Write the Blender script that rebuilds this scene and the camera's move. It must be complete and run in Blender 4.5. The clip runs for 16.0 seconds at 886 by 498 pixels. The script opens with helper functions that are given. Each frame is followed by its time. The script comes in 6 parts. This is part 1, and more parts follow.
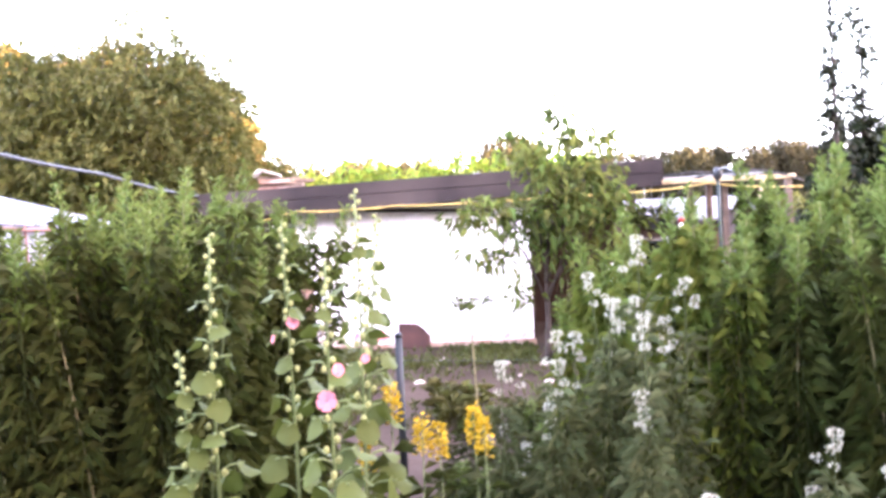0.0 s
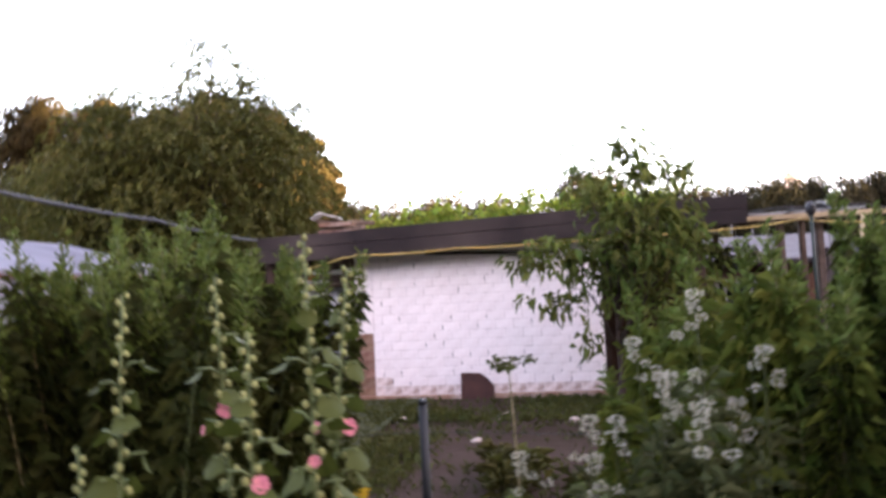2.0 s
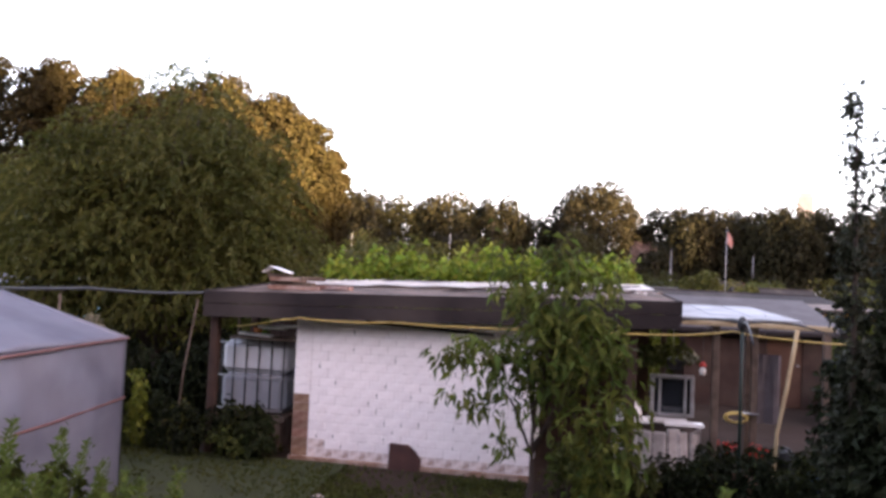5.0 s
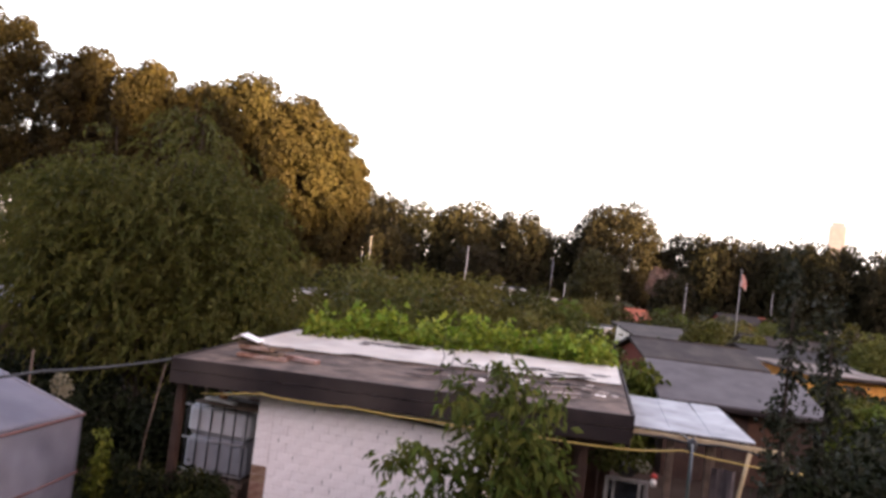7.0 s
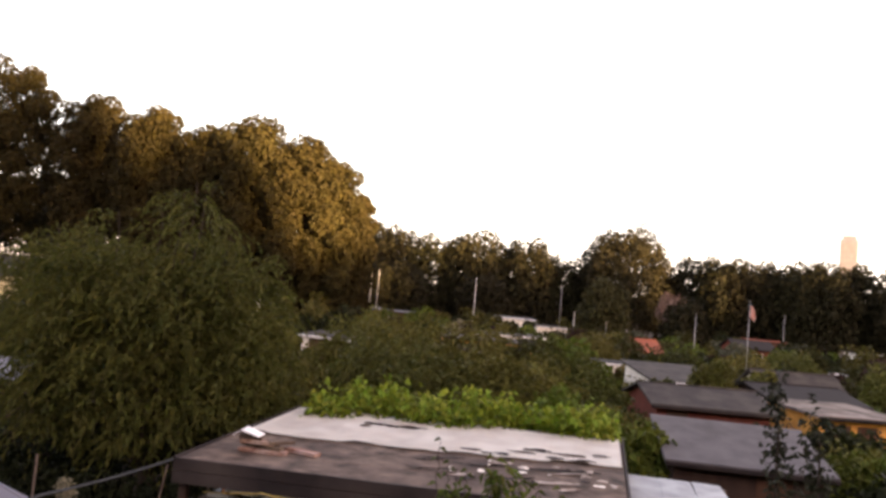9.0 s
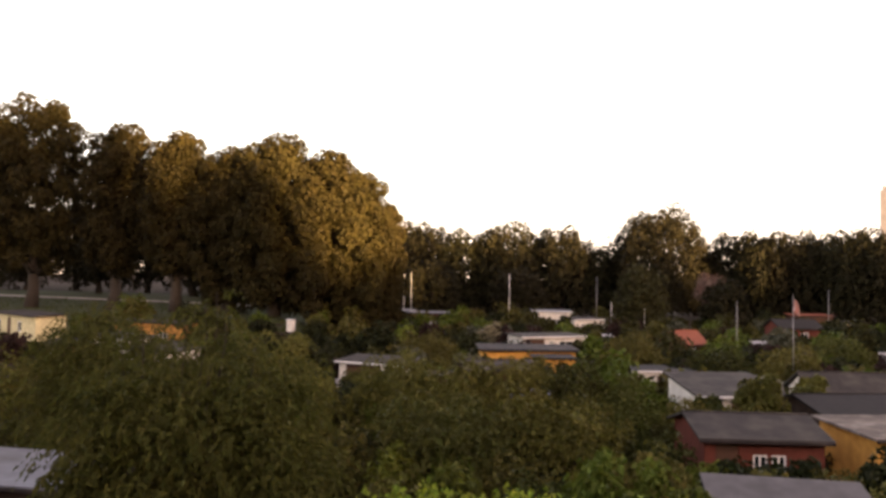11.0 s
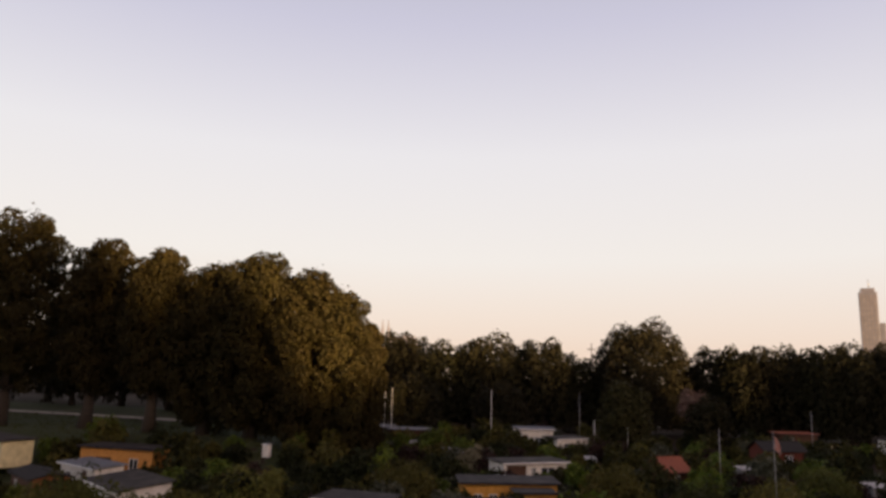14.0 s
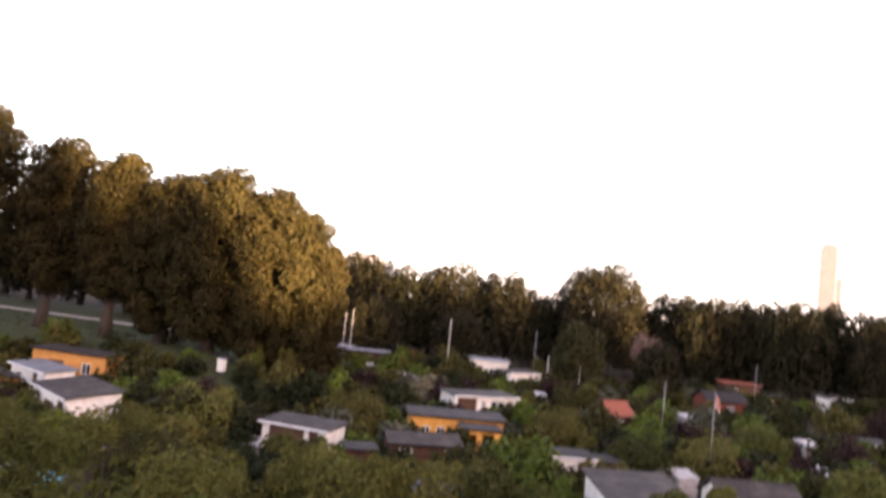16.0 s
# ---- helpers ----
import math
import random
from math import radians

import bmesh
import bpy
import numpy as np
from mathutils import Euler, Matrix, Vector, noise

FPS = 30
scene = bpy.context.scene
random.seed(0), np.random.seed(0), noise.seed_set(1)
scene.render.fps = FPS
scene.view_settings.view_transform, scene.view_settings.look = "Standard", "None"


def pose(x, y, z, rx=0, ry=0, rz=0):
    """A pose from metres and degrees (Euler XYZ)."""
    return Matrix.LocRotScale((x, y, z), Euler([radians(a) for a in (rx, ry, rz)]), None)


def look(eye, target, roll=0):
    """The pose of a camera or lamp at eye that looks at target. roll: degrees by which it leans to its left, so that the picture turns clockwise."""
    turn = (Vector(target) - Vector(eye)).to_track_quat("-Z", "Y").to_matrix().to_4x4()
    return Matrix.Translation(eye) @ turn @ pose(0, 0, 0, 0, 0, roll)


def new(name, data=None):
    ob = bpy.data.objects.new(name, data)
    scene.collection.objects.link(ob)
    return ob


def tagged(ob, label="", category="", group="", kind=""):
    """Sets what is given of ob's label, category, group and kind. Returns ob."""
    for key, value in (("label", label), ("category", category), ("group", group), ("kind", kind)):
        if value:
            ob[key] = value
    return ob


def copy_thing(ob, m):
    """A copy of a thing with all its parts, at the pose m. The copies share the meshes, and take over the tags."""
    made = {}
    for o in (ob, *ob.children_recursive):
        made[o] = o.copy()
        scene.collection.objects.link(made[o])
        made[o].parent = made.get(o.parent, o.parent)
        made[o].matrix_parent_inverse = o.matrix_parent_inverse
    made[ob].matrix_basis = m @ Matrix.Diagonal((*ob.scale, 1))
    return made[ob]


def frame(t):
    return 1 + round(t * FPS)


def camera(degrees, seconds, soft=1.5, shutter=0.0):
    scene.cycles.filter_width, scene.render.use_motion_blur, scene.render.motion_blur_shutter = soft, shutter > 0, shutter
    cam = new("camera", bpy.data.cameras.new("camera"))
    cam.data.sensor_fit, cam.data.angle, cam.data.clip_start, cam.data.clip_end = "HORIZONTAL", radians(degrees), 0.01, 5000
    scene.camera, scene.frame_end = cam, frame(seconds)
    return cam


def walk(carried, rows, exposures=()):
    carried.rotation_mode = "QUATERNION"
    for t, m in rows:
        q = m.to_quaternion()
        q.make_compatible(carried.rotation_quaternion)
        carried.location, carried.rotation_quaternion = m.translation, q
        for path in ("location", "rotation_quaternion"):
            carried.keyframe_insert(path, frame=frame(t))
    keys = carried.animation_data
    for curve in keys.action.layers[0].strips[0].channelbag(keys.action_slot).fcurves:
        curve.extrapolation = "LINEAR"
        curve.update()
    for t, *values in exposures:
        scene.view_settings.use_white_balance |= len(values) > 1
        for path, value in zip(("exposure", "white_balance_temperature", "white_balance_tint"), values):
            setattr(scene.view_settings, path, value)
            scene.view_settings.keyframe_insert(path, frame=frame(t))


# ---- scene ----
cam = camera(63.0, 16.0, soft=3.2, shutter=0.4)

PATH = [
    (0, (2.74, -1.627, 1.474), (2.635, 0.37, 1.466), -2.6),
    (0.5, (2.902, -1.574, 1.59), (2.735, 0.419, 1.579), 2.5),
    (1, (2.958, -1.474, 1.526), (2.815, 0.52, 1.491), 4.8),
    (1.5, (2.745, -1.208, 1.516), (2.516, 0.776, 1.614), -13.3),
    (2, (2.94, -1.066, 1.512), (2.62, 0.905, 1.627), -2.9),
    (2.5, (3.126, -1.021, 1.396), (2.862, 0.961, 1.44), 7.6),
    (3, (3.094, -0.964, 1.358), (2.787, 1.002, 1.563), -3.0),
    (3.5, (3.143, -1.094, 1.591), (2.874, 0.887, 1.559), -1.7),
    (4, (3.267, -1.098, 1.859), (2.988, 0.878, 1.99), 0.5),
    (4.5, (3.518, -1.227, 2.372), (3.231, 0.749, 2.481), -0.3),
    (5, (3.846, -1.104, 2.702), (3.507, 0.866, 2.786), 2.6),
    (7.5, (4.643, -1.158, 4.282), (4.237, 0.798, 4.375), 7.1),
    (8, (4.68, -1.267, 4.472), (4.232, 0.676, 4.634), 3.3),
    (8.5, (4.682, -1.192, 4.730), (4.236, 0.756, 4.801), 5.2),
    (9, (4.735, -1.302, 5.062), (4.299, 0.645, 5.208), 5.3),
    (9.5, (4.609, -1.345, 5.448), (4.159, 0.602, 5.538), 3.1),
    (12, (4.68, -0.681, 9.006), (4.158, 1.247, 9.095), 0.9),
    (12.5, (4.878, -0.869, 9.448), (4.367, 1.055, 9.638), 2.5),
    (13, (4.757, -1.151, 9.404), (4.269, 0.773, 9.653), 3.3),
    (13.5, (4.71, -1.119, 9.627), (4.231, 0.805, 9.89), 2.8),
    (14, (5.007, -1.44, 9.855), (4.533, 0.471, 10.208), 1.4),
    (14.5, (5.196, -1.253, 10.103), (4.748, 0.676, 10.381), 4.1),
    (15, (5.222, -1.22, 10.539), (4.822, 0.734, 10.682), 2.1),
    (15.5, (5.33, -0.95, 11.06), (4.941, 1.010, 10.987), 1.9),
    (16, (5.42, -0.92, 11.14), (5.024, 1.035, 11.277), 6.0),
]
EXPOSURES = [
    (0.0, 6.44, 5600, 14), (0.2, 5.99, 5750, 13), (0.5, 5.54, 5850, 12), (1.0, 4.92, 5850, 12), (1.5, 4.91, 5850, 12), (2.0, 4.42, 5850, 12), (2.5, 3.92, 5850, 12), (3.0, 4.42, 5850, 12), (3.5, 4.62, 5850, 12), (4.0, 4.34, 5850, 12), (4.5, 3.68, 5850, 12), (5.0, 3.87, 5850, 12), (7.5, 3.34, 6500, 11), (8.0, 3.18, 6620, 10), (8.5, 3.26, 6750, 10), (9.0, 3.33, 6900, 10), (9.5, 3.01, 7000, 10),
    (12.0, 3.06, 7300, 10), (13.0, 2.42, 7000, 10), (13.5, 1.86, 6700, 10), (14.0, 1.58, 6700, 10), (14.5, 1.51, 6700, 10), (15.0, 1.71, 6700, 14), (15.5, 2.59, 6500, 11), (16.0, 3.59, 6200, 13),
]
walk(cam, [(t, look(eye, target, roll)) for t, eye, target, roll in PATH],
     exposures=EXPOSURES)

# ---- world and sun ----
world = bpy.data.worlds.new("world")
scene.world = world
world.use_nodes = True
wn = world.node_tree.nodes
wl = world.node_tree.links
sky = wn.new("ShaderNodeTexSky")
sky.sky_type = "NISHITA"
sky.sun_disc = False
sky.sun_elevation = radians(3.0)
sky.sun_rotation = radians(127.0)
sky.altitude = 50
sky.air_density = 1.0
sky.dust_density = 2.5
sky.ozone_density = 1.0
# thin evening haze: lilac overhead, cream and peach towards the horizon, over the clear sky
coord = wn.new("ShaderNodeTexCoord")
split = wn.new("ShaderNodeSeparateXYZ")
wl.new(coord.outputs["Generated"], split.inputs[0])
haze = wn.new("ShaderNodeValToRGB")
haze.color_ramp.elements[0].position, haze.color_ramp.elements[0].color = 0.0, (1.0, 0.74, 0.58, 1)
haze.color_ramp.elements[1].position, haze.color_ramp.elements[1].color = 1.0, (0.22, 0.225, 0.31, 1)
for place, tone in ((0.06, (1.0, 0.84, 0.74)), (0.16, (1.0, 0.95, 0.93)), (0.30, (0.93, 0.91, 0.96)), (0.46, (0.68, 0.67, 0.83)), (0.66, (0.44, 0.44, 0.57))):
    e = haze.color_ramp.elements.new(place)
    e.color = (*tone, 1)
wl.new(split.outputs["Z"], haze.inputs[0])
blend = wn.new("ShaderNodeMix")
blend.data_type = "RGBA"
blend.inputs[0].default_value = 0.85
scaled = wn.new("ShaderNodeMix")
scaled.data_type = "RGBA"
scaled.blend_type = "MULTIPLY"
scaled.inputs[0].default_value = 1.0
scaled.inputs[7].default_value = (6.7, 6.7, 6.7, 1)
wl.new(haze.outputs[0], scaled.inputs[6])
wl.new(sky.outputs[0], blend.inputs[6])
wl.new(scaled.outputs[2], blend.inputs[7])
# the orange glow of the sky round the setting sun
near_sun = wn.new("ShaderNodeVectorMath")
near_sun.operation = "DOT_PRODUCT"
near_sun.inputs[1].default_value = (0.797, -0.598, 0.087)
wl.new(coord.outputs["Generated"], near_sun.inputs[0])
glow = wn.new("ShaderNodeMath")
glow.operation = "POWER"
glow.use_clamp = True
clamped = wn.new("ShaderNodeClamp")
wl.new(near_sun.outputs["Value"], clamped.inputs[0])
wl.new(clamped.outputs[0], glow.inputs[0])
glow.inputs[1].default_value = 2.5
warm = wn.new("ShaderNodeMix")
warm.data_type = "RGBA"
warm.blend_type = "ADD"
warm.inputs[7].default_value = (5.4, 2.4, 0.84, 1)
wl.new(glow.outputs[0], warm.inputs[0])
wl.new(blend.outputs[2], warm.inputs[6])
wl.new(warm.outputs[2], wn["Background"].inputs[0])
wn["Background"].inputs[1].default_value = 0.050

sun_data = bpy.data.lights.new("sun", "SUN")
sun_data.energy = 5.0
sun_data.angle = radians(1.5)
sun_data.color = (1.0, 0.66, 0.33)
sun = new("sun", sun_data)
sun.matrix_world = look((80, -60, 5.24), (0, 0, 0))


# ---- materials ----
def material(name, base, rough=0.8, metal=0.0, alt=None, scale=4.0, detail=6.0, bump=0.2, bump_scale=30.0,
             stain=None, stain_scale=0.7, stain_amount=0.35, island=0.0, obj_var=0.0, translucent=0.0, spec=0.3):
    """A surface with grain, a slower stain, relief and, where asked, a shift of tone from piece to piece."""
    m = bpy.data.materials.new(name)
    m.use_nodes = True
    n, l = m.node_tree.nodes, m.node_tree.links
    p = n["Principled BSDF"]
    p.inputs["Roughness"].default_value = rough
    p.inputs["Metallic"].default_value = metal
    p.inputs["Specular IOR Level"].default_value = spec
    tc = n.new("ShaderNodeTexCoord")
    fine = n.new("ShaderNodeTexNoise")
    fine.inputs["Scale"].default_value = scale
    fine.inputs["Detail"].default_value = detail
    l.new(tc.outputs["Object"], fine.inputs["Vector"])
    mix = n.new("ShaderNodeMix")
    mix.data_type = "RGBA"
    mix.inputs[6].default_value = (*base, 1)
    mix.inputs[7].default_value = (*(alt or [c * 0.7 for c in base]), 1)
    ramp = n.new("ShaderNodeMapRange")
    ramp.inputs[1].default_value, ramp.inputs[2].default_value = 0.35, 0.68
    l.new(fine.outputs["Fac"], ramp.inputs[0])
    l.new(ramp.outputs[0], mix.inputs[0])
    out = mix.outputs[2]
    if stain:
        slow = n.new("ShaderNodeTexNoise")
        slow.inputs["Scale"].default_value = stain_scale
        slow.inputs["Detail"].default_value = 4
        l.new(tc.outputs["Object"], slow.inputs["Vector"])
        r2 = n.new("ShaderNodeMapRange")
        r2.inputs[1].default_value, r2.inputs[2].default_value = 0.45, 0.72
        r2.inputs[4].default_value = stain_amount
        l.new(slow.outputs["Fac"], r2.inputs[0])
        mx = n.new("ShaderNodeMix")
        mx.data_type = "RGBA"
        mx.inputs[7].default_value = (*stain, 1)
        l.new(r2.outputs[0], mx.inputs[0])
        l.new(out, mx.inputs[6])
        out = mx.outputs[2]
    for amount, node, socket in ((island, "ShaderNodeNewGeometry", "Random Per Island"), (obj_var, "ShaderNodeObjectInfo", "Random")):
        if amount:
            g = n.new(node)
            h = n.new("ShaderNodeHueSaturation")
            for k, (lo, hi) in enumerate(((0.5 - 0.035 * amount, 0.5 + 0.035 * amount), None, (1 - 0.55 * amount, 1 + 0.55 * amount))[::2]):
                r = n.new("ShaderNodeMapRange")
                r.inputs[3].default_value, r.inputs[4].default_value = lo, hi
                if k == 0:
                    f = n.new("ShaderNodeMath")
                    f.operation = "FRACT"
                    f2 = n.new("ShaderNodeMath")
                    f2.operation = "MULTIPLY"
                    f2.inputs[1].default_value = 7.31
                    l.new(g.outputs[socket], f2.inputs[0])
                    l.new(f2.outputs[0], f.inputs[0])
                    l.new(f.outputs[0], r.inputs[0])
                    l.new(r.outputs[0], h.inputs["Hue"])
                else:
                    l.new(g.outputs[socket], r.inputs[0])
                    l.new(r.outputs[0], h.inputs["Value"])
            l.new(out, h.inputs["Color"])
            out = h.outputs[0]
    l.new(out, p.inputs["Base Color"])
    if bump:
        rel = n.new("ShaderNodeTexNoise")
        rel.inputs["Scale"].default_value = bump_scale
        rel.inputs["Detail"].default_value = 4
        l.new(tc.outputs["Object"], rel.inputs["Vector"])
        b = n.new("ShaderNodeBump")
        b.inputs["Strength"].default_value = bump
        b.inputs["Distance"].default_value = 0.02
        l.new(rel.outputs["Fac"], b.inputs["Height"])
        l.new(b.outputs[0], p.inputs["Normal"])
    if translucent:
        t = n.new("ShaderNodeBsdfTranslucent")
        l.new(out, t.inputs["Color"])
        s = n.new("ShaderNodeMixShader")
        s.inputs[0].default_value = translucent
        l.new(p.outputs[0], s.inputs[1])
        l.new(t.outputs[0], s.inputs[2])
        l.new(s.outputs[0], n["Material Output"].inputs["Surface"])
    return m


def leafy(name, base, alt, var=0.6, obj_var=0.0, translucent=0.14, spec=0.15):
    base, alt = [c * 0.52 for c in base], [c * 0.52 for c in alt]
    return material(name, base, 0.62, alt=alt, scale=0.9, bump=0, island=var, obj_var=obj_var, translucent=translucent, spec=spec)


M_SOIL = material("soil", (0.034, 0.024, 0.018), 0.98, alt=(0.050, 0.036, 0.028), scale=1.3, bump=0.9, bump_scale=9, stain=(0.022, 0.018, 0.010), stain_scale=0.5, stain_amount=0.5, spec=0.05)
M_GRASS = leafy("grass", (0.085, 0.105, 0.024), (0.12, 0.13, 0.034), 0.5)
M_LAWN = material("rough_lawn", (0.030, 0.038, 0.010), 0.98, alt=(0.020, 0.026, 0.007), scale=2.2, bump=0.8, bump_scale=25, stain=(0.045, 0.040, 0.017), stain_scale=0.25, stain_amount=0.5)
M_WHITEPAINT = material("white_painted_brick", (0.90, 0.86, 0.85), 0.85, alt=(0.83, 0.78, 0.77), scale=9, bump=0.5, bump_scale=60,
                        stain=(0.34, 0.20, 0.15), stain_scale=1.6, stain_amount=0.16, obj_var=0.05)
M_WORN = material("worn_white_paint", (0.84, 0.78, 0.76), 0.9, alt=(0.60, 0.49, 0.43), scale=9, bump=0.6, bump_scale=50,
                  stain=(0.17, 0.085, 0.06), stain_scale=5.0, stain_amount=0.95, obj_var=0.12)
M_MORTAR = material("painted_mortar", (0.84, 0.80, 0.79), 0.95, alt=(0.52, 0.47, 0.45), scale=11, bump=0.6, bump_scale=80)
M_RAWBRICK = material("bare_brick", (0.17, 0.09, 0.06), 0.9, alt=(0.26, 0.17, 0.12), scale=10, bump=0.6, bump_scale=50,
                      stain=(0.5, 0.45, 0.42), stain_scale=3, stain_amount=0.5, obj_var=0.4)
M_FASCIA = material("dark_stained_board", (0.020, 0.014, 0.0135), 0.8, alt=(0.013, 0.009, 0.0095), scale=3, bump=0.4, bump_scale=25,
                    stain=(0.09, 0.07, 0.06), stain_scale=0.8, stain_amount=0.5)
M_FLAP = material("red_brown_board", (0.085, 0.040, 0.032), 0.8, alt=(0.055, 0.028, 0.024), scale=5, bump=0.4)
M_ROOFWOOD = material("weathered_roof_boards", (0.165, 0.120, 0.094), 0.9, alt=(0.030, 0.022, 0.018), scale=3.4, detail=9.0, bump=0.8, bump_scale=24,
                      stain=(0.05, 0.035, 0.03), stain_scale=0.9, stain_amount=0.8)
M_SHEET = material("pale_roof_sheet", (0.93, 0.90, 0.83), 0.7, alt=(0.86, 0.81, 0.73), scale=1.8, bump=0.15, bump_scale=12,
                   stain=(0.42, 0.36, 0.31), stain_scale=1.4, stain_amount=0.4)
M_LEANSHEET = material("pale_plastic_roof", (0.42, 0.445, 0.46), 0.8, spec=0.1, alt=(0.28, 0.30, 0.31), scale=2.5, bump=0.15, bump_scale=14, stain=(0.12, 0.12, 0.12), stain_scale=0.8, stain_amount=0.5)
# white frame toned down to grey: the bay's dimness is put into the colour
M_DIMFRAME = material("shade_grey_white_frame", (0.36, 0.36, 0.37), 0.7, alt=(0.24, 0.235, 0.23), scale=8, bump=0.3)
M_TARP = material("translucent_tarpaulin", (0.37, 0.37, 0.43), 0.5, alt=(0.25, 0.25, 0.30), scale=1.2, bump=0.25, bump_scale=3.0,
                  stain=(0.36, 0.33, 0.36), stain_scale=0.7, stain_amount=0.4, translucent=0.3, spec=0.5)
M_SEAM = material("red_brown_seam", (0.15, 0.07, 0.06), 0.7, scale=6)
M_TIMBER = material("grey_timber", (0.14, 0.105, 0.08), 0.9, alt=(0.08, 0.058, 0.045), scale=7, bump=0.6, bump_scale=40)
M_PALEWOOD = material("pale_wood", (0.42, 0.34, 0.20), 0.8, alt=(0.30, 0.23, 0.13), scale=8, bump=0.3)
M_DARKWALL = material("dark_creosoted_wall", (0.050, 0.028, 0.020), 0.85, alt=(0.032, 0.019, 0.015), scale=4, bump=0.4,
                      stain=(0.10, 0.075, 0.055), stain_scale=1.1, stain_amount=0.4)
M_BLACK = material("black_rubber", (0.03, 0.03, 0.033), 0.55, scale=5, bump=0.1)
M_TANK = material("white_tank_plastic", (0.52, 0.53, 0.55), 0.4, alt=(0.42, 0.43, 0.45), scale=2, bump=0.05, spec=0.5)
M_WATERLINE = material("tank_below_waterline", (0.25, 0.26, 0.29), 0.4, alt=(0.18, 0.19, 0.21), scale=2, bump=0.05, spec=0.5)
M_STEEL = material("galvanised_steel", (0.35, 0.35, 0.36), 0.45, metal=0.8, scale=5, bump=0.1)
M_WHITE = material("white_gloss", (0.78, 0.77, 0.75), 0.4, alt=(0.7, 0.69, 0.67), scale=3, bump=0.05, spec=0.5)
M_HOSE = material("yellow_hose", (0.55, 0.42, 0.12), 0.5, alt=(0.45, 0.34, 0.1), scale=6, bump=0.05)
M_DRYER = material("dark_green_paint", (0.012, 0.026, 0.020), 0.5, scale=6, bump=0.1)
M_BLUE = material("blue_plastic", (0.05, 0.09, 0.22), 0.5, scale=4, bump=0.1)
M_RED = material("red_plastic", (0.45, 0.06, 0.05), 0.5, scale=4, bump=0.1)
M_GREEN_POST = material("green_coated_post", (0.012, 0.016, 0.018), 0.5, scale=8, bump=0.1)
M_BARK = material("bark", (0.055, 0.042, 0.033), 0.95, alt=(0.03, 0.023, 0.019), scale=6, bump=0.9, bump_scale=18)
M_STEM = material("green_stem", (0.12, 0.15, 0.05), 0.7, alt=(0.08, 0.105, 0.035), scale=12, bump=0.1)
M_WEEDSTEM = material("dull_green_stem", (0.075, 0.095, 0.032), 0.8, alt=(0.05, 0.065, 0.022), scale=12, bump=0.1)
M_DRYSTEM = material("brown_stem", (0.17, 0.15, 0.07), 0.8, scale=12, bump=0.1)
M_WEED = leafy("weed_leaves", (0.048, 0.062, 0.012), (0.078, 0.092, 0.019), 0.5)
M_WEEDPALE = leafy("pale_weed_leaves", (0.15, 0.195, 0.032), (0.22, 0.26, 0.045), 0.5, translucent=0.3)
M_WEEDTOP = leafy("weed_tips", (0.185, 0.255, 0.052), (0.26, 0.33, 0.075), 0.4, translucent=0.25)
M_HOLLY = leafy("hollyhock_leaves", (0.074, 0.098, 0.017), (0.110, 0.136, 0.026), 0.4, translucent=0.25)
M_BUD = leafy("buds", (0.50, 0.52, 0.20), (0.36, 0.40, 0.14), 0.3)
M_PINK = leafy("pink_petals", (0.95, 0.24, 0.30), (1.0, 0.50, 0.55), 0.3, translucent=0.4)
M_YELLOW = leafy("yellow_petals", (0.80, 0.58, 0.03), (0.74, 0.48, 0.02), 0.2, translucent=0.35)
M_WFLOWER = leafy("white_florets", (0.80, 0.79, 0.63), (0.60, 0.61, 0.45), 0.2, translucent=0.3)
M_FLEA = leafy("fleabane_leaves", (0.105, 0.130, 0.046), (0.17, 0.19, 0.08), 0.5, translucent=0.3)
M_PEACH = leafy("peach_leaves", (0.105, 0.140, 0.028), (0.24, 0.275, 0.058), 0.9, translucent=0.35)
M_VINE = leafy("vine_leaves", (0.26, 0.36, 0.03), (0.42, 0.50, 0.07), 0.8, translucent=0.35)
M_NEARTREE = leafy("willow_leaves", (0.104, 0.116, 0.024), (0.170, 0.170, 0.042), 0.6, translucent=0.25)
M_POPLAR = leafy("poplar_leaves", (0.034, 0.040, 0.022), (0.050, 0.056, 0.030), 0.5)
# leaves toned near black: deep shade is put into their colour
M_SHADEBUSH = leafy("shade_toned_leaves", (0.018, 0.024, 0.010), (0.030, 0.038, 0.014), 0.5, translucent=0.06, spec=0.08)
M_BIGTREE = leafy("plane_tree_leaves", (0.040, 0.033, 0.011), (0.064, 0.050, 0.016), 0.3, 0.15, translucent=0.04, spec=0.08)
M_FARTREE = leafy("far_tree_leaves", (0.031, 0.029, 0.014), (0.044, 0.039, 0.018), 0.4, 0.4, translucent=0.08, spec=0.08)
M_MIDTREE = leafy("olive_tree_leaves", (0.066, 0.062, 0.020), (0.092, 0.084, 0.028), 0.4)
M_SHRUB = leafy("shrub_leaves", (0.082, 0.090, 0.019), (0.125, 0.130, 0.030), 0.5, 0.7)
M_OLIVE = leafy("olive_shrub_leaves", (0.145, 0.140, 0.028), (0.205, 0.190, 0.046), 0.5, 0.5)
M_DEEP = leafy("deep_green_leaves", (0.024, 0.032, 0.009), (0.040, 0.050, 0.013), 0.5, 0.5)
M_FRESH = leafy("fresh_green_leaves", (0.140, 0.180, 0.024), (0.20, 0.24, 0.040), 0.5, 0.5)
M_SILVER = leafy("grey_green_leaves", (0.10, 0.105, 0.065), (0.15, 0.15, 0.10), 0.4, 0.5)
M_COPPER = leafy("copper_leaves", (0.050, 0.028, 0.024), (0.075, 0.040, 0.030), 0.5, 0.5)
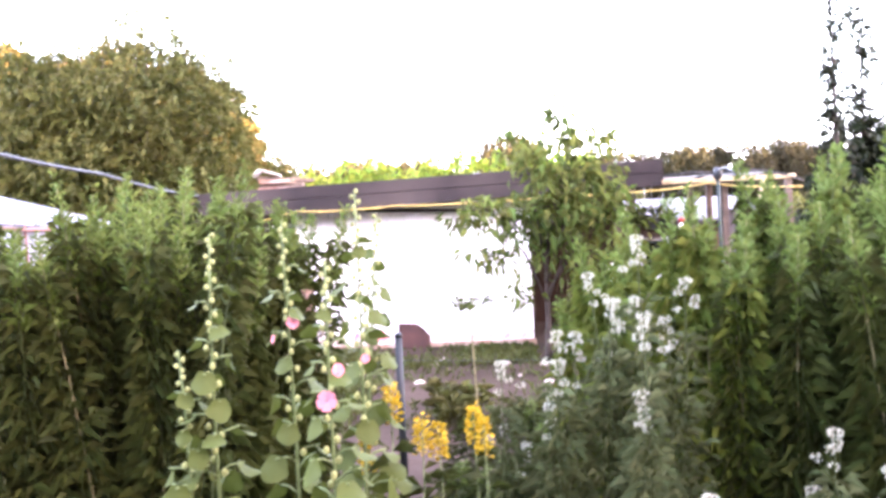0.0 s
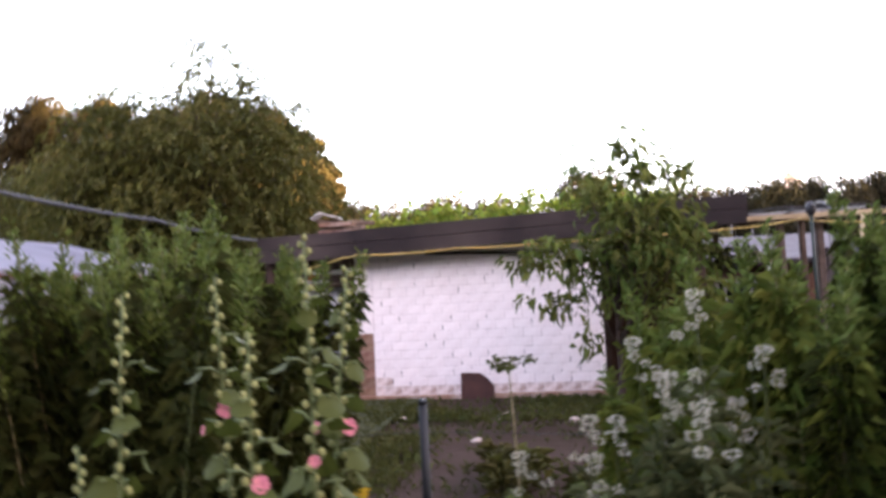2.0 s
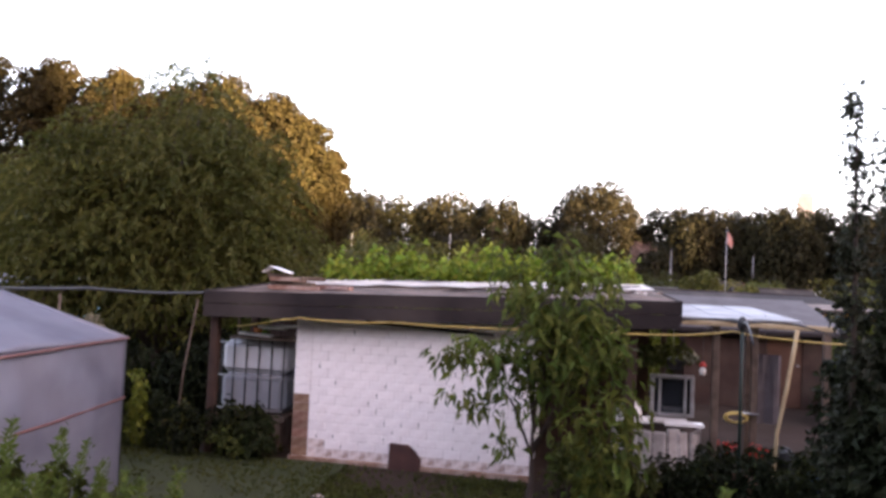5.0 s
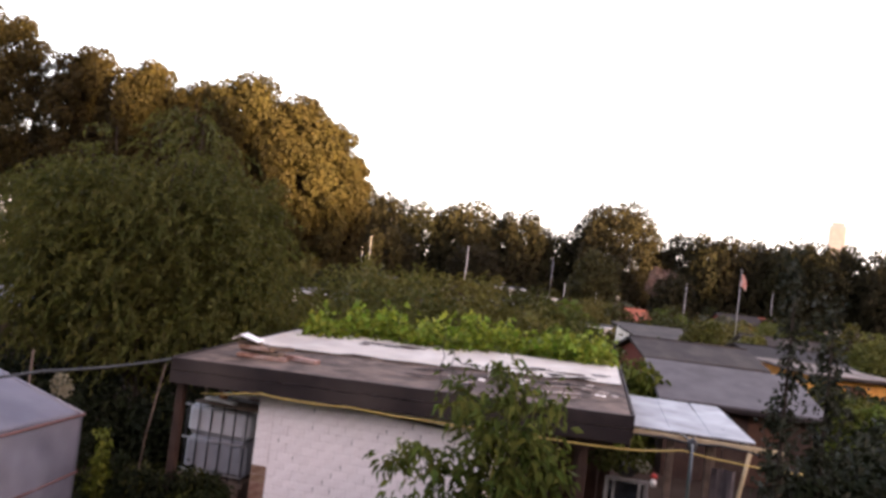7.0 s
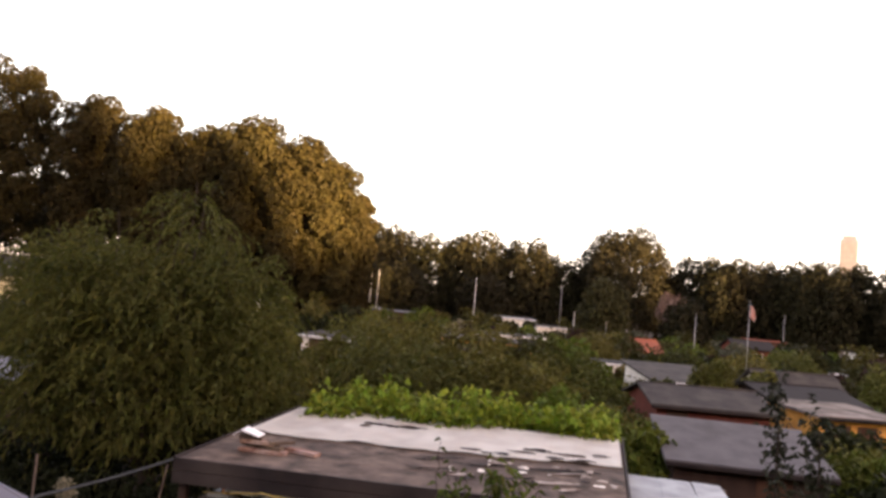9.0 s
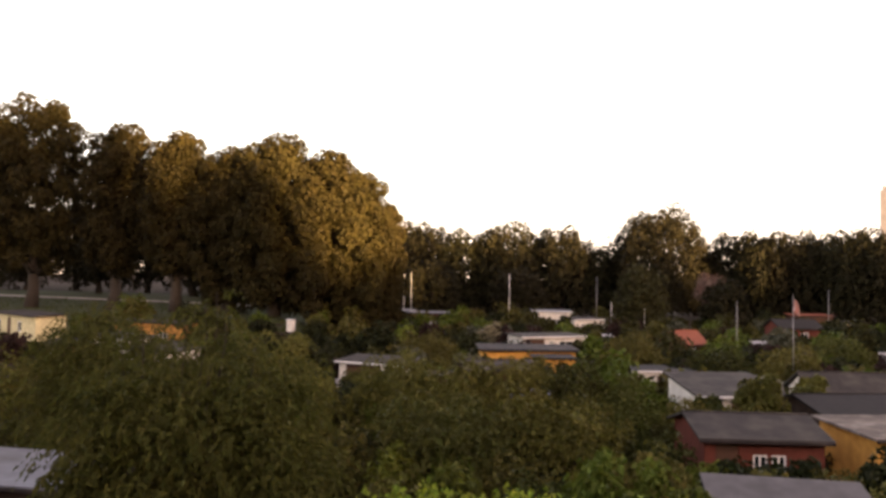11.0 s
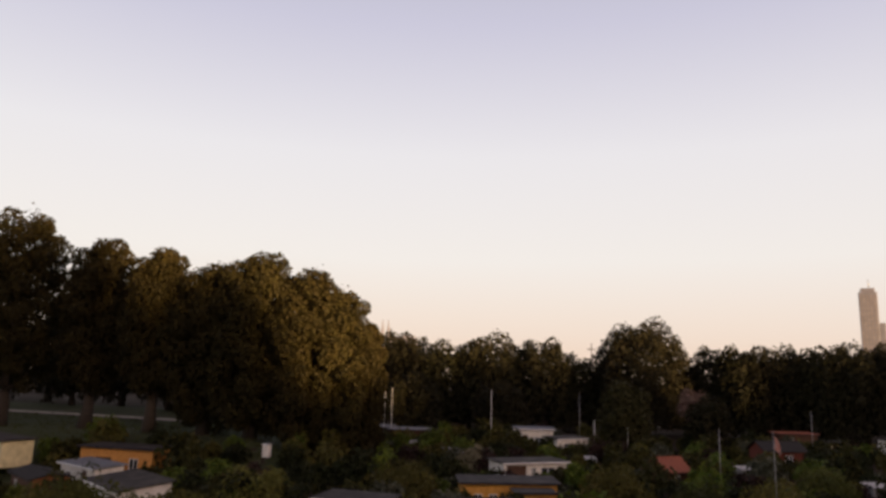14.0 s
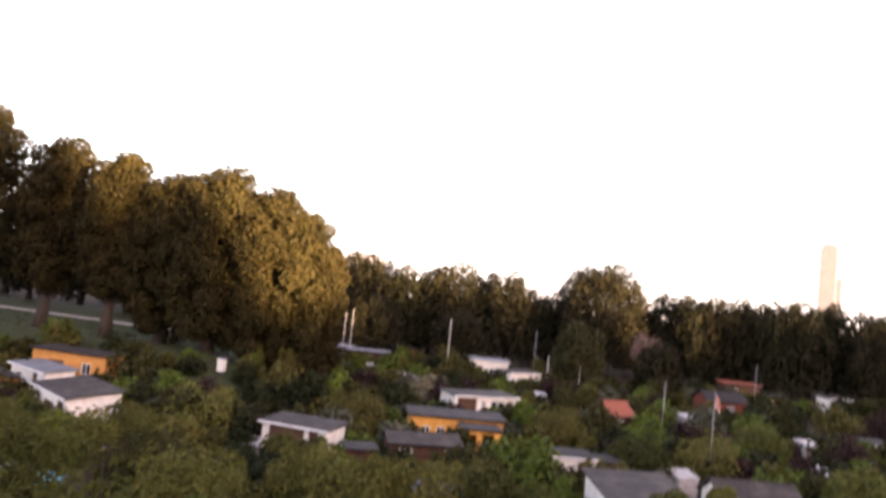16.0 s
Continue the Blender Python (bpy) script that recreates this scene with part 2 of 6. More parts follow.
M_LIME = leafy("lime_shrub_leaves", (0.20, 0.27, 0.03), (0.24, 0.30, 0.05), 0.4)
M_PALE = leafy("pale_plume_leaves", (0.42, 0.38, 0.25), (0.34, 0.30, 0.18), 0.3)
M_BLOSSOM = leafy("blossom", (0.36, 0.22, 0.20), (0.28, 0.2, 0.15), 0.4)
M_TOWERGLASS = material("tower_window_strip", (0.20, 0.18, 0.19), 0.5, scale=0.3, bump=0)
M_FELT = material("torn_roof_felt", (0.46, 0.41, 0.37), 0.9, alt=(0.30, 0.26, 0.23), scale=6, bump=0.3)
M_PATH = material("gravel_path", (0.36, 0.31, 0.27), 0.95, alt=(0.28, 0.24, 0.2), scale=3, bump=0.4)
M_TOWER = material("tower_concrete", (0.155, 0.15, 0.185), 0.8, alt=(0.13, 0.127, 0.155), scale=0.2, bump=0)
M_SLAB = material("mottled_pale_slab", (0.50, 0.47, 0.45), 0.9, alt=(0.26, 0.24, 0.23), scale=7, bump=0.6, bump_scale=25, stain=(0.12, 0.11, 0.10), stain_scale=3.0, stain_amount=0.7, obj_var=0.25)
M_GLASS = material("window_glass", (0.02, 0.024, 0.03), 0.08, scale=2, bump=0, spec=0.8)


# ---- building helpers ----
JOINED = ("tip_foliage", "foliage", "crown", "shoot_foliage", "bloom_head", "flower_cluster", "umbel", "flower_head", "flower_spike", "bloom_head")


def part(name, data, mat, parent=None, label=""):
    """Links a bmesh or a mesh as one object, under parent if there is one."""
    if isinstance(data, bmesh.types.BMesh):
        me = bpy.data.meshes.new(name)
        data.to_mesh(me)
        data.free()
    else:
        me = data
    if mat and not me.materials:
        me.materials.append(mat)
    ob = new(name, me)
    if parent:
        ob.parent = parent
    if label:
        ob["label"] = label
    if name in JOINED:
        ob["kind"] = "stuff"
    return ob


def thing(name, label, category, x=0.0, y=0.0, z=0.0, rz=0.0, group="", kind=""):
    ob = new(name)
    ob.empty_display_size = 0.1
    ob.matrix_world = pose(x, y, z, 0, 0, rz)
    return tagged(ob, label, category, group, kind)


def box(lo, hi, bevel=0.01, rot=None, at=None):
    """A box from corner to corner with rounded edges; rot (degrees, XYZ) turns it about its middle."""
    bm = bmesh.new()
    c = [(a + b) / 2 for a, b in zip(lo, hi)]
    s = [b - a for a, b in zip(lo, hi)]
    bmesh.ops.create_cube(bm, size=1.0, matrix=Matrix.Diagonal((*s, 1)))
    if bevel:
        bmesh.ops.bevel(bm, geom=bm.edges[:], offset=min(bevel, min(s) * 0.4), segments=1, affect="EDGES")
    m = Matrix.Translation(c)
    if rot:
        m = m @ pose(0, 0, 0, *rot)
    bm.transform(m)
    return bm


def boxes(items, bevel=0.0):
    """Several boxes as one bmesh."""
    bm = bmesh.new()
    for lo, hi in items:
        c = [(a + b) / 2 for a, b in zip(lo, hi)]
        s = [b - a for a, b in zip(lo, hi)]
        bmesh.ops.create_cube(bm, size=1.0, matrix=Matrix.Translation(c) @ Matrix.Diagonal((*s, 1)))
    if bevel:
        bmesh.ops.bevel(bm, geom=bm.edges[:], offset=bevel, segments=1, affect="EDGES")
    return bm


def tube(points, radii, sides=8, bm=None):
    """A tapered tube along points."""
    bm = bm or bmesh.new()
    pts = [Vector(p) for p in points]
    if not hasattr(radii, "__len__"):
        radii = [radii] * len(pts)
    rings = []
    for i, p in enumerate(pts):
        d = (pts[min(i + 1, len(pts) - 1)] - pts[max(i - 1, 0)]).normalized()
        a = d.cross(Vector((0.31, 0.95, 0.05))).normalized() if abs(d.z) > 0.6 else d.cross(Vector((0, 0, 1))).normalized()
        b = d.cross(a)
        rings.append([bm.verts.new(p + (a * math.cos(k * math.tau / sides) + b * math.sin(k * math.tau / sides)) * radii[i]) for k in range(sides)])
    for r, s in zip(rings, rings[1:]):
        for k in range(sides):
            f = bm.faces.new((r[k], r[(k + 1) % sides], s[(k + 1) % sides], s[k]))
            f.smooth = True
    bm.faces.new(rings[0][::-1])
    bm.faces.new(rings[-1])
    return bm


def sheet(corners, thick=0.02):
    """A flat slab over four corners given round its rim, thickened downwards."""
    bm = bmesh.new()
    top = [bm.verts.new(c) for c in corners]
    low = [bm.verts.new((c[0], c[1], c[2] - thick)) for c in corners]
    n = len(corners)
    bm.faces.new(top)
    bm.faces.new(low[::-1])
    for k in range(n):
        bm.faces.new((top[k], low[k], low[(k + 1) % n], top[(k + 1) % n]))
    bmesh.ops.recalc_face_normals(bm, faces=bm.faces[:])
    return bm


def leaf_mesh(name, roots, aims, lengths, widths, rng, fold=0.25, droop=0.0, faces=None):
    """Many folded leaves as one mesh: each has a root, a direction, a length and a width."""
    n = len(roots)
    aims = aims / (np.linalg.norm(aims, axis=1, keepdims=True) + 1e-9)
    side = np.cross(aims, rng.normal(size=(n, 3)) * 0.6 + np.array([0, 0, 1.0]) if faces is None else faces)
    side /= np.linalg.norm(side, axis=1, keepdims=True) + 1e-9
    up = np.cross(side, aims)
    L, W = np.asarray(lengths).reshape(-1, 1), np.asarray(widths).reshape(-1, 1)
    mid = roots + aims * L * 0.45 + up * L * 0.06
    tip = roots + aims * L - np.array([0, 0, 1.0]) * L * droop
    v = np.empty((n, 4, 3))
    v[:, 0], v[:, 2] = roots, tip
    v[:, 1] = mid + side * W * 0.5 + up * W * fold
    v[:, 3] = mid - side * W * 0.5 + up * W * fold
    base = (np.arange(n) * 4)[:, None]
    f = np.concatenate([base + [0, 1, 2], base + [0, 2, 3]], axis=1).reshape(-1, 3)
    me = bpy.data.meshes.new(name)
    me.from_pydata(v.reshape(-1, 3).tolist(), [], f.tolist())
    me.update()
    return me


def crown(name, lobes, count, leaf, seed, droop=0.2, shell=0.30, ragged=0.12, aspect=0.7):
    """A crown of leaf clumps over overlapping lobes (x, y, z, rx, ry, rz), with a broken outline."""
    rng = np.random.default_rng(seed)
    lob = np.array(lobes, float)
    area = (lob[:, 3] * lob[:, 4] + lob[:, 3] * lob[:, 5] + lob[:, 4] * lob[:, 5])
    pick = rng.choice(len(lob), count, p=area / area.sum())
    d = rng.normal(size=(count, 3))
    d /= np.linalg.norm(d, axis=1, keepdims=True)
    lump = np.zeros(count)
    for k in range(5):
        w = rng.normal(size=3) * (3.0 + 2.2 * k)
        lump += np.sin(d @ w + pick * 1.7 + rng.random() * 6) / (2 + k)
    r = 1 - shell * rng.random(count) ** 1.6 + ragged * lump + 0.05 * rng.normal(size=count)
    inner = rng.random(count) < 0.22
    r[inner] *= rng.random(inner.sum()) ** 0.4
    pos = lob[pick, :3] + d * lob[pick, 3:] * r[:, None]
    keep = pos[:, 2] > 0.02
    pos, d = pos[keep], d[keep]
    face = d + rng.normal(size=d.shape) * 0.34 + np.array([0, 0, 0.25])
    aims = np.cross(face, rng.normal(size=d.shape)) + 0.35 * d + np.array([0, 0, -droop])
    ln = leaf * (0.6 + 0.8 * rng.random(len(pos)))
    return leaf_mesh(name, pos, aims, ln, ln * aspect * (0.7 + 0.6 * rng.random(len(pos))), rng, droop=droop * 0.5, faces=face)


def spray_crown(name, lobes, sprays, per, reach, leaf, seed, arch=0.8):
    """Drooping leafy twigs that start on the lobes, rise a little and hang over."""
    rng = np.random.default_rng(seed)
    lob = np.array(lobes, float)
    area = lob[:, 3] * lob[:, 5]
    pick = rng.choice(len(lob), sprays, p=area / area.sum())
    d = rng.normal(size=(sprays, 3)) + np.array([0, 0, 0.25])
    d /= np.linalg.norm(d, axis=1, keepdims=True)
    start = lob[pick, :3] + d * lob[pick, 3:] * (0.62 + 0.36 * rng.random((sprays, 1)))
    lead = d * np.array([1, 1, 0.6]) + rng.normal(size=d.shape) * 0.35 + np.array([0, 0, 0.45])
    lead /= np.linalg.norm(lead, axis=1, keepdims=True)
    ln = reach * (0.5 + 0.9 * rng.random((sprays, 1)))
    u = (np.arange(per) + 0.5) / per
    pos = start[:, None] + lead[:, None] * (ln * u)[:, :, None] - np.array([0, 0, arch]) * (ln * u * u)[:, :, None]
    along = lead[:, None] - np.array([0, 0, 2 * arch]) * u[None, :, None]
    aims = along + rng.normal(size=pos.shape) * 0.55
    n = sprays * per
    size = leaf * (0.65 + 0.7 * rng.random(n))
    keep = pos.reshape(-1, 3)[:, 2] > 0.05
    return leaf_mesh(name, pos.reshape(-1, 3)[keep], aims.reshape(-1, 3)[keep], size[keep], (size * (0.28 + 0.1 * rng.random(n)))[keep], rng, droop=0.2)


def trunk_mesh(height, radius, limbs, seed, lean=0.0):
    """A tapered trunk with limbs that reach out into the crown."""
    rng = random.Random(seed)
    bm = bmesh.new()
    pts = [(lean * k * height / 6 + rng.uniform(-0.3, 0.3) * radius, rng.uniform(-0.3, 0.3) * radius, height * k / 6 * 0.98) for k in range(7)]
    tube(pts, [radius * (1.25 - 0.17 * k) if k else radius * 1.5 for k in range(7)], 8, bm)
    for ex, ey, ez in limbs:
        z0 = min(height * 0.8, max(height * 0.25, ez * 0.45))
        s = Vector((lean * z0, 0, z0))
        e = Vector((ex, ey, ez))
        m = s.lerp(e, 0.5) + Vector((0, 0, (e - s).length * 0.1))
        tube([s, m, e], [radius * 0.55, radius * 0.35, radius * 0.1], 6, bm)
    return bm


# ---- ground ----
def ground_z(x, y):
    """Flat gardens, a slow rise towards the far trees and a grass bank on the west side."""
    z = 0.035 * min(max(0.0, y - 60), 60)
    side = min(1.0, max(0.0, (-14.0 - 0.55 * max(0.0, y - 58.0) - x) / 12.0))
    up = min(1.0, max(0.0, (y - 48.0) / 16.0))
    return z + side * (3.4 * up * up * (3 - 2 * up) + 0.02 * min(max(0.0, y - 70), 80))


def axis(stops):
    out = []
    for a, b, n in stops:
        out += [a + (b - a) * k / n for k in range(n)]
    return out + [stops[-1][1]]


gx = axis([(-3000, -200, 4), (-200, -60, 10), (-60, 60, 60), (60, 200, 8), (200, 3000, 4)])
gy = axis([(-3000, -120, 4), (-120, -4, 10), (-4, 12, 40), (12, 130, 70), (130, 300, 8), (300, 3500, 4)])
gverts = [(x, y, ground_z(x, y) + (0.04 * noise.noise((x * 0.9, y * 0.9, 0)) if -4 < y < 12 and abs(x) < 12 else 0)) for y in gy for x in gx]
gw = len(gx)
gfaces = [(j * gw + i, j * gw + i + 1, (j + 1) * gw + i + 1, (j + 1) * gw + i) for j in range(len(gy) - 1) for i in range(gw - 1)]
gme = bpy.data.meshes.new("ground")
gme.from_pydata(gverts, [], gfaces)
for poly in gme.polygons:
    poly.use_smooth = True
ground = part("ground", gme, M_SOIL)
tagged(ground, "bare garden soil with patches of rough grass", "ground", kind="structure")

rng = np.random.default_rng(5)


def grass_patch(name, spots, blades, height, label, mat=M_GRASS):
    """Blades of grass strewn over rectangles (x0, y0, x1, y1)."""
    areas = np.array([(c - a) * (d - b) for a, b, c, d in spots])
    pick = rng.choice(len(spots), blades, p=areas / areas.sum())
    s = np.array(spots)[pick]
    u = rng.random((blades, 2))
    px, py = s[:, 0] + u[:, 0] * (s[:, 2] - s[:, 0]), s[:, 1] + u[:, 1] * (s[:, 3] - s[:, 1])
    dens = np.sin(px * 2.1 + 1.3 * np.sin(py * 1.7)) + np.sin(py * 2.6 + px) + rng.normal(size=blades) * 0.8
    px, py = px[dens > -0.6], py[dens > -0.6]
    pz = np.array([ground_z(a, b) for a, b in zip(px, py)])
    n = len(px)
    aim = np.stack([rng.normal(size=n) * 0.5, rng.normal(size=n) * 0.5, np.ones(n)], 1)
    h = height * (0.4 + 0.9 * rng.random(n))
    ob = part(name, leaf_mesh(name, np.stack([px, py, pz - 0.01], 1), aim, h, 0.012 + 0.22 * h * rng.random(n), rng, droop=0.25), mat)
    return tagged(ob, label, "grass", kind="stuff")


grass_patch("lawn_grass", [(-6, 4.5, 0.8, 8.7), (-1.2, 3.0, 1.6, 6.5), (0.6, 7.2, 3.4, 8.8), (-9, 8.5, -1.6, 13)], 70000, 0.12, "rough short lawn grass beside the shed")
grass_patch("garden_weeds", [(0.5, 2.4, 6.5, 8.5), (4.2, 6.5, 9, 9.2)], 9000, 0.10, "sparse weeds on bare garden soil")
grass_patch("bank_grass", [(-110, 52, -18, 78)], 16000, 0.45, "mown green grass on the park bank")

def lawn(x0, y0, x1, y1, nx, ny, lift, label):
    """A sheet of turf that follows the ground a little above it."""
    verts = [(x0 + (x1 - x0) * i / nx, y0 + (y1 - y0) * j / ny, ground_z(x0 + (x1 - x0) * i / nx, y0 + (y1 - y0) * j / ny) + lift) for j in range(ny + 1) for i in range(nx + 1)]
    faces = [(j * (nx + 1) + i, j * (nx + 1) + i + 1, (j + 1) * (nx + 1) + i + 1, (j + 1) * (nx + 1) + i) for j in range(ny) for i in range(nx)]
    me = bpy.data.meshes.new("lawn")
    me.from_pydata(verts, [], faces)
    tagged(part("lawn", me, M_LAWN), label, "lawn", kind="structure")


lawn(-130, 50, -19, 90, 56, 24, 0.07, "green turf of the park bank")
lawn(-7, 3.2, 0.9, 8.85, 12, 8, 0.045, "green lawn before the shed and the tarpaulin shelter")

path_pts = [(-120, 84.0), (-95, 81.0), (-70, 78.6), (-52, 77.0), (-40, 75.5), (-28, 73.2)]
bm = bmesh.new()
row = []
for (x, y) in path_pts:
    row.append((bm.verts.new((x, y - 0.9, ground_z(x, y - 0.9) + 0.2)), bm.verts.new((x, y + 0.9, ground_z(x, y + 0.9) + 0.2))))
for a, b in zip(row, row[1:]):
    bm.faces.new((a[0], b[0], b[1], a[1]))
park_path = part("path", bm, M_PATH)
tagged(park_path, "pale gravel path along the grass bank", "path", kind="structure")


# ---- trees ----
def build_tree(name, label, x, y, z, lobes, count, leaf, mat, seed, trunk_h, trunk_r, droop=0.2, ragged=0.12, shell=0.3, aspect=0.7, group="", limbs=True, lean=0.0):
    t = thing(name, label, "tree", x, y, z, group=group)
    ends = [(l[0] * 0.8, l[1] * 0.8, l[2]) for l in lobes] if limbs else []
    part("trunk", trunk_mesh(trunk_h, trunk_r, ends[:7], seed, lean), M_BARK, t)
    part("crown", crown("crown", lobes, count, leaf, seed, droop, shell, ragged, aspect), mat, t)
    return t


def round_lobes(seed, n, rad, z0, z1, lob, flat=1.0):
    """Lobes spread over a rounded crown between heights z0 and z1."""
    r = random.Random(seed)
    out = [(0, 0, (z0 + z1) / 2, rad * 0.72, rad * 0.72, (z1 - z0) * 0.42)]
    for k in range(n):
        u = (k + 0.5) / n
        zz = z0 + (z1 - z0) * (0.10 + 0.82 * u)
        rr = rad * math.sqrt(max(0.05, 1 - ((u - 0.42) / 0.62) ** 2)) * 0.72
        a = k * 2.399 + r.uniform(-0.4, 0.4)
        s = lob * r.uniform(0.75, 1.2)
        out.append((math.cos(a) * rr, math.sin(a) * rr, zz, s, s, s * flat))
    return out


def tall_lobes(seed, rad, z0, z1):
    """Bulging clumps that fan out and up from a slim core, with deep gaps between them."""
    r = random.Random(seed)
    mid = (z0 + z1) / 2
    out = [(0, 0, mid, rad * 0.55, rad * 0.55, (z1 - z0) * 0.45), (0, 0, z0 + (z1 - z0) * 0.68, rad * 0.6, rad * 0.6, (z1 - z0) * 0.24)]
    n = 46
    for k in range(n):
        u = (k + 0.5) / n
        s = min(1.65, rad * 0.38) * r.uniform(0.55, 1.0)
        zz = z0 + s + (z1 - z0 - 2 * s) * u
        rr = (rad - s * 0.8) * math.sqrt(max(0.04, 1 - abs((u - 0.48) / 0.56) ** 2.4)) * r.uniform(0.90, 1.0)
        a = k * 2.399 + r.uniform(-0.5, 0.5)
        out.append((math.cos(a) * rr, math.sin(a) * rr, zz, s, s, s * r.uniform(0.8, 1.1)))
    return out


# the row of tall plane trees on the bank
bigs = [
    (-61.0, 66, 27.9, 5.9, 31), (-51.0, 67, 24.6, 3.9, 32), (-42.6, 66, 23.3, 3.8, 33), (-36.4, 66, 21.5, 3.9, 34),
    (-30.6, 65, 22.5, 4.6, 35), (-25.8, 66, 20.8, 4.4, 36), (-22.1, 67, 18.6, 3.5, 37), (-74, 72, 27, 7.0, 38), (-19.9, 68, 15.3, 2.2, 39),
]
for bx, by, top, rad, sd in bigs:
    bz = ground_z(bx, by)
    build_tree("plane_tree", "tall broad plane tree with golden evening light on its crown", bx, by, bz,
               tall_lobes(sd, rad, 0.3 if sd > 33 and sd != 38 else 3.6, top - bz), 30000, 0.36, M_BIGTREE, sd, (top - bz) * 0.6, 0.55,
               group="tree row on the bank", ragged=0.14, shell=0.18)

# the distant belt of trees: four kinds, repeated
belt = []
for k in range(4):
    t = build_tree("belt_tree", "dark leafy tree in the distant belt", 0, 0, 0, round_lobes(50 + k, 22, 4.4 + 0.4 * k, 0.6, 13.0, 1.45 + 0.1 * k), 5000, 0.56, M_FARTREE, 50 + k, 7, 0.4, group="distant tree belt")
    belt.append(t)
# unseen tree, added to keep the low sun off the gardens
back = build_tree("back_tree", "unseen leafy tree behind the viewer, added to block the low sun", 0, 0, 0, round_lobes(54, 22, 5.0, 0.6, 13.0, 1.6), 1300, 1.2, M_FARTREE, 54, 7, 0.4, group="bordering tree row")
back_row = 0
spots = [(-33, 115, 1.0, 1.16), (-28.5, 115, 1.05, 1.17), (-23, 114, 0.95, 1.07), (-15.4, 115, 1.05, 1.18), (-19, 116, 0.9, 1.06), (-6.6, 115, 0.95, 1.12), (-11, 117, 0.85, 1.08), (-2.2, 117, 0.8, 0.93), (2, 120, 0.85, 0.9),
         (15.3, 121, 0.8, 0.86), (-24, 100, 0.8, 0.72), (-12, 104, 0.75, 0.62)]
r = random.Random(3)
for k in range(17):
    spots.append((18.5 + k * 3.0 + r.uniform(-0.8, 0.8), 115 + r.uniform(-2, 5), r.uniform(0.75, 0.95), r.uniform(0.99, 1.06) + 0.006 * k))
for k in range(12):
    spots.append((-44 + k * 12 + r.uniform(-2, 2), 138 + r.uniform(-6, 6), r.uniform(0.9, 1.1), r.uniform(0.62, 0.8)))
for k in range(9):
    spots.append((-104 + k * 8 + r.uniform(-2, 2), 90 + r.uniform(-3, 3), r.uniform(0.9, 1.1), r.uniform(1.0, 1.25)))
# added sun-blocking row behind the viewer; heights choose which far crowns are shaded
for k in range(42):
    x = -42 + k * 8.2 + r.uniform(-2, 2)
    spots.append((x, -34 + r.uniform(-3, 3), r.uniform(1.1, 1.3), r.uniform(1.45, 1.65) + (0.15 if x <= 46 else 1.0 if x < 85 else 0.6 if x < 91 else -0.2 if x < 128 else 0.55 if x > 215 else 0.4 if 150 < x < 200 else 0)))
for k, (x, y, s, sz) in enumerate(spots):
    m = pose(x, y, ground_z(x, y) - 0.1, 0, 0, r.uniform(0, 360)) @ Matrix.Diagonal((s, s, sz, 1))
    if k < 4:
        belt[k].matrix_world = m
    elif y < 0:
        back_row += 1
        if back_row == 1:
            back_first = m
        else:
            copy_thing(back, m)
    else:
        copy_thing(belt[k % 4], m @ Matrix.Diagonal((1 / belt[k % 4].scale[0], 1 / belt[k % 4].scale[1], 1 / belt[k % 4].scale[2], 1)))

back.matrix_world = back_first
build_tree("domed_tree", "large dome-shaped tree standing above the belt", 8.0, 115, ground_z(8, 115),
           round_lobes(71, 40, 8.0, 1.5, 17.0, 2.0), 19000, 0.46, M_FARTREE, 71, 9, 0.5)
build_tree("round_tree", "lower round tree before the domed tree", 5.3, 95, ground_z(5, 95), round_lobes(72, 16, 3.4, 0.6, 8.4, 1.3), 4600, 0.42, M_MIDTREE, 72, 5, 0.3)
build_tree("round_tree", "low dark round tree at the edge of the gardens", 15.5, 98, ground_z(15, 98), round_lobes(73, 12, 2.6, 0.5, 6.6, 1.2), 3000, 0.5, M_FARTREE, 73, 4, 0.3)
build_tree("blossoming_tree", "small tree with pale pinkish blossom", 14.5, 105, ground_z(14, 105), round_lobes(74, 10, 1.9, 3.2, 7.2, 0.9), 1500, 0.4, M_BLOSSOM, 74, 4, 0.15)

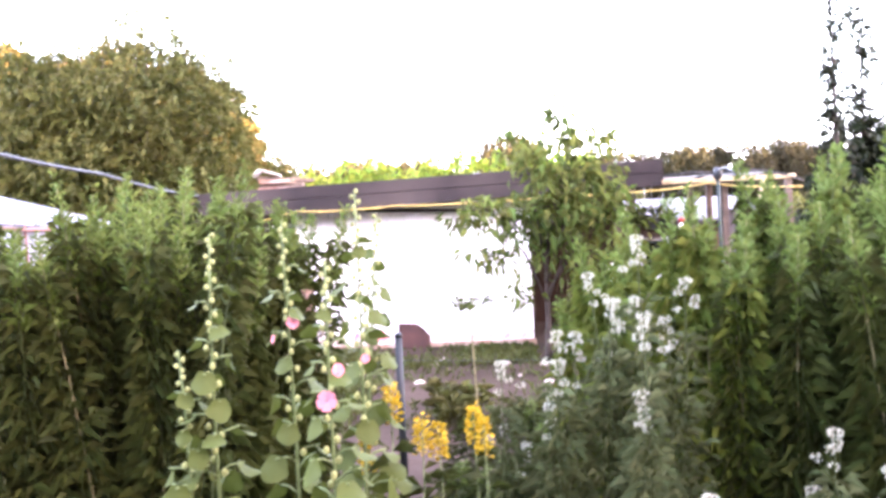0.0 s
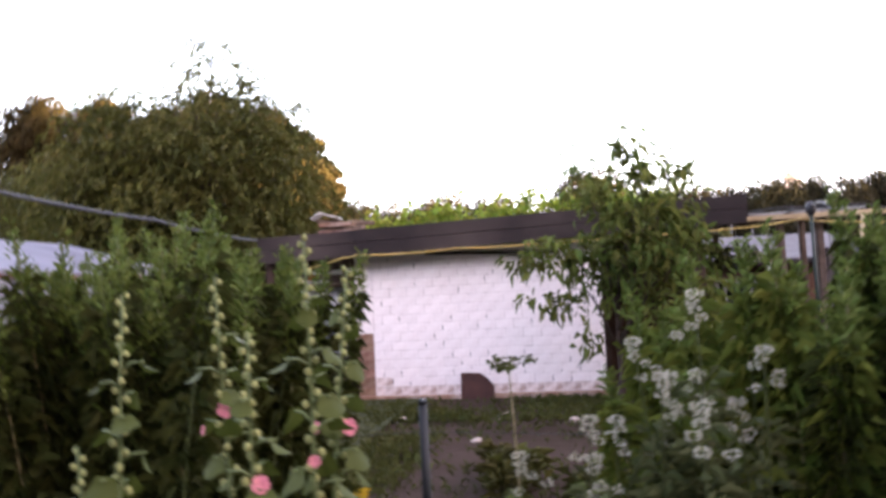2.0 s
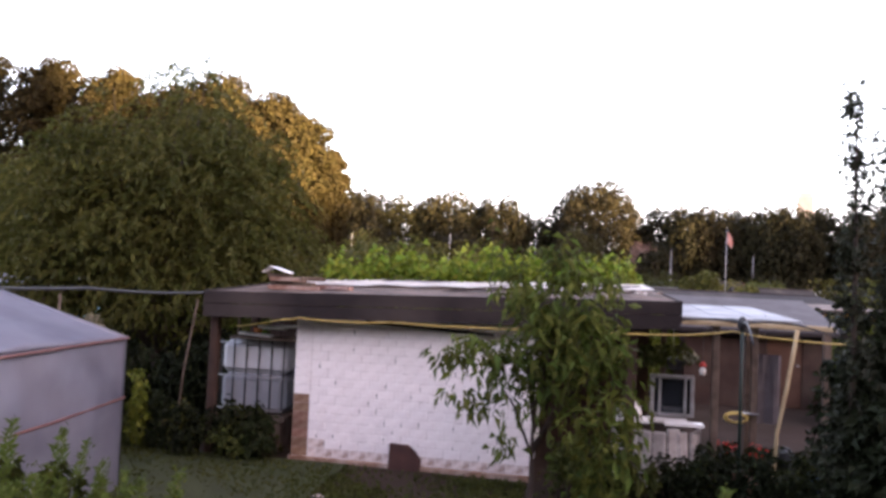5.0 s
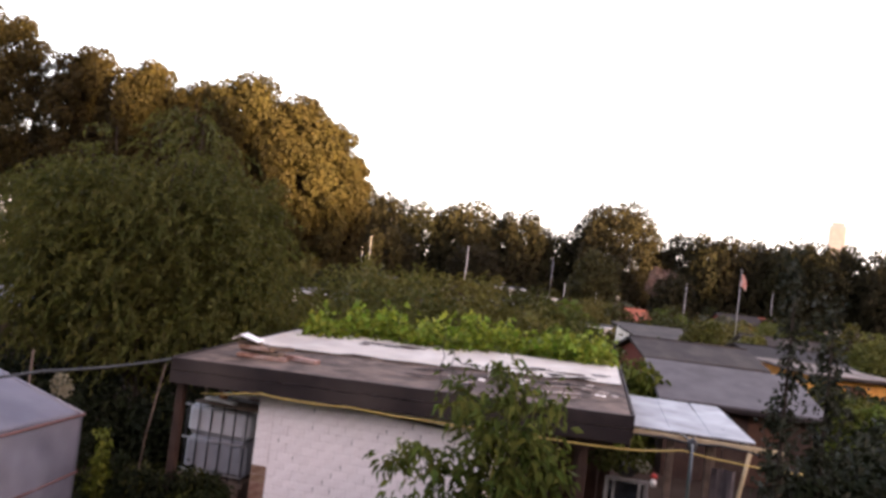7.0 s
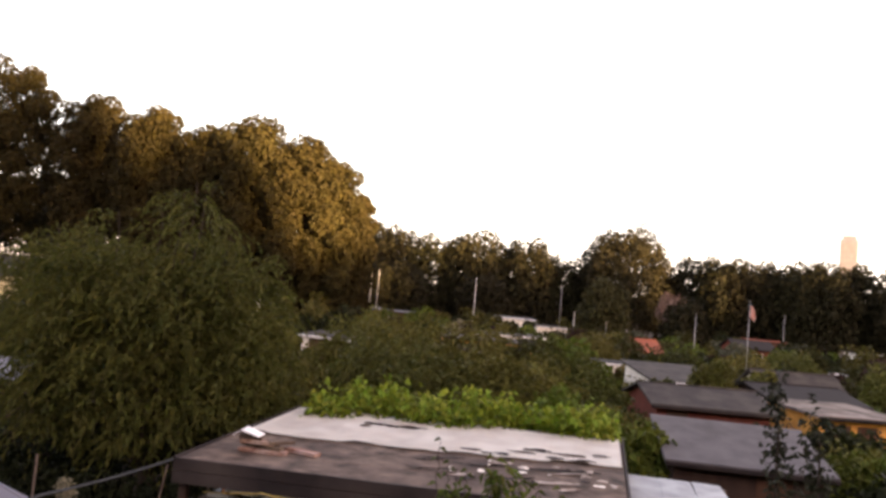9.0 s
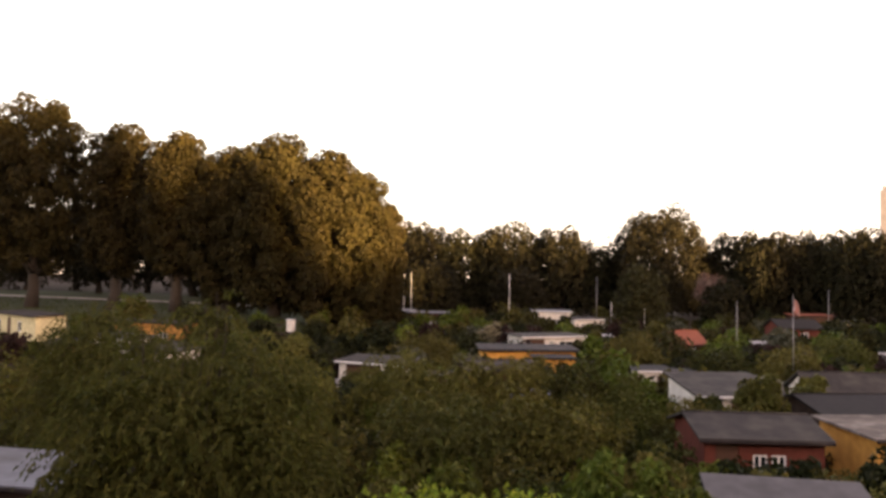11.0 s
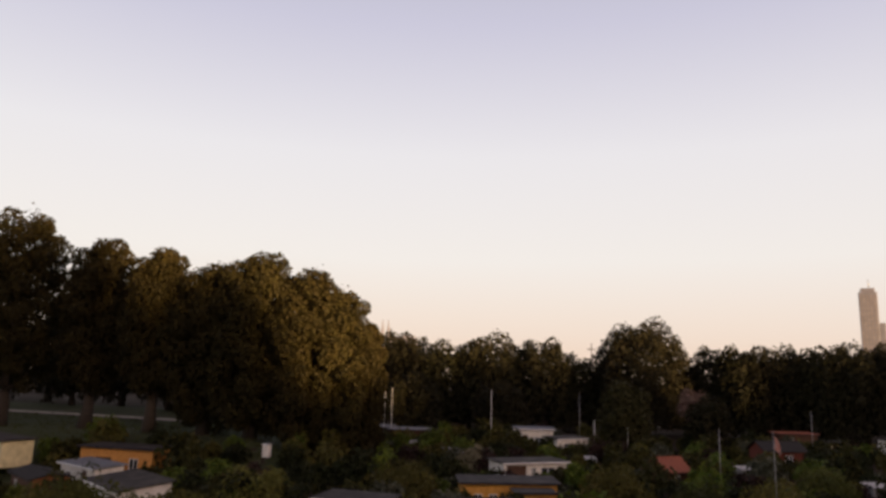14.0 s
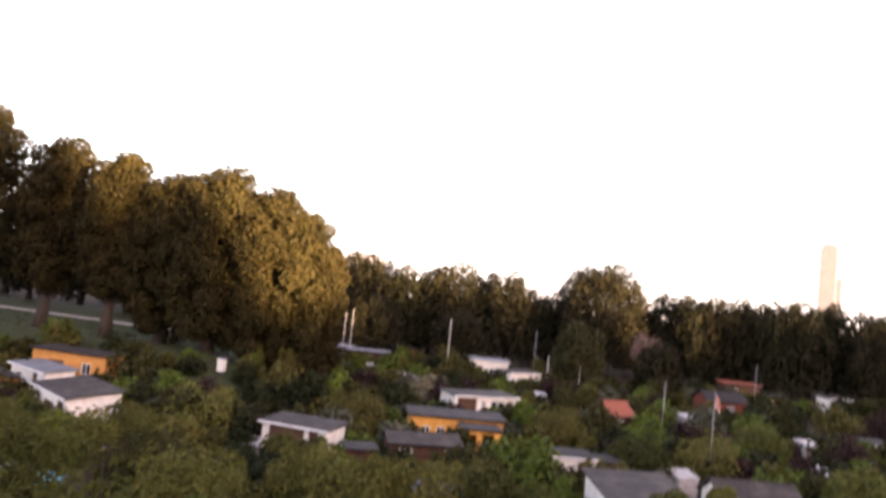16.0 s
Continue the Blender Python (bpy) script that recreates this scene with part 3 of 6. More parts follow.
# the round willow-like tree behind the shed
def willow_like(label, x, y, rad, top, leaders, seed, sprays):
    """A broad crown of drooping leafy twigs with a few thin leaders above it."""
    wr = random.Random(seed)
    lob = [(0.1, 0, top * 0.5, rad * 0.66, rad * 0.6, top * 0.3), (-rad * 0.35, -0.2, top * 0.48, rad * 0.5, rad * 0.5, top * 0.25)]
    for k in range(54):
        u, a = (k + 0.5) / 54, k * 2.399 + wr.uniform(-0.3, 0.3)
        zz = top * (0.30 + 0.6 * u)
        rr = rad * (max(0.0, 1 - abs((zz / top - 0.47) / 0.52) ** 2.3)) ** 0.5
        s = wr.uniform(0.5, 0.8)
        dx = math.cos(a) * rr
        lob.append((dx, math.sin(a) * rr * 0.75 + 0.2 * dx, zz, s, s, s * 0.9))
    t = thing("willow_tree", label, "tree", x, y, 0, group="willows behind the shed")
    part("trunk", trunk_mesh(top * 0.58, 0.2, [(l[0] * 0.8, l[1] * 0.8, l[2]) for l in lob[:9]], seed), M_BARK, t)
    part("crown", crown("crown", lob, sprays * 3, 0.15, seed, 0.3, 0.5, 0.12, 0.5), M_NEARTREE, t)
    for sx, sy, sh in leaders:
        sp = [(sx * (0.6 + 0.08 * j) + 0.05 * math.sin(j * 2.0 + sx), sy + 0.05 * math.cos(j * 1.3), top * 0.6 + (sh - top * 0.6) * j / 5) for j in range(6)]
        part("leader", tube(sp, [0.045, 0.035, 0.025, 0.018, 0.012, 0.006], 5), M_BARK, t)
        lob += [(sx * 0.9, sy, sh - 1.0, 0.24, 0.24, 0.45), (sx, sy, sh - 0.4, 0.28, 0.24, 0.35)]
    part("twig_foliage", spray_crown("twig_foliage", lob, sprays, 12, 0.72, 0.135, seed + 2), M_NEARTREE, t)


willow_like("round drooping willow-like tree with fine dull green leaves", -4.35, 12.7, 2.15, 6.0,
            ((0.45, -0.1, 7.15), (0.75, -0.2, 6.8), (0.1, 0, 6.9), (1.3, 0.1, 6.1), (-0.5, 0.1, 6.6), (-1.3, -0.3, 6.4), (-1.9, -0.2, 6.0)), 81, 3000)
willow_like("lower drooping willow-like tree beyond the dark hut", -12.4, 19.5, 1.7, 6.4, ((0.3, 0, 6.9), (-0.8, 0, 6.5)), 86, 1500)

# the narrow columnar trees on the east side
for cx, cy, ch, cr, sd in ((6.42, 6.0, 4.65, 0.19, 91), (6.86, 6.3, 4.3, 0.24, 92)):
    lobes = [(0.05 * math.sin(k * 1.9), 0.05 * math.cos(k * 2.3), 0.3 + (ch - 0.5) * k / 9, cr * (1.35 - 0.09 * k), cr * (1.35 - 0.09 * k), ch * 0.08) for k in range(10)]
    build_tree("columnar_poplar", "narrow upright young poplar with sparse dark leaves", cx, cy, 0, lobes, 2200, 0.075, M_POPLAR, sd, ch * 0.97, 0.035, 0.1, 0.3, 0.9, 0.6, "columnar poplars", False)
# bushes at the poplars; their leaf colour carries the shade
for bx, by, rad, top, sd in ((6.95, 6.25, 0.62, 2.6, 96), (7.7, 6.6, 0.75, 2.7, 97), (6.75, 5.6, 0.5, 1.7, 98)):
    build_tree("dark_bush", "tall dense dark bush round the young poplars", bx, by, 0, round_lobes(sd, 18, rad, 0.0, top, rad * 0.5), 5200, 0.10, M_SHADEBUSH, sd, top * 0.6, 0.06, 0.3, group="bushes at the poplars")
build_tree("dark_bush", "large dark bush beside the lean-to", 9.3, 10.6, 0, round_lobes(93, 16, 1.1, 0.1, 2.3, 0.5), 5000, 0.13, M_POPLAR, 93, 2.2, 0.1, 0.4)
build_tree("dark_bush", "dark bush under the willow at the fence", -2.6, 11.6, 0, round_lobes(94, 12, 0.9, 0.1, 1.3, 0.45), 4200, 0.11, M_SHADEBUSH, 94, 1.4, 0.08, 0.4)
# bushes added to fill the dark gap below the willow, shade in their colour
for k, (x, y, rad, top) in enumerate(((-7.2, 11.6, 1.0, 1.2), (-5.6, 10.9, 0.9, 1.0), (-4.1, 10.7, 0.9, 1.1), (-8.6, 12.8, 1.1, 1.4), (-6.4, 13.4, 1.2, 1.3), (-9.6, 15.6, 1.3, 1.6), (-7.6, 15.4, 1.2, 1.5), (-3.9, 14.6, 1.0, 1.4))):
    build_tree("dark_bush", "low bush added under the willow, shade put into its leaf colour", x, y, 0, round_lobes(700 + k, 10, rad, 0.05, top, rad * 0.42), 2200, 0.11, M_SHADEBUSH, 700 + k, top * 0.6, 0.05, 0.4, group="bushes under the willow")
build_tree("dark_bush", "low dark bush at the foot of the tank", -0.8, 9.25, 0, round_lobes(95, 8, 0.5, 0.0, 0.55, 0.22), 1500, 0.09, M_SHRUB, 95, 0.4, 0.03, 0.4)

# ---- garden houses of the allotments ----
WALLS = {
    "white": material("white_render", (0.82, 0.78, 0.73), 0.8, alt=(0.66, 0.61, 0.55), scale=2, bump=0.1, stain=(0.35, 0.3, 0.25), stain_scale=0.8),
    "brown": material("brown_boards", (0.095, 0.046, 0.028), 0.8, scale=3, bump=0.2, stain=(0.08, 0.05, 0.035)),
    "red": material("red_boards", (0.14, 0.035, 0.022), 0.8, scale=3, bump=0.2, stain=(0.12, 0.04, 0.03)),
    "yellow": material("ochre_yellow_paint", (0.66, 0.34, 0.075), 0.75, alt=(0.50, 0.24, 0.05), scale=3, bump=0.1, stain=(0.4, 0.2, 0.06)),
    "orange": material("orange_boards", (0.60, 0.28, 0.07), 0.75, alt=(0.46, 0.20, 0.05), scale=3, bump=0.1, stain=(0.3, 0.13, 0.05)),
    "rust": material("orange_brown_boards", (0.30, 0.115, 0.04), 0.8, alt=(0.22, 0.08, 0.03), scale=3, bump=0.1, stain=(0.15, 0.06, 0.03)),
    "dark": M_DARKWALL,
    "cream": material("cream_render", (0.70, 0.61, 0.36), 0.8, scale=2, bump=0.1, stain=(0.3, 0.25, 0.12)),
}
ROOFS = {
    "grey": material("grey_felt", (0.040, 0.034, 0.031), 0.9, alt=(0.024, 0.021, 0.020), scale=2.2, bump=0.4, stain=(0.085, 0.075, 0.062), stain_scale=0.9, stain_amount=0.7),
    "light": material("light_roof_sheet", (0.16, 0.165, 0.185), 0.7, alt=(0.11, 0.11, 0.125), scale=2, bump=0.2, stain=(0.07, 0.065, 0.06), stain_amount=0.7),
    "black": material("black_felt", (0.018, 0.015, 0.015), 0.9, scale=3, bump=0.2, stain=(0.03, 0.026, 0.025)),
    "midgrey": material("weathered_grey_felt", (0.105, 0.100, 0.104), 0.9, alt=(0.075, 0.071, 0.074), scale=2.2, bump=0.3, stain=(0.05, 0.046, 0.045), stain_amount=0.4),
    "blue": material("blue_grey_felt", (0.10, 0.11, 0.16), 0.8, scale=3, bump=0.2),
    "tile": material("red_tile_roof", (0.22, 0.065, 0.035), 0.8, alt=(0.16, 0.05, 0.03), scale=4, bump=0.3),
    "pale": material("pale_worn_felt", (0.13, 0.105, 0.088), 0.9, alt=(0.055, 0.043, 0.038), scale=1.4, bump=0.4, stain=(0.30, 0.26, 0.23), stain_scale=1.1, stain_amount=0.8),
    "brown": M_FASCIA,
}


def pierced(w, h, t, holes):
    """A wall w long and h high along x, t thick behind y = 0, in one piece with holes (x, z, width, height)."""
    xs = sorted({0.0, w} | {v for q in holes for v in (q[0], q[0] + q[2])})
    zs = sorted({0.0, h} | {v for q in holes for v in (max(0.0, q[1]), min(h, q[1] + q[3]))})
    solid = {(i, j) for i in range(len(xs) - 1) for j in range(len(zs) - 1)
             if not any(q[0] - 1e-6 < (xs[i] + xs[i + 1]) / 2 < q[0] + q[2] and q[1] - 1e-6 < (zs[j] + zs[j + 1]) / 2 < q[1] + q[3] for q in holes)}
    bm = bmesh.new()
    grid = {}

    def at(i, j, k):
        if (i, j, k) not in grid:
            grid[i, j, k] = bm.verts.new((xs[i], t * k, zs[j]))
        return grid[i, j, k]

    for i, j in solid:
        for k in (0, 1):
            bm.faces.new([at(i, j, k), at(i + 1, j, k), at(i + 1, j + 1, k), at(i, j + 1, k)])
        for di, dj, a, b in ((-1, 0, (0, 0), (0, 1)), (1, 0, (1, 0), (1, 1)), (0, -1, (0, 0), (1, 0)), (0, 1, (0, 1), (1, 1))):
            if (i + di, j + dj) not in solid:
                bm.faces.new([at(i + a[0], j + a[1], 0), at(i + b[0], j + b[1], 0), at(i + b[0], j + b[1], 1), at(i + a[0], j + a[1], 1)])
    bmesh.ops.recalc_face_normals(bm, faces=bm.faces[:])
    return bm


HOUSES = []


def garden_house(label, x, y, yaw, w, d, h, roof, rise, wall, cover, holes=(), z=None, over=0.25, side=None, chimney=False):
    """A garden house: x, y is its front corner, yaw the way its front runs. holes: (x, z, width, height, 'window', 'door' or 'opening')."""
    t = thing("garden_house", label, "garden house", x, y, ground_z(x, y) if z is None else z, yaw, group="allotment houses")
    if roof == "mono":
        rise, d = rise * 0.4, d * 0.85
    HOUSES.append((x, y, radians(yaw), w, d))
    wm = WALLS[wall]
    part("front_wall", pierced(w, h, 0.1, [q[:4] for q in holes]), wm, t)
    hb = h + (rise if roof == "mono" else 0)
    back = part("back_wall", box((0, d - 0.1, 0), (w, d, hb), 0), wm, t)
    for sx in (0.0, w - 0.1):
        bm = bmesh.new()
        prof = [(0.1, 0), (d - 0.1, 0), (d - 0.1, h + (rise * (d - 0.1) / d if roof == "mono" else 0))]
        if roof == "gable":
            prof.append((d / 2, h + rise))
        prof.append((0.1, h))
        a = [bm.verts.new((sx, p, q)) for p, q in prof]
        b = [bm.verts.new((sx + 0.1, p, q)) for p, q in prof]
        bm.faces.new(a)
        bm.faces.new(b[::-1])
        for k in range(len(prof)):
            bm.faces.new((a[k], b[k], b[(k + 1) % len(prof)], a[(k + 1) % len(prof)]))
        bmesh.ops.recalc_face_normals(bm, faces=bm.faces[:])
        part("side_wall", bm, WALLS[side] if side and sx > 0 else wm, t)
    rm = ROOFS[cover]
    if roof == "gable":
        s = rise / (d / 2)
        part("roof_slope", sheet([(-over, -over, h - s * over + 0.1), (w + over, -over, h - s * over + 0.1), (w + over, d / 2, h + rise + 0.1), (-over, d / 2, h + rise + 0.1)], 0.09), rm, t)
        part("roof_slope", sheet([(-over, d / 2 + 0.004, h + rise + 0.1), (w + over, d / 2 + 0.004, h + rise + 0.1), (w + over, d + over, h - s * over + 0.1), (-over, d + over, h - s * over + 0.1)], 0.09), rm, t)
        part("ridge_cap", tube([(-over, d / 2, h + rise + 0.1), (w + over, d / 2, h + rise + 0.1)], 0.05, 6), rm, t)
    else:
        s = rise / d
        part("roof", sheet([(-over, -over, h - s * over + 0.09), (w + over, -over, h - s * over + 0.09), (w + over, d + over, h + s * (d + over) + 0.09), (-over, d + over, h + s * (d + over) + 0.09)], 0.09), rm, t)
    part("gutter", box((-over, -over - 0.06, h - s * over - 0.06), (w + over, -over - 0.005, h - s * over + 0.06), 0.02), M_FASCIA if wall != "white" else M_WHITE, t)
    for hx, hz, hw, hh, kind in holes:
        if kind == "window":
            win = part("window", boxes([((hx, 0.02, hz), (hx + 0.06, 0.08, hz + hh)), ((hx + hw - 0.06, 0.02, hz), (hx + hw, 0.08, hz + hh)), ((hx + 0.06, 0.02, hz), (hx + hw - 0.06, 0.08, hz + 0.06)),
                                       ((hx + 0.06, 0.02, hz + hh - 0.06), (hx + hw - 0.06, 0.08, hz + hh)), ((hx + hw / 2 - 0.03, 0.02, hz + 0.06), (hx + hw / 2 + 0.03, 0.08, hz + hh - 0.06))]), M_WHITE, t)
            part("pane", box((hx + 0.05, 0.045, hz + 0.05), (hx + hw - 0.05, 0.055, hz + hh - 0.05), 0), M_GLASS, win)
        elif kind == "door":
            door = part("door", box((hx + 0.01, 0.03, 0.02), (hx + hw - 0.01, 0.08, hz + hh - 0.01), 0.01), WALLS["brown"], t)
            part("handle", box((hx + hw - 0.14, -0.02, 1.0), (hx + hw - 0.08, 0.03, 1.05), 0.005), M_STEEL, door)
    if chimney:
        part("chimney", tube([(w * 0.7, d * 0.6, h), (w * 0.7, d * 0.6, h + rise + 0.7)], 0.08, 8), M_STEEL, t)
    return t


W, D = "window", "door"
garden_house("low red boarded garden house with grey felt roof", 6.98, 26.5, 13, 4.2, 3.7, 2.1, "gable", 0.5, "red", "grey", [(0.4, 0.0, 0.8, 1.9, D), (1.7, 0.95, 0.5, 0.6, W), (2.35, 0.95, 0.5, 0.6, W)])
garden_house("ochre yellow garden house with worn pale roof", 12.9, 28.0, 20, 3.5, 4.0, 2.15, "mono", 0.3, "yellow", "pale", [(0.4, 0.0, 0.85, 1.9, D), (1.5, 0.0, 0.85, 1.9, D)])
garden_house("dark garden house with black felt gable roof", 12.4, 33.0, 21, 4.4, 4.2, 2.1, "gable", 0.5, "dark", "black", [(2.0, 0.9, 1.0, 0.8, W)])
garden_house("dark brown boarded shed with broad grey felt roof", 6.72, 17.15, 5, 3.4, 2.5, 1.85, "mono", 1.4, "dark", "midgrey", [(1.9, 0.0, 0.85, 1.75, D)])
garden_house("small white gabled garden house with grey roof", 13.5, 40.3, 14, 4.3, 2.8, 2.1, "gable", 0.8, "white", "grey", [(0.6, 0.9, 0.8, 0.8, W), (2.2, 0, 0.8, 1.9, D)])
garden_house("white rendered garden house with windows and grey roof", 7.6, 36.4, 20, 4.3, 4.4, 2.15, "mono", 1.4, "white", "grey", [(0.4, 0.8, 0.8, 0.9, W), (1.6, 0.0, 0.85, 1.9, D), (3.1, 0.8, 0.8, 0.9, W)])
garden_house("white garden house with flat dark roof", 4.1, 45.2, 19, 3.1, 2.8, 2.15, "mono", 0.12, "white", "black", [(1.9, 0.0, 0.9, 1.9, D)], side="brown", over=0.12)
garden_house("brown boarded annex with a flat dark roof", 7.25, 46.4, 19, 1.8, 2.4, 2.0, "mono", 0.12, "brown", "black", [(0.5, 0.0, 0.8, 1.8, D)], over=0.08)
garden_house("little garden house with red tiled roof", 8.6, 67.6, 36, 2.6, 2.8, 2.0, "gable", 1.0, "brown", "tile", [(0.8, 0.9, 0.8, 0.7, W)])
garden_house("low garden house with blue-grey felt roof", -1.5, 32.8, 10, 2.2, 2.0, 2.0, "mono", 0.35, "brown", "blue", [(0.7, 0.9, 0.8, 0.7, W)])
garden_house("brown boarded garden house with grey felt roof", -5.6, 43.6, 24, 4.4, 2.6, 1.95, "gable", 0.4, "brown", "grey", [(0.5, 0.9, 0.9, 0.7, W), (2.3, 0.0, 0.85, 1.85, D), (3.5, 0.9, 0.7, 0.7, W)])
garden_house("long ochre yellow garden house with verandah openings", -6.4, 52.0, 18, 7.0, 3.0, 2.45, "mono", 0.35, "yellow", "brown", [(0.9, 0.7, 0.6, 1.0, W), (2.0, 0.7, 0.6, 1.0, W), (3.4, 0.0, 0.9, 1.9, D), (4.9, 0.5, 0.7, 1.3, W), (5.9, 0.0, 0.6, 1.9, D)])
garden_house("open ochre yellow porch with a dark flat roof", -2.3, 50.9, 18, 2.8, 2.2, 2.1, "mono", 0.1, "yellow", "brown", [(0.35, 0.7, 0.75, 1.05, "opening"), (1.5, 0.0, 0.85, 1.85, "opening")], over=0.15)
garden_house("white garden house with wide flat dark roof", -5.4, 65.2, 36, 6.6, 3.6, 2.3, "mono", 0.2, "white", "grey", [(0.3, 0.3, 2.0, 1.8, D), (2.8, 0.7, 0.5, 1.2, W), (3.8, 0.6, 1.5, 1.3, W), (5.7, 0.3, 0.5, 1.6, D)])
garden_house("small white garden house with flat grey roof", -2.5, 87, 42, 4.6, 3.0, 2.2, "mono", 0.3, "white", "grey", [(1.0, 0.9, 0.8, 0.8, W)])
garden_house("garden house with pale grey sheet roof and white end", -14.4, 44.0, -8, 4.7, 3.0, 2.05, "mono", 0.4, "white", "grey", [(0.5, 0.0, 2.6, 1.9, D), (3.4, 0.0, 0.7, 1.9, D)])
garden_house("small dark red tool shed", -7.3, 40.5, 25, 1.5, 1.4, 1.85, "mono", 0.15, "red", "brown", [(0.3, 0.0, 0.8, 1.7, D)])
garden_house("long low garden house with pale flat roof", -31.2, 92, 2, 6.2, 3.5, 2.2, "mono", 0.3, "dark", "light", [(1.0, 0.7, 0.8, 1.0, W), (3.0, 0.7, 0.8, 1.0, W)])
garden_house("low garden house with white flat roof", -24.6, 91, 12, 5.4, 3.2, 2.1, "mono", 0.3, "brown", "light", [(2.5, 0.7, 0.8, 1.0, W)])
garden_house("far garden house with pale roof and white wall", -8.3, 93, 12, 4.8, 3.2, 2.6, "mono", 0.3, "white", "light", [(0.8, 0.0, 0.8, 1.9, D), (2.4, 0.7, 1.2, 1.0, W)])
garden_house("white garden house under a long grey felt roof", -33.5, 46.1, -34, 7.2, 4.2, 1.95, "mono", 1.0, "white", "grey", [(2.6, 0.0, 2.2, 1.3, D), (5.4, 0.0, 1.3, 1.6, D)])
garden_house("low garden house with pale blue-grey sheet roof", -39.6, 50.7, -27, 6.2, 2.6, 2.15, "mono", 0.4, "white", "light", [(1.0, 0.7, 0.9, 0.9, W), (4.0, 0.0, 0.8, 1.9, D)])
garden_house("orange boarded flat-roofed garden house", -40.6, 54, -2, 7.3, 3.0, 2.3, "mono", 0.15, "orange", "brown", [(1.6, 0.0, 1.6, 1.5, D), (5.0, 0.6, 0.9, 0.9, W)])
garden_house("dark brown garden house with an orange-brown end", -41.0, 47.2, -34, 6.0, 2.6, 2.05, "gable", 0.3, "brown", "black", [(1.0, 0.8, 0.9, 0.8, W), (3.2, 0.0, 0.8, 1.8, D)], side="rust")
garden_house("cream yellow garden house with broken roofline", -55.5, 55.5, -25, 10.5, 3.0, 2.2, "mono", 0.2, "cream", "brown", [(1.5, 0.7, 0.9, 0.9, W), (4.0, 0.0, 0.9, 1.9, D), (6.5, 0.7, 0.9, 0.9, W)])
garden_house("dark hut with a grey felt roof behind the willow", -13.4, 13.9, 6, 4.2, 3.0, 2.1, "mono", 0.3, "dark", "light", [(1.0, 0.0, 0.85, 1.9, D)])
garden_house("tiny white garden hut", -26.2, 59.4, -4, 0.6, 0.6, 1.1, "mono", 0.08, "white", "light", over=0.03)
garden_house("dark red garden house with white posts", 19.8, 85.0, 22, 4.8, 3.0, 2.2, "gable", 0.8, "red", "black", [(0.6, 0.0, 0.8, 1.9, D), (2.4, 0.8, 0.9, 0.9, W)])
garden_house("pale pinkish garden hut", 28.8, 96, 30, 2.4, 2.0, 2.1, "mono", 0.2, "cream", "brown", [(0.6, 0.0, 0.8, 1.8, D)])
garden_house("white garden house at the far edge of the plots", 38.2, 104, 30, 3.6, 2.6, 1.8, "mono", 0.3, "white", "grey", [(0.5, 0.7, 0.8, 0.8, W), (2.2, 0.0, 0.8, 1.7, D)])
garden_house("small white garden house with dark flat roof", 31.3, 70.6, 20, 2.6, 2.4, 1.85, "mono", 0.3, "white", "black", [(0.4, 0.0, 0.8, 1.7, D), (1.5, 0.7, 0.7, 0.8, W)])
garden_house("low garden house with dull pink roof", 25, 104, 15, 5.0, 3.0, 2.2, "mono", 0.3, "brown", "tile", [(1.0, 0.7, 0.9, 1.0, W)])

# ---- shrubs, hedges and fruit trees of the plots ----
kinds = []
TONES = (M_SHRUB, M_OLIVE, M_DEEP, M_OLIVE, M_SHRUB, M_FRESH)
NOTES = ("dull green", "olive", "deep green", "olive", "dull green", "fresh green")
for k in range(6):
    rr = (1.0, 1.3, 0.9, 1.5, 1.2, 0.8)[k]
    hh = (1.7, 2.2, 1.3, 2.8, 2.0, 2.4)[k]
    s = thing("shrub", "dense %s leafy shrub on an allotment plot" % NOTES[k], "shrub", group="allotment shrubs")
    part("stem", trunk_mesh(hh * 0.6, 0.05, [], 100 + k), M_BARK, s)
    part("foliage", crown("foliage", round_lobes(100 + k, 11, rr, 0.05, hh, rr * 0.36), 1050, 0.21, 100 + k, 0.35, 0.4, 0.22, 0.6), TONES[k], s)
    kinds.append(s)
LIGHT = []
for k in range(6):
    rr, hh = (1.0, 1.3, 0.9, 1.5, 1.2, 0.8)[k], (1.7, 2.2, 1.3, 2.8, 2.0, 2.4)[k]
    me = crown("far", round_lobes(110 + k, 9, rr, 0.05, hh, rr * 0.42), 420, 0.41, 110 + k, 0.35, 0.35, 0.18, 0.65)
    LIGHT.append((np.array([v.co[:] for v in me.vertices]), np.array([p.vertices[:] for p in me.polygons])))
    bpy.data.meshes.remove(me)
plants = []
r = random.Random(11)
placed = []
tries = 0
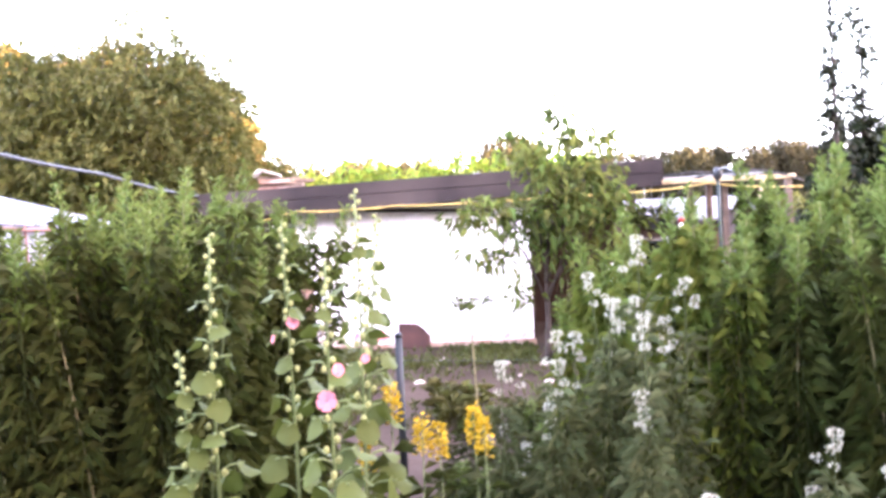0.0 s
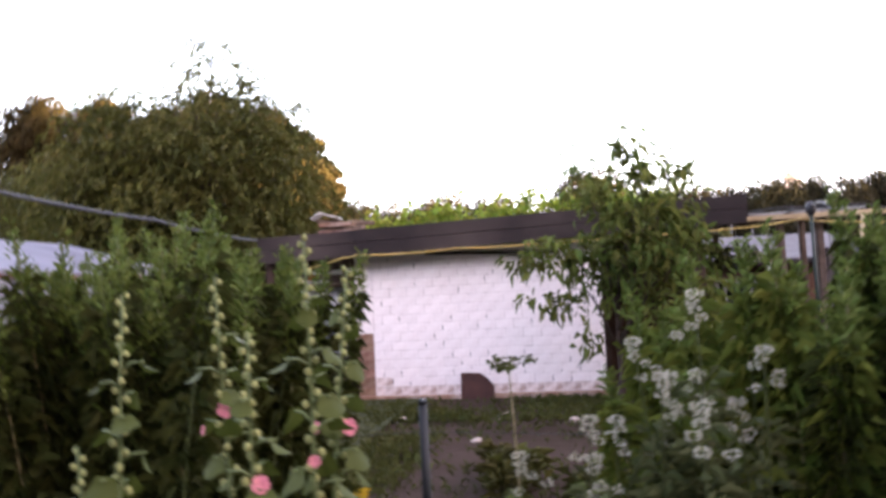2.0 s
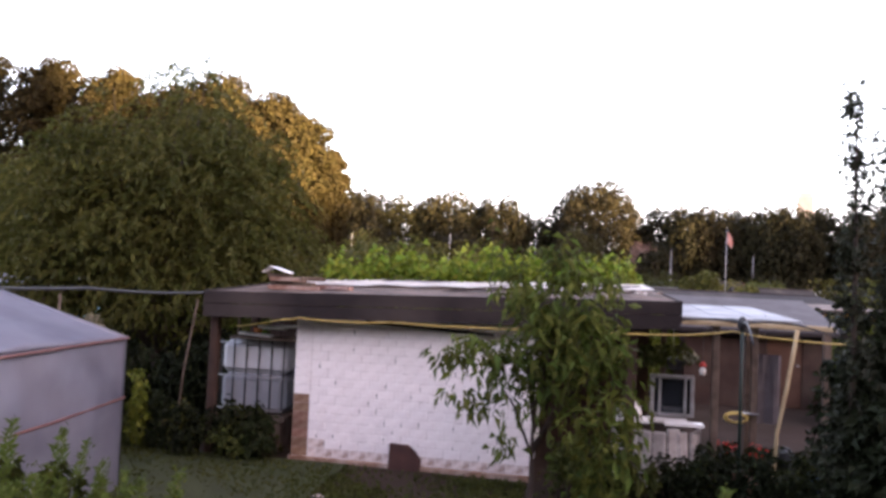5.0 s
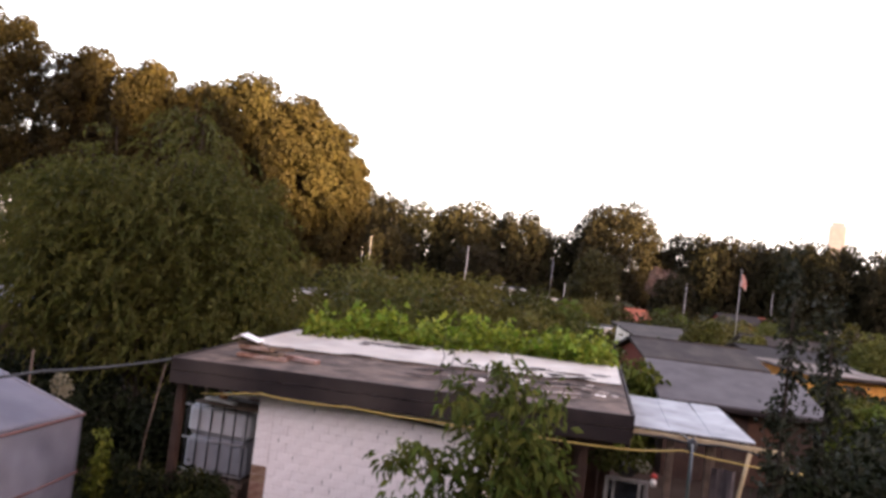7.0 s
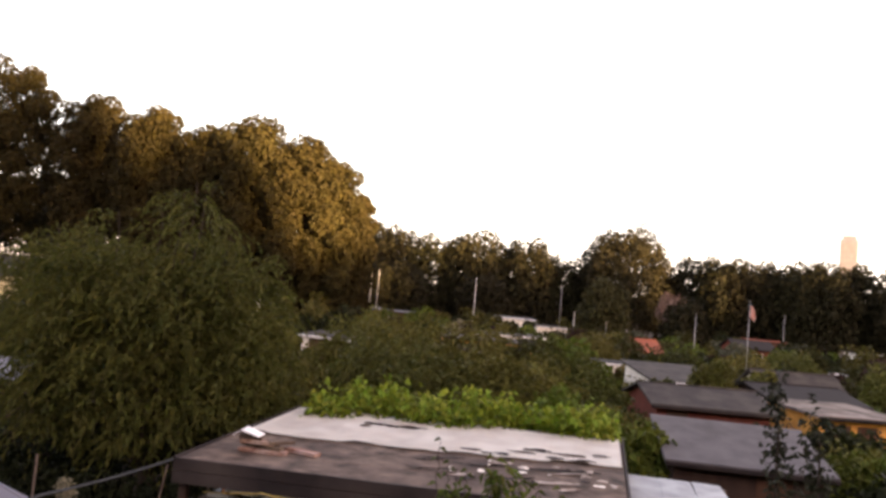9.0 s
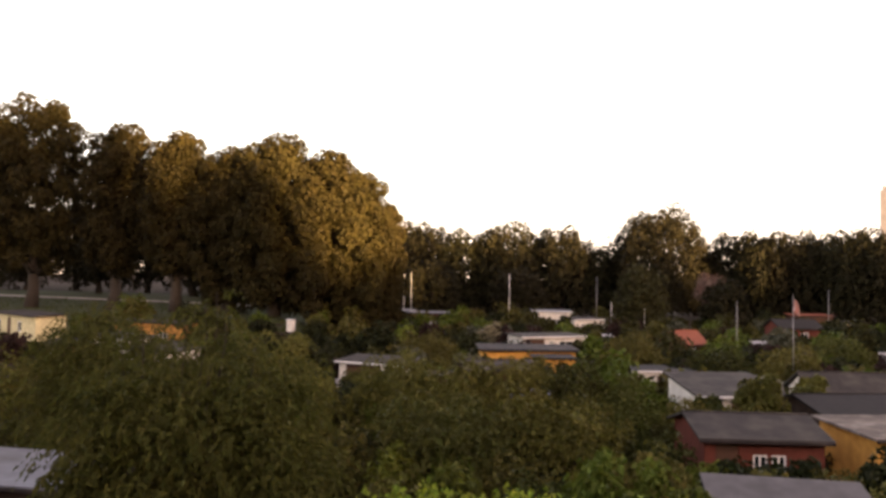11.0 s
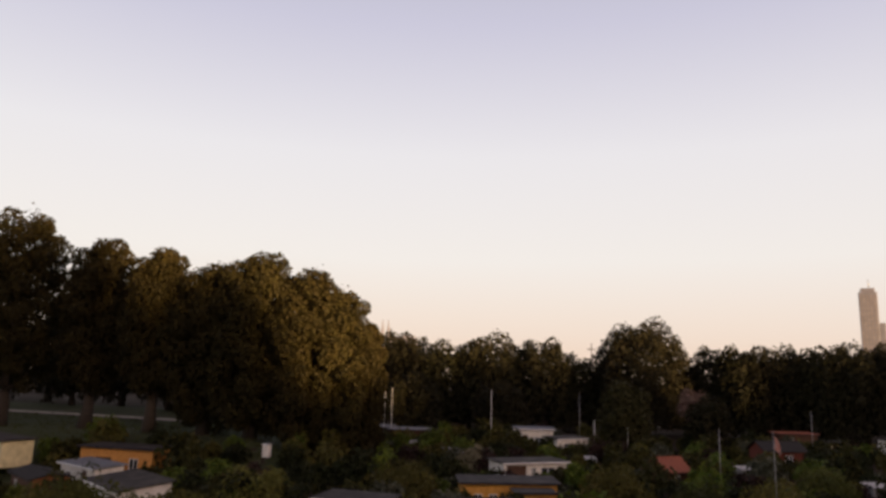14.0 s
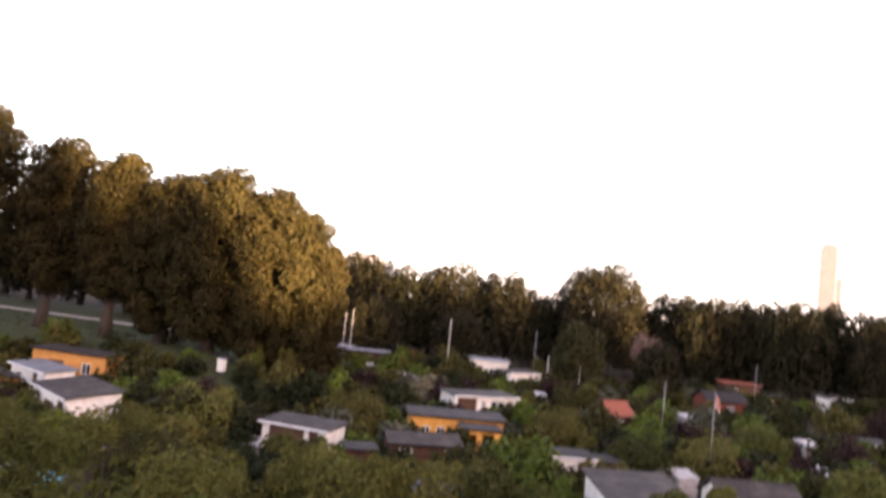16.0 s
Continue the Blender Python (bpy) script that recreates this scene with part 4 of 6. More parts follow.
while len(placed) < 780 and tries < 16000:
    tries += 1
    y = 14.5 + 86 * r.random() ** 1.25
    x = 3 + (y + 3) * r.uniform(-0.82, 0.62) if r.random() < 0.85 else r.uniform(-45, 45)
    if y < 17 and -2.5 < x < 8.8 or y > 60 and x < -22 - 0.25 * (y - 50) or math.hypot(x + 19 - 6.5 * min(1, max(0, (30.2 - y) / 8.2)), min(0, 31.0 - y)) < 2.5 and y < 33 or y < 19 and x < -1.5:
        continue
    k = r.randrange(6)
    size = r.uniform(0.75, 1.3)
    rad = (1.0, 1.3, 0.9, 1.5, 1.2, 0.8)[k] * size
    high = (1.7, 2.2, 1.3, 2.8, 2.0, 2.4)[k] * size
    if math.hypot(x + 16.2, y - 62.5) < 2.2 or math.hypot(x + 9.0, y - 69.5) < 2.6 or math.hypot(x + 20.6, y - 30.2) < 2.3:
        continue
    ok = all((x - a) ** 2 + (y - b) ** 2 > (0.62 * (rad + c)) ** 2 for a, b, c in placed)
    for hx, hy, ha, hw, hd in HOUSES:
        ux, uy = (x - hx), (y - hy)
        lx, ly = ux * math.cos(ha) + uy * math.sin(ha), -ux * math.sin(ha) + uy * math.cos(ha)
        if -rad * 0.8 < lx < hw + rad * 0.8 and -rad * 0.8 < ly < hd + rad * 0.8:
            ok = False
        elif -1 < lx < 7 and -6 < ly <= 0 and high > 1.5 + 0.16 * -ly:
            size *= max(0.45, (1.5 + 0.16 * -ly) / high)
            high = (1.7, 2.2, 1.3, 2.8, 2.0, 2.4)[k] * size
    if not ok:
        continue
    placed.append((x, y, rad))
    plants.append((y, x, k, size, r.uniform(0, 360), r.uniform(0.85, 1.15)))
# shrubs that crowd against the fronts and corners of the houses
for hx, hy, ha, hw, hd in HOUSES:
    if hw < 1 or hy < 18:
        continue
    for u in [r.uniform(-0.2, 0.1)] + [r.uniform(0.1, 0.95) for _ in range(max(2, int(hw / 1.7)))] + [r.uniform(0.95, 1.2)]:
        k = r.choice((0, 2, 2, 4, 5))
        tall = r.uniform(1.05, 1.85) if 0.05 < u < 0.95 else r.uniform(1.2, 2.3)
        size = tall / (1.7, 2.2, 1.3, 2.8, 2.0, 2.4)[k]
        v = -(1.0, 1.3, 0.9, 1.5, 1.2, 0.8)[k] * size - r.uniform(0.15, 0.9)
        plants.append((hy + math.sin(ha) * u * hw + math.cos(ha) * v, hx + math.cos(ha) * u * hw - math.sin(ha) * v, k, size, r.uniform(0, 360), 1.0))
plants.sort()
far = [([], [], [0]) for _ in range(6)]
for q, (y, x, k, size, turn, tall) in enumerate(plants):
    m = pose(x, y, ground_z(x, y) - 0.03, 0, 0, turn) @ Matrix.Diagonal((size, size, size * tall, 1))
    if q < 290:
        copy_thing(kinds[k], m)
        continue
    v, f = LIGHT[k]
    mm = np.array(m)
    fv, ff, fn = far[r.choice((0, 0, 0, 1, 1, 2, 2, 2, 3, 3, 4, 5))]
    fv.append(v @ mm[:3, :3].T + mm[:3, 3])
    ff.append(f + fn[0])
    fn[0] += len(v)
for (fv, ff, fn), mat, note in zip(far, (M_SHRUB, M_OLIVE, M_DEEP, M_FRESH, M_SILVER, M_COPPER), ("dull green", "olive", "deep green", "fresh green", "grey-green", "copper red")):
    me = bpy.data.meshes.new("far_shrubs")
    me.from_pydata(np.concatenate(fv).tolist(), [], np.concatenate(ff).tolist())
    tagged(part("far_shrubs", me, mat), "%s shrubs and hedges on the far plots" % note, "shrubs", kind="stuff")
# unseen hedge added behind the viewer: closes the plot, dims the bed, blocks low sun
for q in range(27):
    copy_thing(kinds[(2, 3, 0, 3)[q % 4]], pose(-7 + 1.3 * q, -4.6 + 0.3 * math.sin(q * 2.1) + 0.12 * max(0, q - 9), -0.03, 0, 0, 77 * q) @ Matrix.Diagonal((1.1, 1.1, (2.2, 1.25, 1.8, 1.2)[q % 4] * (1.3 if q > 8 else 0.8), 1)))
for k, (x, y) in enumerate(((-2.5, 15.2), (0.5, 16.4), (3.4, 15.8), (-4.6, 21), (1.9, 19.5), (5.2, 21.5))):
    kinds[k].matrix_world = pose(x, y, 0, 0, 0, 50 * k)

# fruit trees and larger shrubs directly behind the shed
NEAR_FRUIT = [
    (-0.6, 29.6, 1.9, 4.1, 135), (1.8, 31.2, 1.8, 3.9, 136), (-5.6, 30.2, 2.0, 4.1, 137), (-1.6, 22.5, 2.4, 3.6, 121), (2.2, 25.0, 2.2, 3.2, 122), (-3.2, 28, 2.4, 4.1, 123),
    (3.6, 32.0, 2.0, 3.0, 124), (-9.5, 27.0, 2.6, 3.6, 125), (-14, 31, 2.4, 3.2, 127), (-25, 27, 2.6, 3.2, 134),
]
FAR_FRUIT = [
    (0.2, 36.5, 1.7, 2.6, 126), (-18.5, 44, 2.6, 3.5, 128), (-11, 52, 2.6, 3.4, 129), (9.8, 49, 2.2, 3.3, 130), (4.2, 56, 2.4, 3.5, 131), (15, 54, 2.2, 3.0, 132),
    (20, 62, 2.4, 3.4, 133), (10.0, 34.3, 1.15, 3.5, 138), (12.4, 37.2, 0.9, 2.9, 139), (7.9, 34.9, 0.75, 2.4, 142), (13.2, 39.2, 0.8, 3.1, 143), (21.6, 45.0, 2.0, 3.8, 144),
    (24.4, 46.2, 2.0, 3.7, 145),
]
for x, y, rad, top, sd in NEAR_FRUIT + FAR_FRUIT:
    mat, lobes = (M_OLIVE, M_SHRUB, M_OLIVE)[sd % 3], round_lobes(sd, 14, rad, 0.4, top, rad * 0.36)
    near = y < 33
    t = build_tree("fruit_tree", "broad old fruit tree with dull green leaves", x, y, 0, lobes, 1900 if near else 4800, 0.19, mat, sd, top * 0.5, 0.12, 0.4, group="fruit trees")
    if near:
        part("twig_foliage", spray_crown("twig_foliage", lobes, 420, 10, 0.62, 0.17, sd + 40, 0.55), mat, t)
for x, y, rad, top, mat, lab in ((-16.7, 64.2, 1.0, 3.1, M_LIME, "bright yellow-green ornamental shrub"), (-9.6, 71.6, 1.3, 3.0, M_PALE, "pale cream flowering shrub"), (0.4, 68, 0.8, 2.3, M_LIME, "yellow-green shrub beside a white garden house"), (-3.4, 15.6, 0.9, 1.6, M_VINE, "fresh green climbing shrub behind the shed")):
    s = thing("ornamental_shrub", lab, "shrub", x, y, ground_z(x, y))
    part("stem", trunk_mesh(top * 0.6, 0.05, [], 140), M_BARK, s)
    part("foliage", crown("foliage", round_lobes(141, 9, rad, 0.1, top, rad * 0.42), 1200, 0.22, 141, 0.3), mat, s)


# ---- poles, tower, spires ----
def pole(label, x, y, top, radius=0.04, mat=M_WHITE, flag=None, cross=False):
    t = thing("flagpole" if flag else "pole", label, "pole", x, y, ground_z(x, y))
    h, radius = top - ground_z(x, y), radius * 0.7
    part("shaft", tube([(0, 0, 0), (0, 0, h * 0.5), (0, 0, h)], [radius, radius * 0.85, radius * 0.6], 6), mat, t)
    part("cap", tube([(0, 0, h), (0, 0, h + 0.12)], [radius * 1.2, radius * 0.8], 6), mat, t)
    if cross:
        part("crossarm", box((-0.7, -0.06, h - 0.9), (0.7, 0.06, h - 0.75), 0.01), mat, t)
    if flag:
        bm = bmesh.new()
        cols = [[bm.verts.new((0.05 + 0.30 * (i / 5) + 0.03 * math.sin(j * 1.3 + i), 0.07 * math.sin(i * 1.9 + j * 0.5), h - 0.15 - 0.20 * j - 0.07 * i)) for j in range(5)] for i in range(6)]
        for a, b in zip(cols, cols[1:]):
            for j in range(4):
                bm.faces.new((a[j], a[j + 1], b[j + 1], b[j]))
        bmesh.ops.solidify(bm, geom=bm.faces[:], thickness=0.01)
        part("flag", bm, flag, t, "limp pale red and white flag")
    return t


M_FLAG = material("flag_cloth", (0.62, 0.32, 0.26), 0.8, alt=(0.65, 0.55, 0.5), scale=2.2, bump=0.1, translucent=0.3)
pole("white flagpole with a limp pale flag", 14.3, 49.6, 6.9, 0.035, M_STEEL, M_FLAG)
pole("bare white flagpole without flag", 12.9, 65.2, 6.05, 0.05, M_STEEL)
pole("white pole on a far plot", -11.3, 92, 8.5, 0.07)
pole("tall wooden pylon with a crossarm", 0.3, 119, 15.9, 0.14, M_TIMBER, None, True)
pole("thin white pole among far plots", -25.6, 92, 8.3, 0.05)
pole("thin white pole among far plots", -24.6, 92, 8.4, 0.05)
pole("leaning grey pole among far plots", -0.2, 92, 8.3, 0.05, M_STEEL)
pole("thin grey pole on the east plots", 26.2, 92, 7.1, 0.05, M_STEEL)
pole("short plain white garden pole", 5.6, 92, 4.4, 0.06)
pole("short plain white garden pole", 1.6, 92, 5.2, 0.06)

tower = thing("tower_block", "slender high-rise tower in the far distance", "tower", 216, 700, 0, -17)
part("shaft", box((-7.2, -7, 0), (7.2, 7, 93), 0.6), M_TOWER, tower)
part("side_wing", box((7.3, -6, 0), (12.0, 6, 66), 0.5), M_TOWER, tower)
part("top_storey", box((-5.5, -5.5, 93), (5.5, 5.5, 96.5), 0.4), M_TOWER, tower)
part("mast", tube([(1, 0, 96.5), (1, 0, 105)], [0.5, 0.2], 6), M_STEEL, tower)
for k in range(5):
    part("window_strip", box((-6.2 + k * 2.6, -7.12, 3), (-4.9 + k * 2.6, -6.95, 90), 0), M_TOWERGLASS, tower)
for k in range(21):
    part("floor_band", box((-7.0, -7.16, 6 + k * 4.1), (7.0, -6.97, 6.7 + k * 4.1), 0), M_TOWER, tower)
church = thing("church", "far church with two thin pointed spires", "church", -96, 300, 0)
for dx in (0, 2.6):
    sp = part("spire", tube([(dx, 0, 0), (dx, 0, 28), (dx, 0, 35)], [0.9, 0.9, 0.05], 6), M_TOWER, church)
part("nave", box((2, -2, 0), (14, 6, 27.5), 0.3), M_TOWER, church)

pool = thing("paddling_pool", "round light blue paddling pool", "pool", -19.4, 31.0, 0)
part("rim", tube([(0.75 * math.cos(a * math.tau / 16), 0.75 * math.sin(a * math.tau / 16), 0.45) for a in range(17)], 0.08, 6), material("pool_blue", (0.18, 0.42, 0.52), 0.4, scale=3, bump=0), pool)
part("pool_wall", tube([(0, 0, 0.02), (0, 0, 0.42)], [0.72, 0.76], 16), material("pool_water", (0.2, 0.5, 0.6), 0.2, scale=3, bump=0), pool)

# low pale things among the plots
M_COVER = material("pale_garden_cover", (0.36, 0.34, 0.33), 0.7, alt=(0.25, 0.23, 0.22), scale=2, bump=0.2, stain=(0.16, 0.14, 0.12))
for x, y, w, d, h, turn in ((-14.8, 45.6, 1.6, 1.0, 0.7, 15), (-23.9, 39.0, 4.6, 1.0, 0.45, -28), (-6.2, 41.4, 1.8, 0.9, 0.5, 20), (-16.0, 38.2, 2.6, 0.9, 0.4, 10), (-14.2, 42.2, 1.2, 0.8, 1.1, 20), (10.5, 60.5, 3.0, 1.4, 0.9, 30),
                           (12.5, 48.2, 1.5, 1.2, 1.9, 30), (23.3, 57.2, 1.6, 1.4, 1.8, 35), (-21.8, 31.2, 1.4, 1.0, 0.7, 12), (3.2, 41.0, 1.0, 0.7, 0.8, 30), (0.5, 81, 3.2, 1.4, 1.2, 20), (-14, 82, 2.6, 1.4, 1.3, 8), (-19.5, 86, 3.0, 1.6, 1.5, 5), (26, 70, 2.0, 1.4, 1.6, 30), (17, 78, 2.4, 1.4, 1.4, 30)):
    t = thing("cold_frame", "pale weathered garden frame under a sloping cover", "cold frame", x, y, ground_z(x, y) - 0.02, turn, "frames on the plots")
    part("body", box((-w / 2, -d / 2, 0), (w / 2, d / 2, h * 0.8), 0.03), M_COVER, t)
    part("lid", sheet([(-w / 2 - 0.06, -d / 2 - 0.06, h * 0.8 + 0.05), (w / 2 + 0.06, -d / 2 - 0.06, h * 0.8 + 0.05), (w / 2 + 0.06, d / 2 + 0.06, h), (-w / 2 - 0.06, d / 2 + 0.06, h)], 0.04), M_COVER, t)


# ---- the white brick shed ----
RX0, RX1, RY0, RY1 = -1.30, 5.30, 8.72, 13.4


def roof_z(x, y):
    return 2.37 + (x - RX0) * 0.026 + (y - RY0) * 0.045


shed = thing("brick_shed", "low white-painted brick shed with dark roof edge and worn paint", "shed", 0, 0, 0)
for lo, hi in (((0.0, 9.0095, 0.0), (3.46, 9.22, 2.06)), ((0.0, 9.22, 0.0), (0.19, 12.6, 2.06)), ((3.27, 9.22, 0.0), (3.46, 12.6, 2.06)), ((0.19, 12.41, 0.0), (3.27, 12.6, 2.06))):
    part("masonry", box(lo, hi, 0), M_MORTAR, shed)
part("plinth", box((-0.03, 8.96, -0.05), (3.49, 9.005, 0.07), 0.015), M_RAWBRICK, shed, "dark red brick footing")
bm = bmesh.new()
prof = [(1.47, 0.0), (1.93, 0.0), (1.93, 0.16), (1.85, 0.27), (1.74, 0.35), (1.48, 0.36)]
a = [bm.verts.new((x, 8.93, z)) for x, z in prof]
b = [bm.verts.new((x, 8.995, z)) for x, z in prof]
bm.faces.new(a)
bm.faces.new(b[::-1])
for k in range(6):
    bm.faces.new((a[k], b[k], b[(k + 1) % 6], a[(k + 1) % 6]))
bmesh.ops.recalc_face_normals(bm, faces=bm.faces[:])
part("wooden_flap", bm, M_FLAP, shed, "dark brown board with a cut corner")

# roof deck in boards, fascia, cream sheet
for k in range(6):
    y0, y1 = RY0 + k * 0.78, RY0 + (k + 1) * 0.78 - 0.012
    part("roof_board", sheet([(RX0, y0, roof_z(RX0, y0)), (RX1, y0, roof_z(RX1, y0)), (RX1, y1, roof_z(RX1, y1)), (RX0, y1, roof_z(RX0, y1))], 0.06), M_ROOFWOOD, shed)
for k, (z0, z1) in enumerate(((0.0, 0.175), (0.185, 0.37))):
    bm = bmesh.new()
    c = []
    for x in (RX0 - 0.02, RX1 + 0.02):
        for y in (RY0 - 0.045, RY0 - 0.004):
            for z in (z0, z1):
                c.append(bm.verts.new((x, y, roof_z(x, RY0) + 0.015 - z)))
    bmesh.ops.convex_hull(bm, input=c)
    part("fascia_board", bm, M_FASCIA, shed)
part("side_fascia", sheet([(RX1 + 0.02, RY0, roof_z(RX1, RY0) + 0.02), (RX1 + 0.05, RY0, roof_z(RX1, RY0) + 0.02), (RX1 + 0.05, RY1, roof_z(RX1, RY1) + 0.02), (RX1 + 0.02, RY1, roof_z(RX1, RY1) + 0.02)], 0.3), M_FASCIA, shed)
part("side_fascia", sheet([(RX0 - 0.05, RY0, roof_z(RX0, RY0) + 0.02), (RX0 - 0.02, RY0, roof_z(RX0, RY0) + 0.02), (RX0 - 0.02, RY1, roof_z(RX0, RY1) + 0.02), (RX0 - 0.05, RY1, roof_z(RX0, RY1) + 0.02)], 0.25), M_FASCIA, shed)
r = random.Random(8)
bm = bmesh.new()
n = 26
va, vb = [], []
for k in range(n + 1):
    x = RX0 + 0.12 + (RX1 - RX0 - 0.16) * k / n
    ya = RY0 + 1.9 + 0.07 * math.sin(k * 0.9) + r.uniform(-0.05, 0.05) + 0.4 * (k / n) ** 2
    yb = RY0 + 4.3 + 0.1 * math.sin(k * 0.5)
    za = 0.045 + 0.012 * math.sin(k * 1.7)
    va.append(bm.verts.new((x, ya, roof_z(x, ya) + za)))
    vb.append(bm.verts.new((x, yb, roof_z(x, yb) + 0.045)))
for k in range(n):
    bm.faces.new((va[k], va[k + 1], vb[k + 1], vb[k]))
bmesh.ops.solidify(bm, geom=bm.faces[:], thickness=0.012)
part("roof_sheet", bm, M_SHEET, shed, "torn cream roofing sheet")
for k in range(15):
    x, y = 2.2 + 2.9 * r.random() ** 0.8, RY0 + r.uniform(0.5, 1.75)
    lx, ly = r.uniform(0.12, 0.45), r.uniform(0.02, 0.06)
    rim = []
    for j in range(11):
        a = j * math.tau / 11
        w = r.uniform(0.45, 1.25)
        px, py = x + math.cos(a) * lx * w, y + math.sin(a) * ly * w + 0.08 * math.cos(a)
        rim.append((px, py, roof_z(px, py) + 0.022 + 0.02 * r.random()))
    part("torn_felt", sheet(rim, 0.008), M_FELT if k % 3 == 0 else M_FASCIA, shed)
for k in range(16):
    x = (0.6 + 0.22 * k if k < 5 else 2.6 + 0.24 * k - 1.1) + r.uniform(-0.1, 0.1)
    y = RY0 + (3.3 + r.uniform(-0.15, 0.2) if k < 5 else 2.0 + 0.4 * ((x + 1.3) / 6.6) ** 2 + r.uniform(-0.1, 0.45))
    if x > 5.0:
        continue
    lx, ly = r.uniform(0.08, 0.30), r.uniform(0.03, 0.08)
    rim = []
    for j in range(11):
        a = j * math.tau / 11
        w = r.uniform(0.45, 1.25)
        px, py = x + math.cos(a) * lx * w, y + math.sin(a) * ly * w
        rim.append((px, py, roof_z(px, py) + 0.066 + 0.012 * r.random()))
    part("torn_felt", sheet(rim, 0.008), M_ROOFWOOD if k % 3 == 0 else M_FASCIA, shed)
for k in range(26):
    x, y = 2.6 + 2.6 * r.random() ** 0.7, RY0 + r.uniform(0.7, 1.75)
    w = r.uniform(0.03, 0.11)
    rim = [(x + math.cos(j * math.tau / 7) * w * r.uniform(0.5, 1.3), y + math.sin(j * math.tau / 7) * w * r.uniform(0.3, 0.8)) for j in range(7)]
    part("paper_scrap", sheet([(px, py, roof_z(px, py) + 0.05 + 0.03 * r.random()) for px, py in rim], 0.006), (M_SHEET, M_FELT, M_FASCIA)[k % 3], shed)
# timber frame of the open bays
for x, y, h in ((-1.20, 8.86, 2.1), (-1.05, 9.9, 2.1), (4.75, 8.95, 2.15), (5.2, 12.3, 2.4), (-1.15, 12.3, 2.3)):
    part("roof_post", box((x - 0.06, y - 0.06, 0), (x + 0.06, y + 0.06, h), 0.012), M_DARKWALL, shed)
for k in range(15):
    x = -1.25 + k * 0.2 if k < 6 else 3.48 + (k - 6) * 0.2
    part("rear_board", box((x, 11.0 if k < 6 else 11.6, 0.0), (x + 0.19, 11.03 if k < 6 else 11.63, 2.3), 0.004), M_DARKWALL, shed)
part("white_top_board", box((1.25, 8.94, 2.02), (3.2, 8.98, 2.12), 0.008), M_WHITE, shed)
part("dark_batten", box((1.05, 8.90, 1.985), (2.9, 8.93, 2.025), 0.006, rot=(0, 2.6, 0)), M_FASCIA, shed)


def cable(name, label, pts, rad, mat, cat="cable", sag=0.0, steps=8):
    """A cable through points, sagging between them."""
    out = []
    for p, q in zip(pts, pts[1:]):
        for k in range(steps):
            u = k / steps
            v = Vector(p).lerp(Vector(q), u)
            v.z -= sag * 4 * u * (1 - u)
            out.append(v)
    out.append(Vector(pts[-1]))
    ob = part(name, tube(out, rad, 7), mat)
    return tagged(ob, label, cat)


cable("hose", "thin yellow hose strung below the roof edge", [(-0.9, 8.9, 1.88), (-0.05, 8.66, 2.04), (0.15, 8.65, 2.07), (0.8, 8.65, 2.05), (1.5, 8.65, 2.08), (2.6, 8.65, 2.07), (3.8, 8.65, 2.1), (5.25, 8.65, 2.12), (6.0, 8.8, 2.2), (6.6, 8.9, 2.13), (7.5, 9.0, 2.1)], 0.010, M_HOSE, "hose", 0.012, 4)
cable("black_cable", "thick black cable running from the roof corner", [(-1.32, 8.75, 2.36), (-1.36, 6.1, 2.43), (-1.41, 3.4, 2.50), (-1.45, 0.8, 2.57), (-1.5, -1.9, 2.64)], 0.017, M_BLACK, "cable", 0.03, 6)
cp = thing("cable_post", "rough timber post that carries the cable", "post", -1.5, -1.96, 0)
part("shaft", box((-0.06, -0.06, 0), (0.06, 0.06, 2.68), 0.01), M_TIMBER, cp)

# rotary clothes dryer before the lean-to
dryer = thing("clothes_dryer", "rotary clothes dryer with a green post and dark drooping arms", "clothes dryer", 6.08, 8.65, 0)
part("post", tube([(0, 0, 0), (0, 0, 1.2), (0, 0, 2.24)], [0.024, 0.022, 0.02], 8), M_DRYER, dryer)
part("hub", tube([(0, 0, 2.22), (0, 0, 2.28), (0, 0, 2.36), (0, 0, 2.40)], [0.03, 0.065, 0.06, 0.02], 10), M_BLACK, dryer)
for a in (8, 98, 172, 262):
    ca, sa = math.cos(radians(a)), math.sin(radians(a))
    part("arm", tube([(ca * q, sa * q, 2.32 + 0.05 * math.sin(q * 2.6) - 0.09 * q * q) for q in (0.05, 0.35, 0.7, 1.05, 1.35)], [0.018, 0.016, 0.014, 0.012, 0.01], 6), M_BLACK, dryer)

lp = thing("leaning_pole", "thin grey pole leaning on the shed corner", "pole", 0, 0, 0)
part("shaft", tube([(-1.60, 8.55, 0.0), (-1.53, 8.6, 1.2), (-1.40, 8.66, 2.26)], 0.011, 6), M_TIMBER, lp)

# clutter on the roof corner
for k, (x, y, w, ang, zz) in enumerate(((-0.28, 9.5, 0.78, 6, 0.035), (-0.32, 9.56, 0.70, -8, 0.10), (-0.38, 9.5, 0.55, 4, 0.165), (-0.52, 9.52, 0.36, 14, 0.228), (0.30, 9.7, 0.6, -14, 0.035), (-0.05, 9.62, 0.42, 48, 0.17))):
    t = thing("loose_plank", "weathered reddish plank lying on the roof", "plank", x, y, roof_z(x, y) + zz, ang, "planks on the roof")
    part("board", box((-w / 2, -0.08, -0.03), (w / 2, 0.08, 0.03), 0.006), M_RAWBRICK if k % 2 == 0 else M_TIMBER, t)
tr = thing("tin_cover", "bent pale tin cover on the plank pile", "cover", -0.58, 9.5, roof_z(-0.58, 9.5) + 0.275, 8)
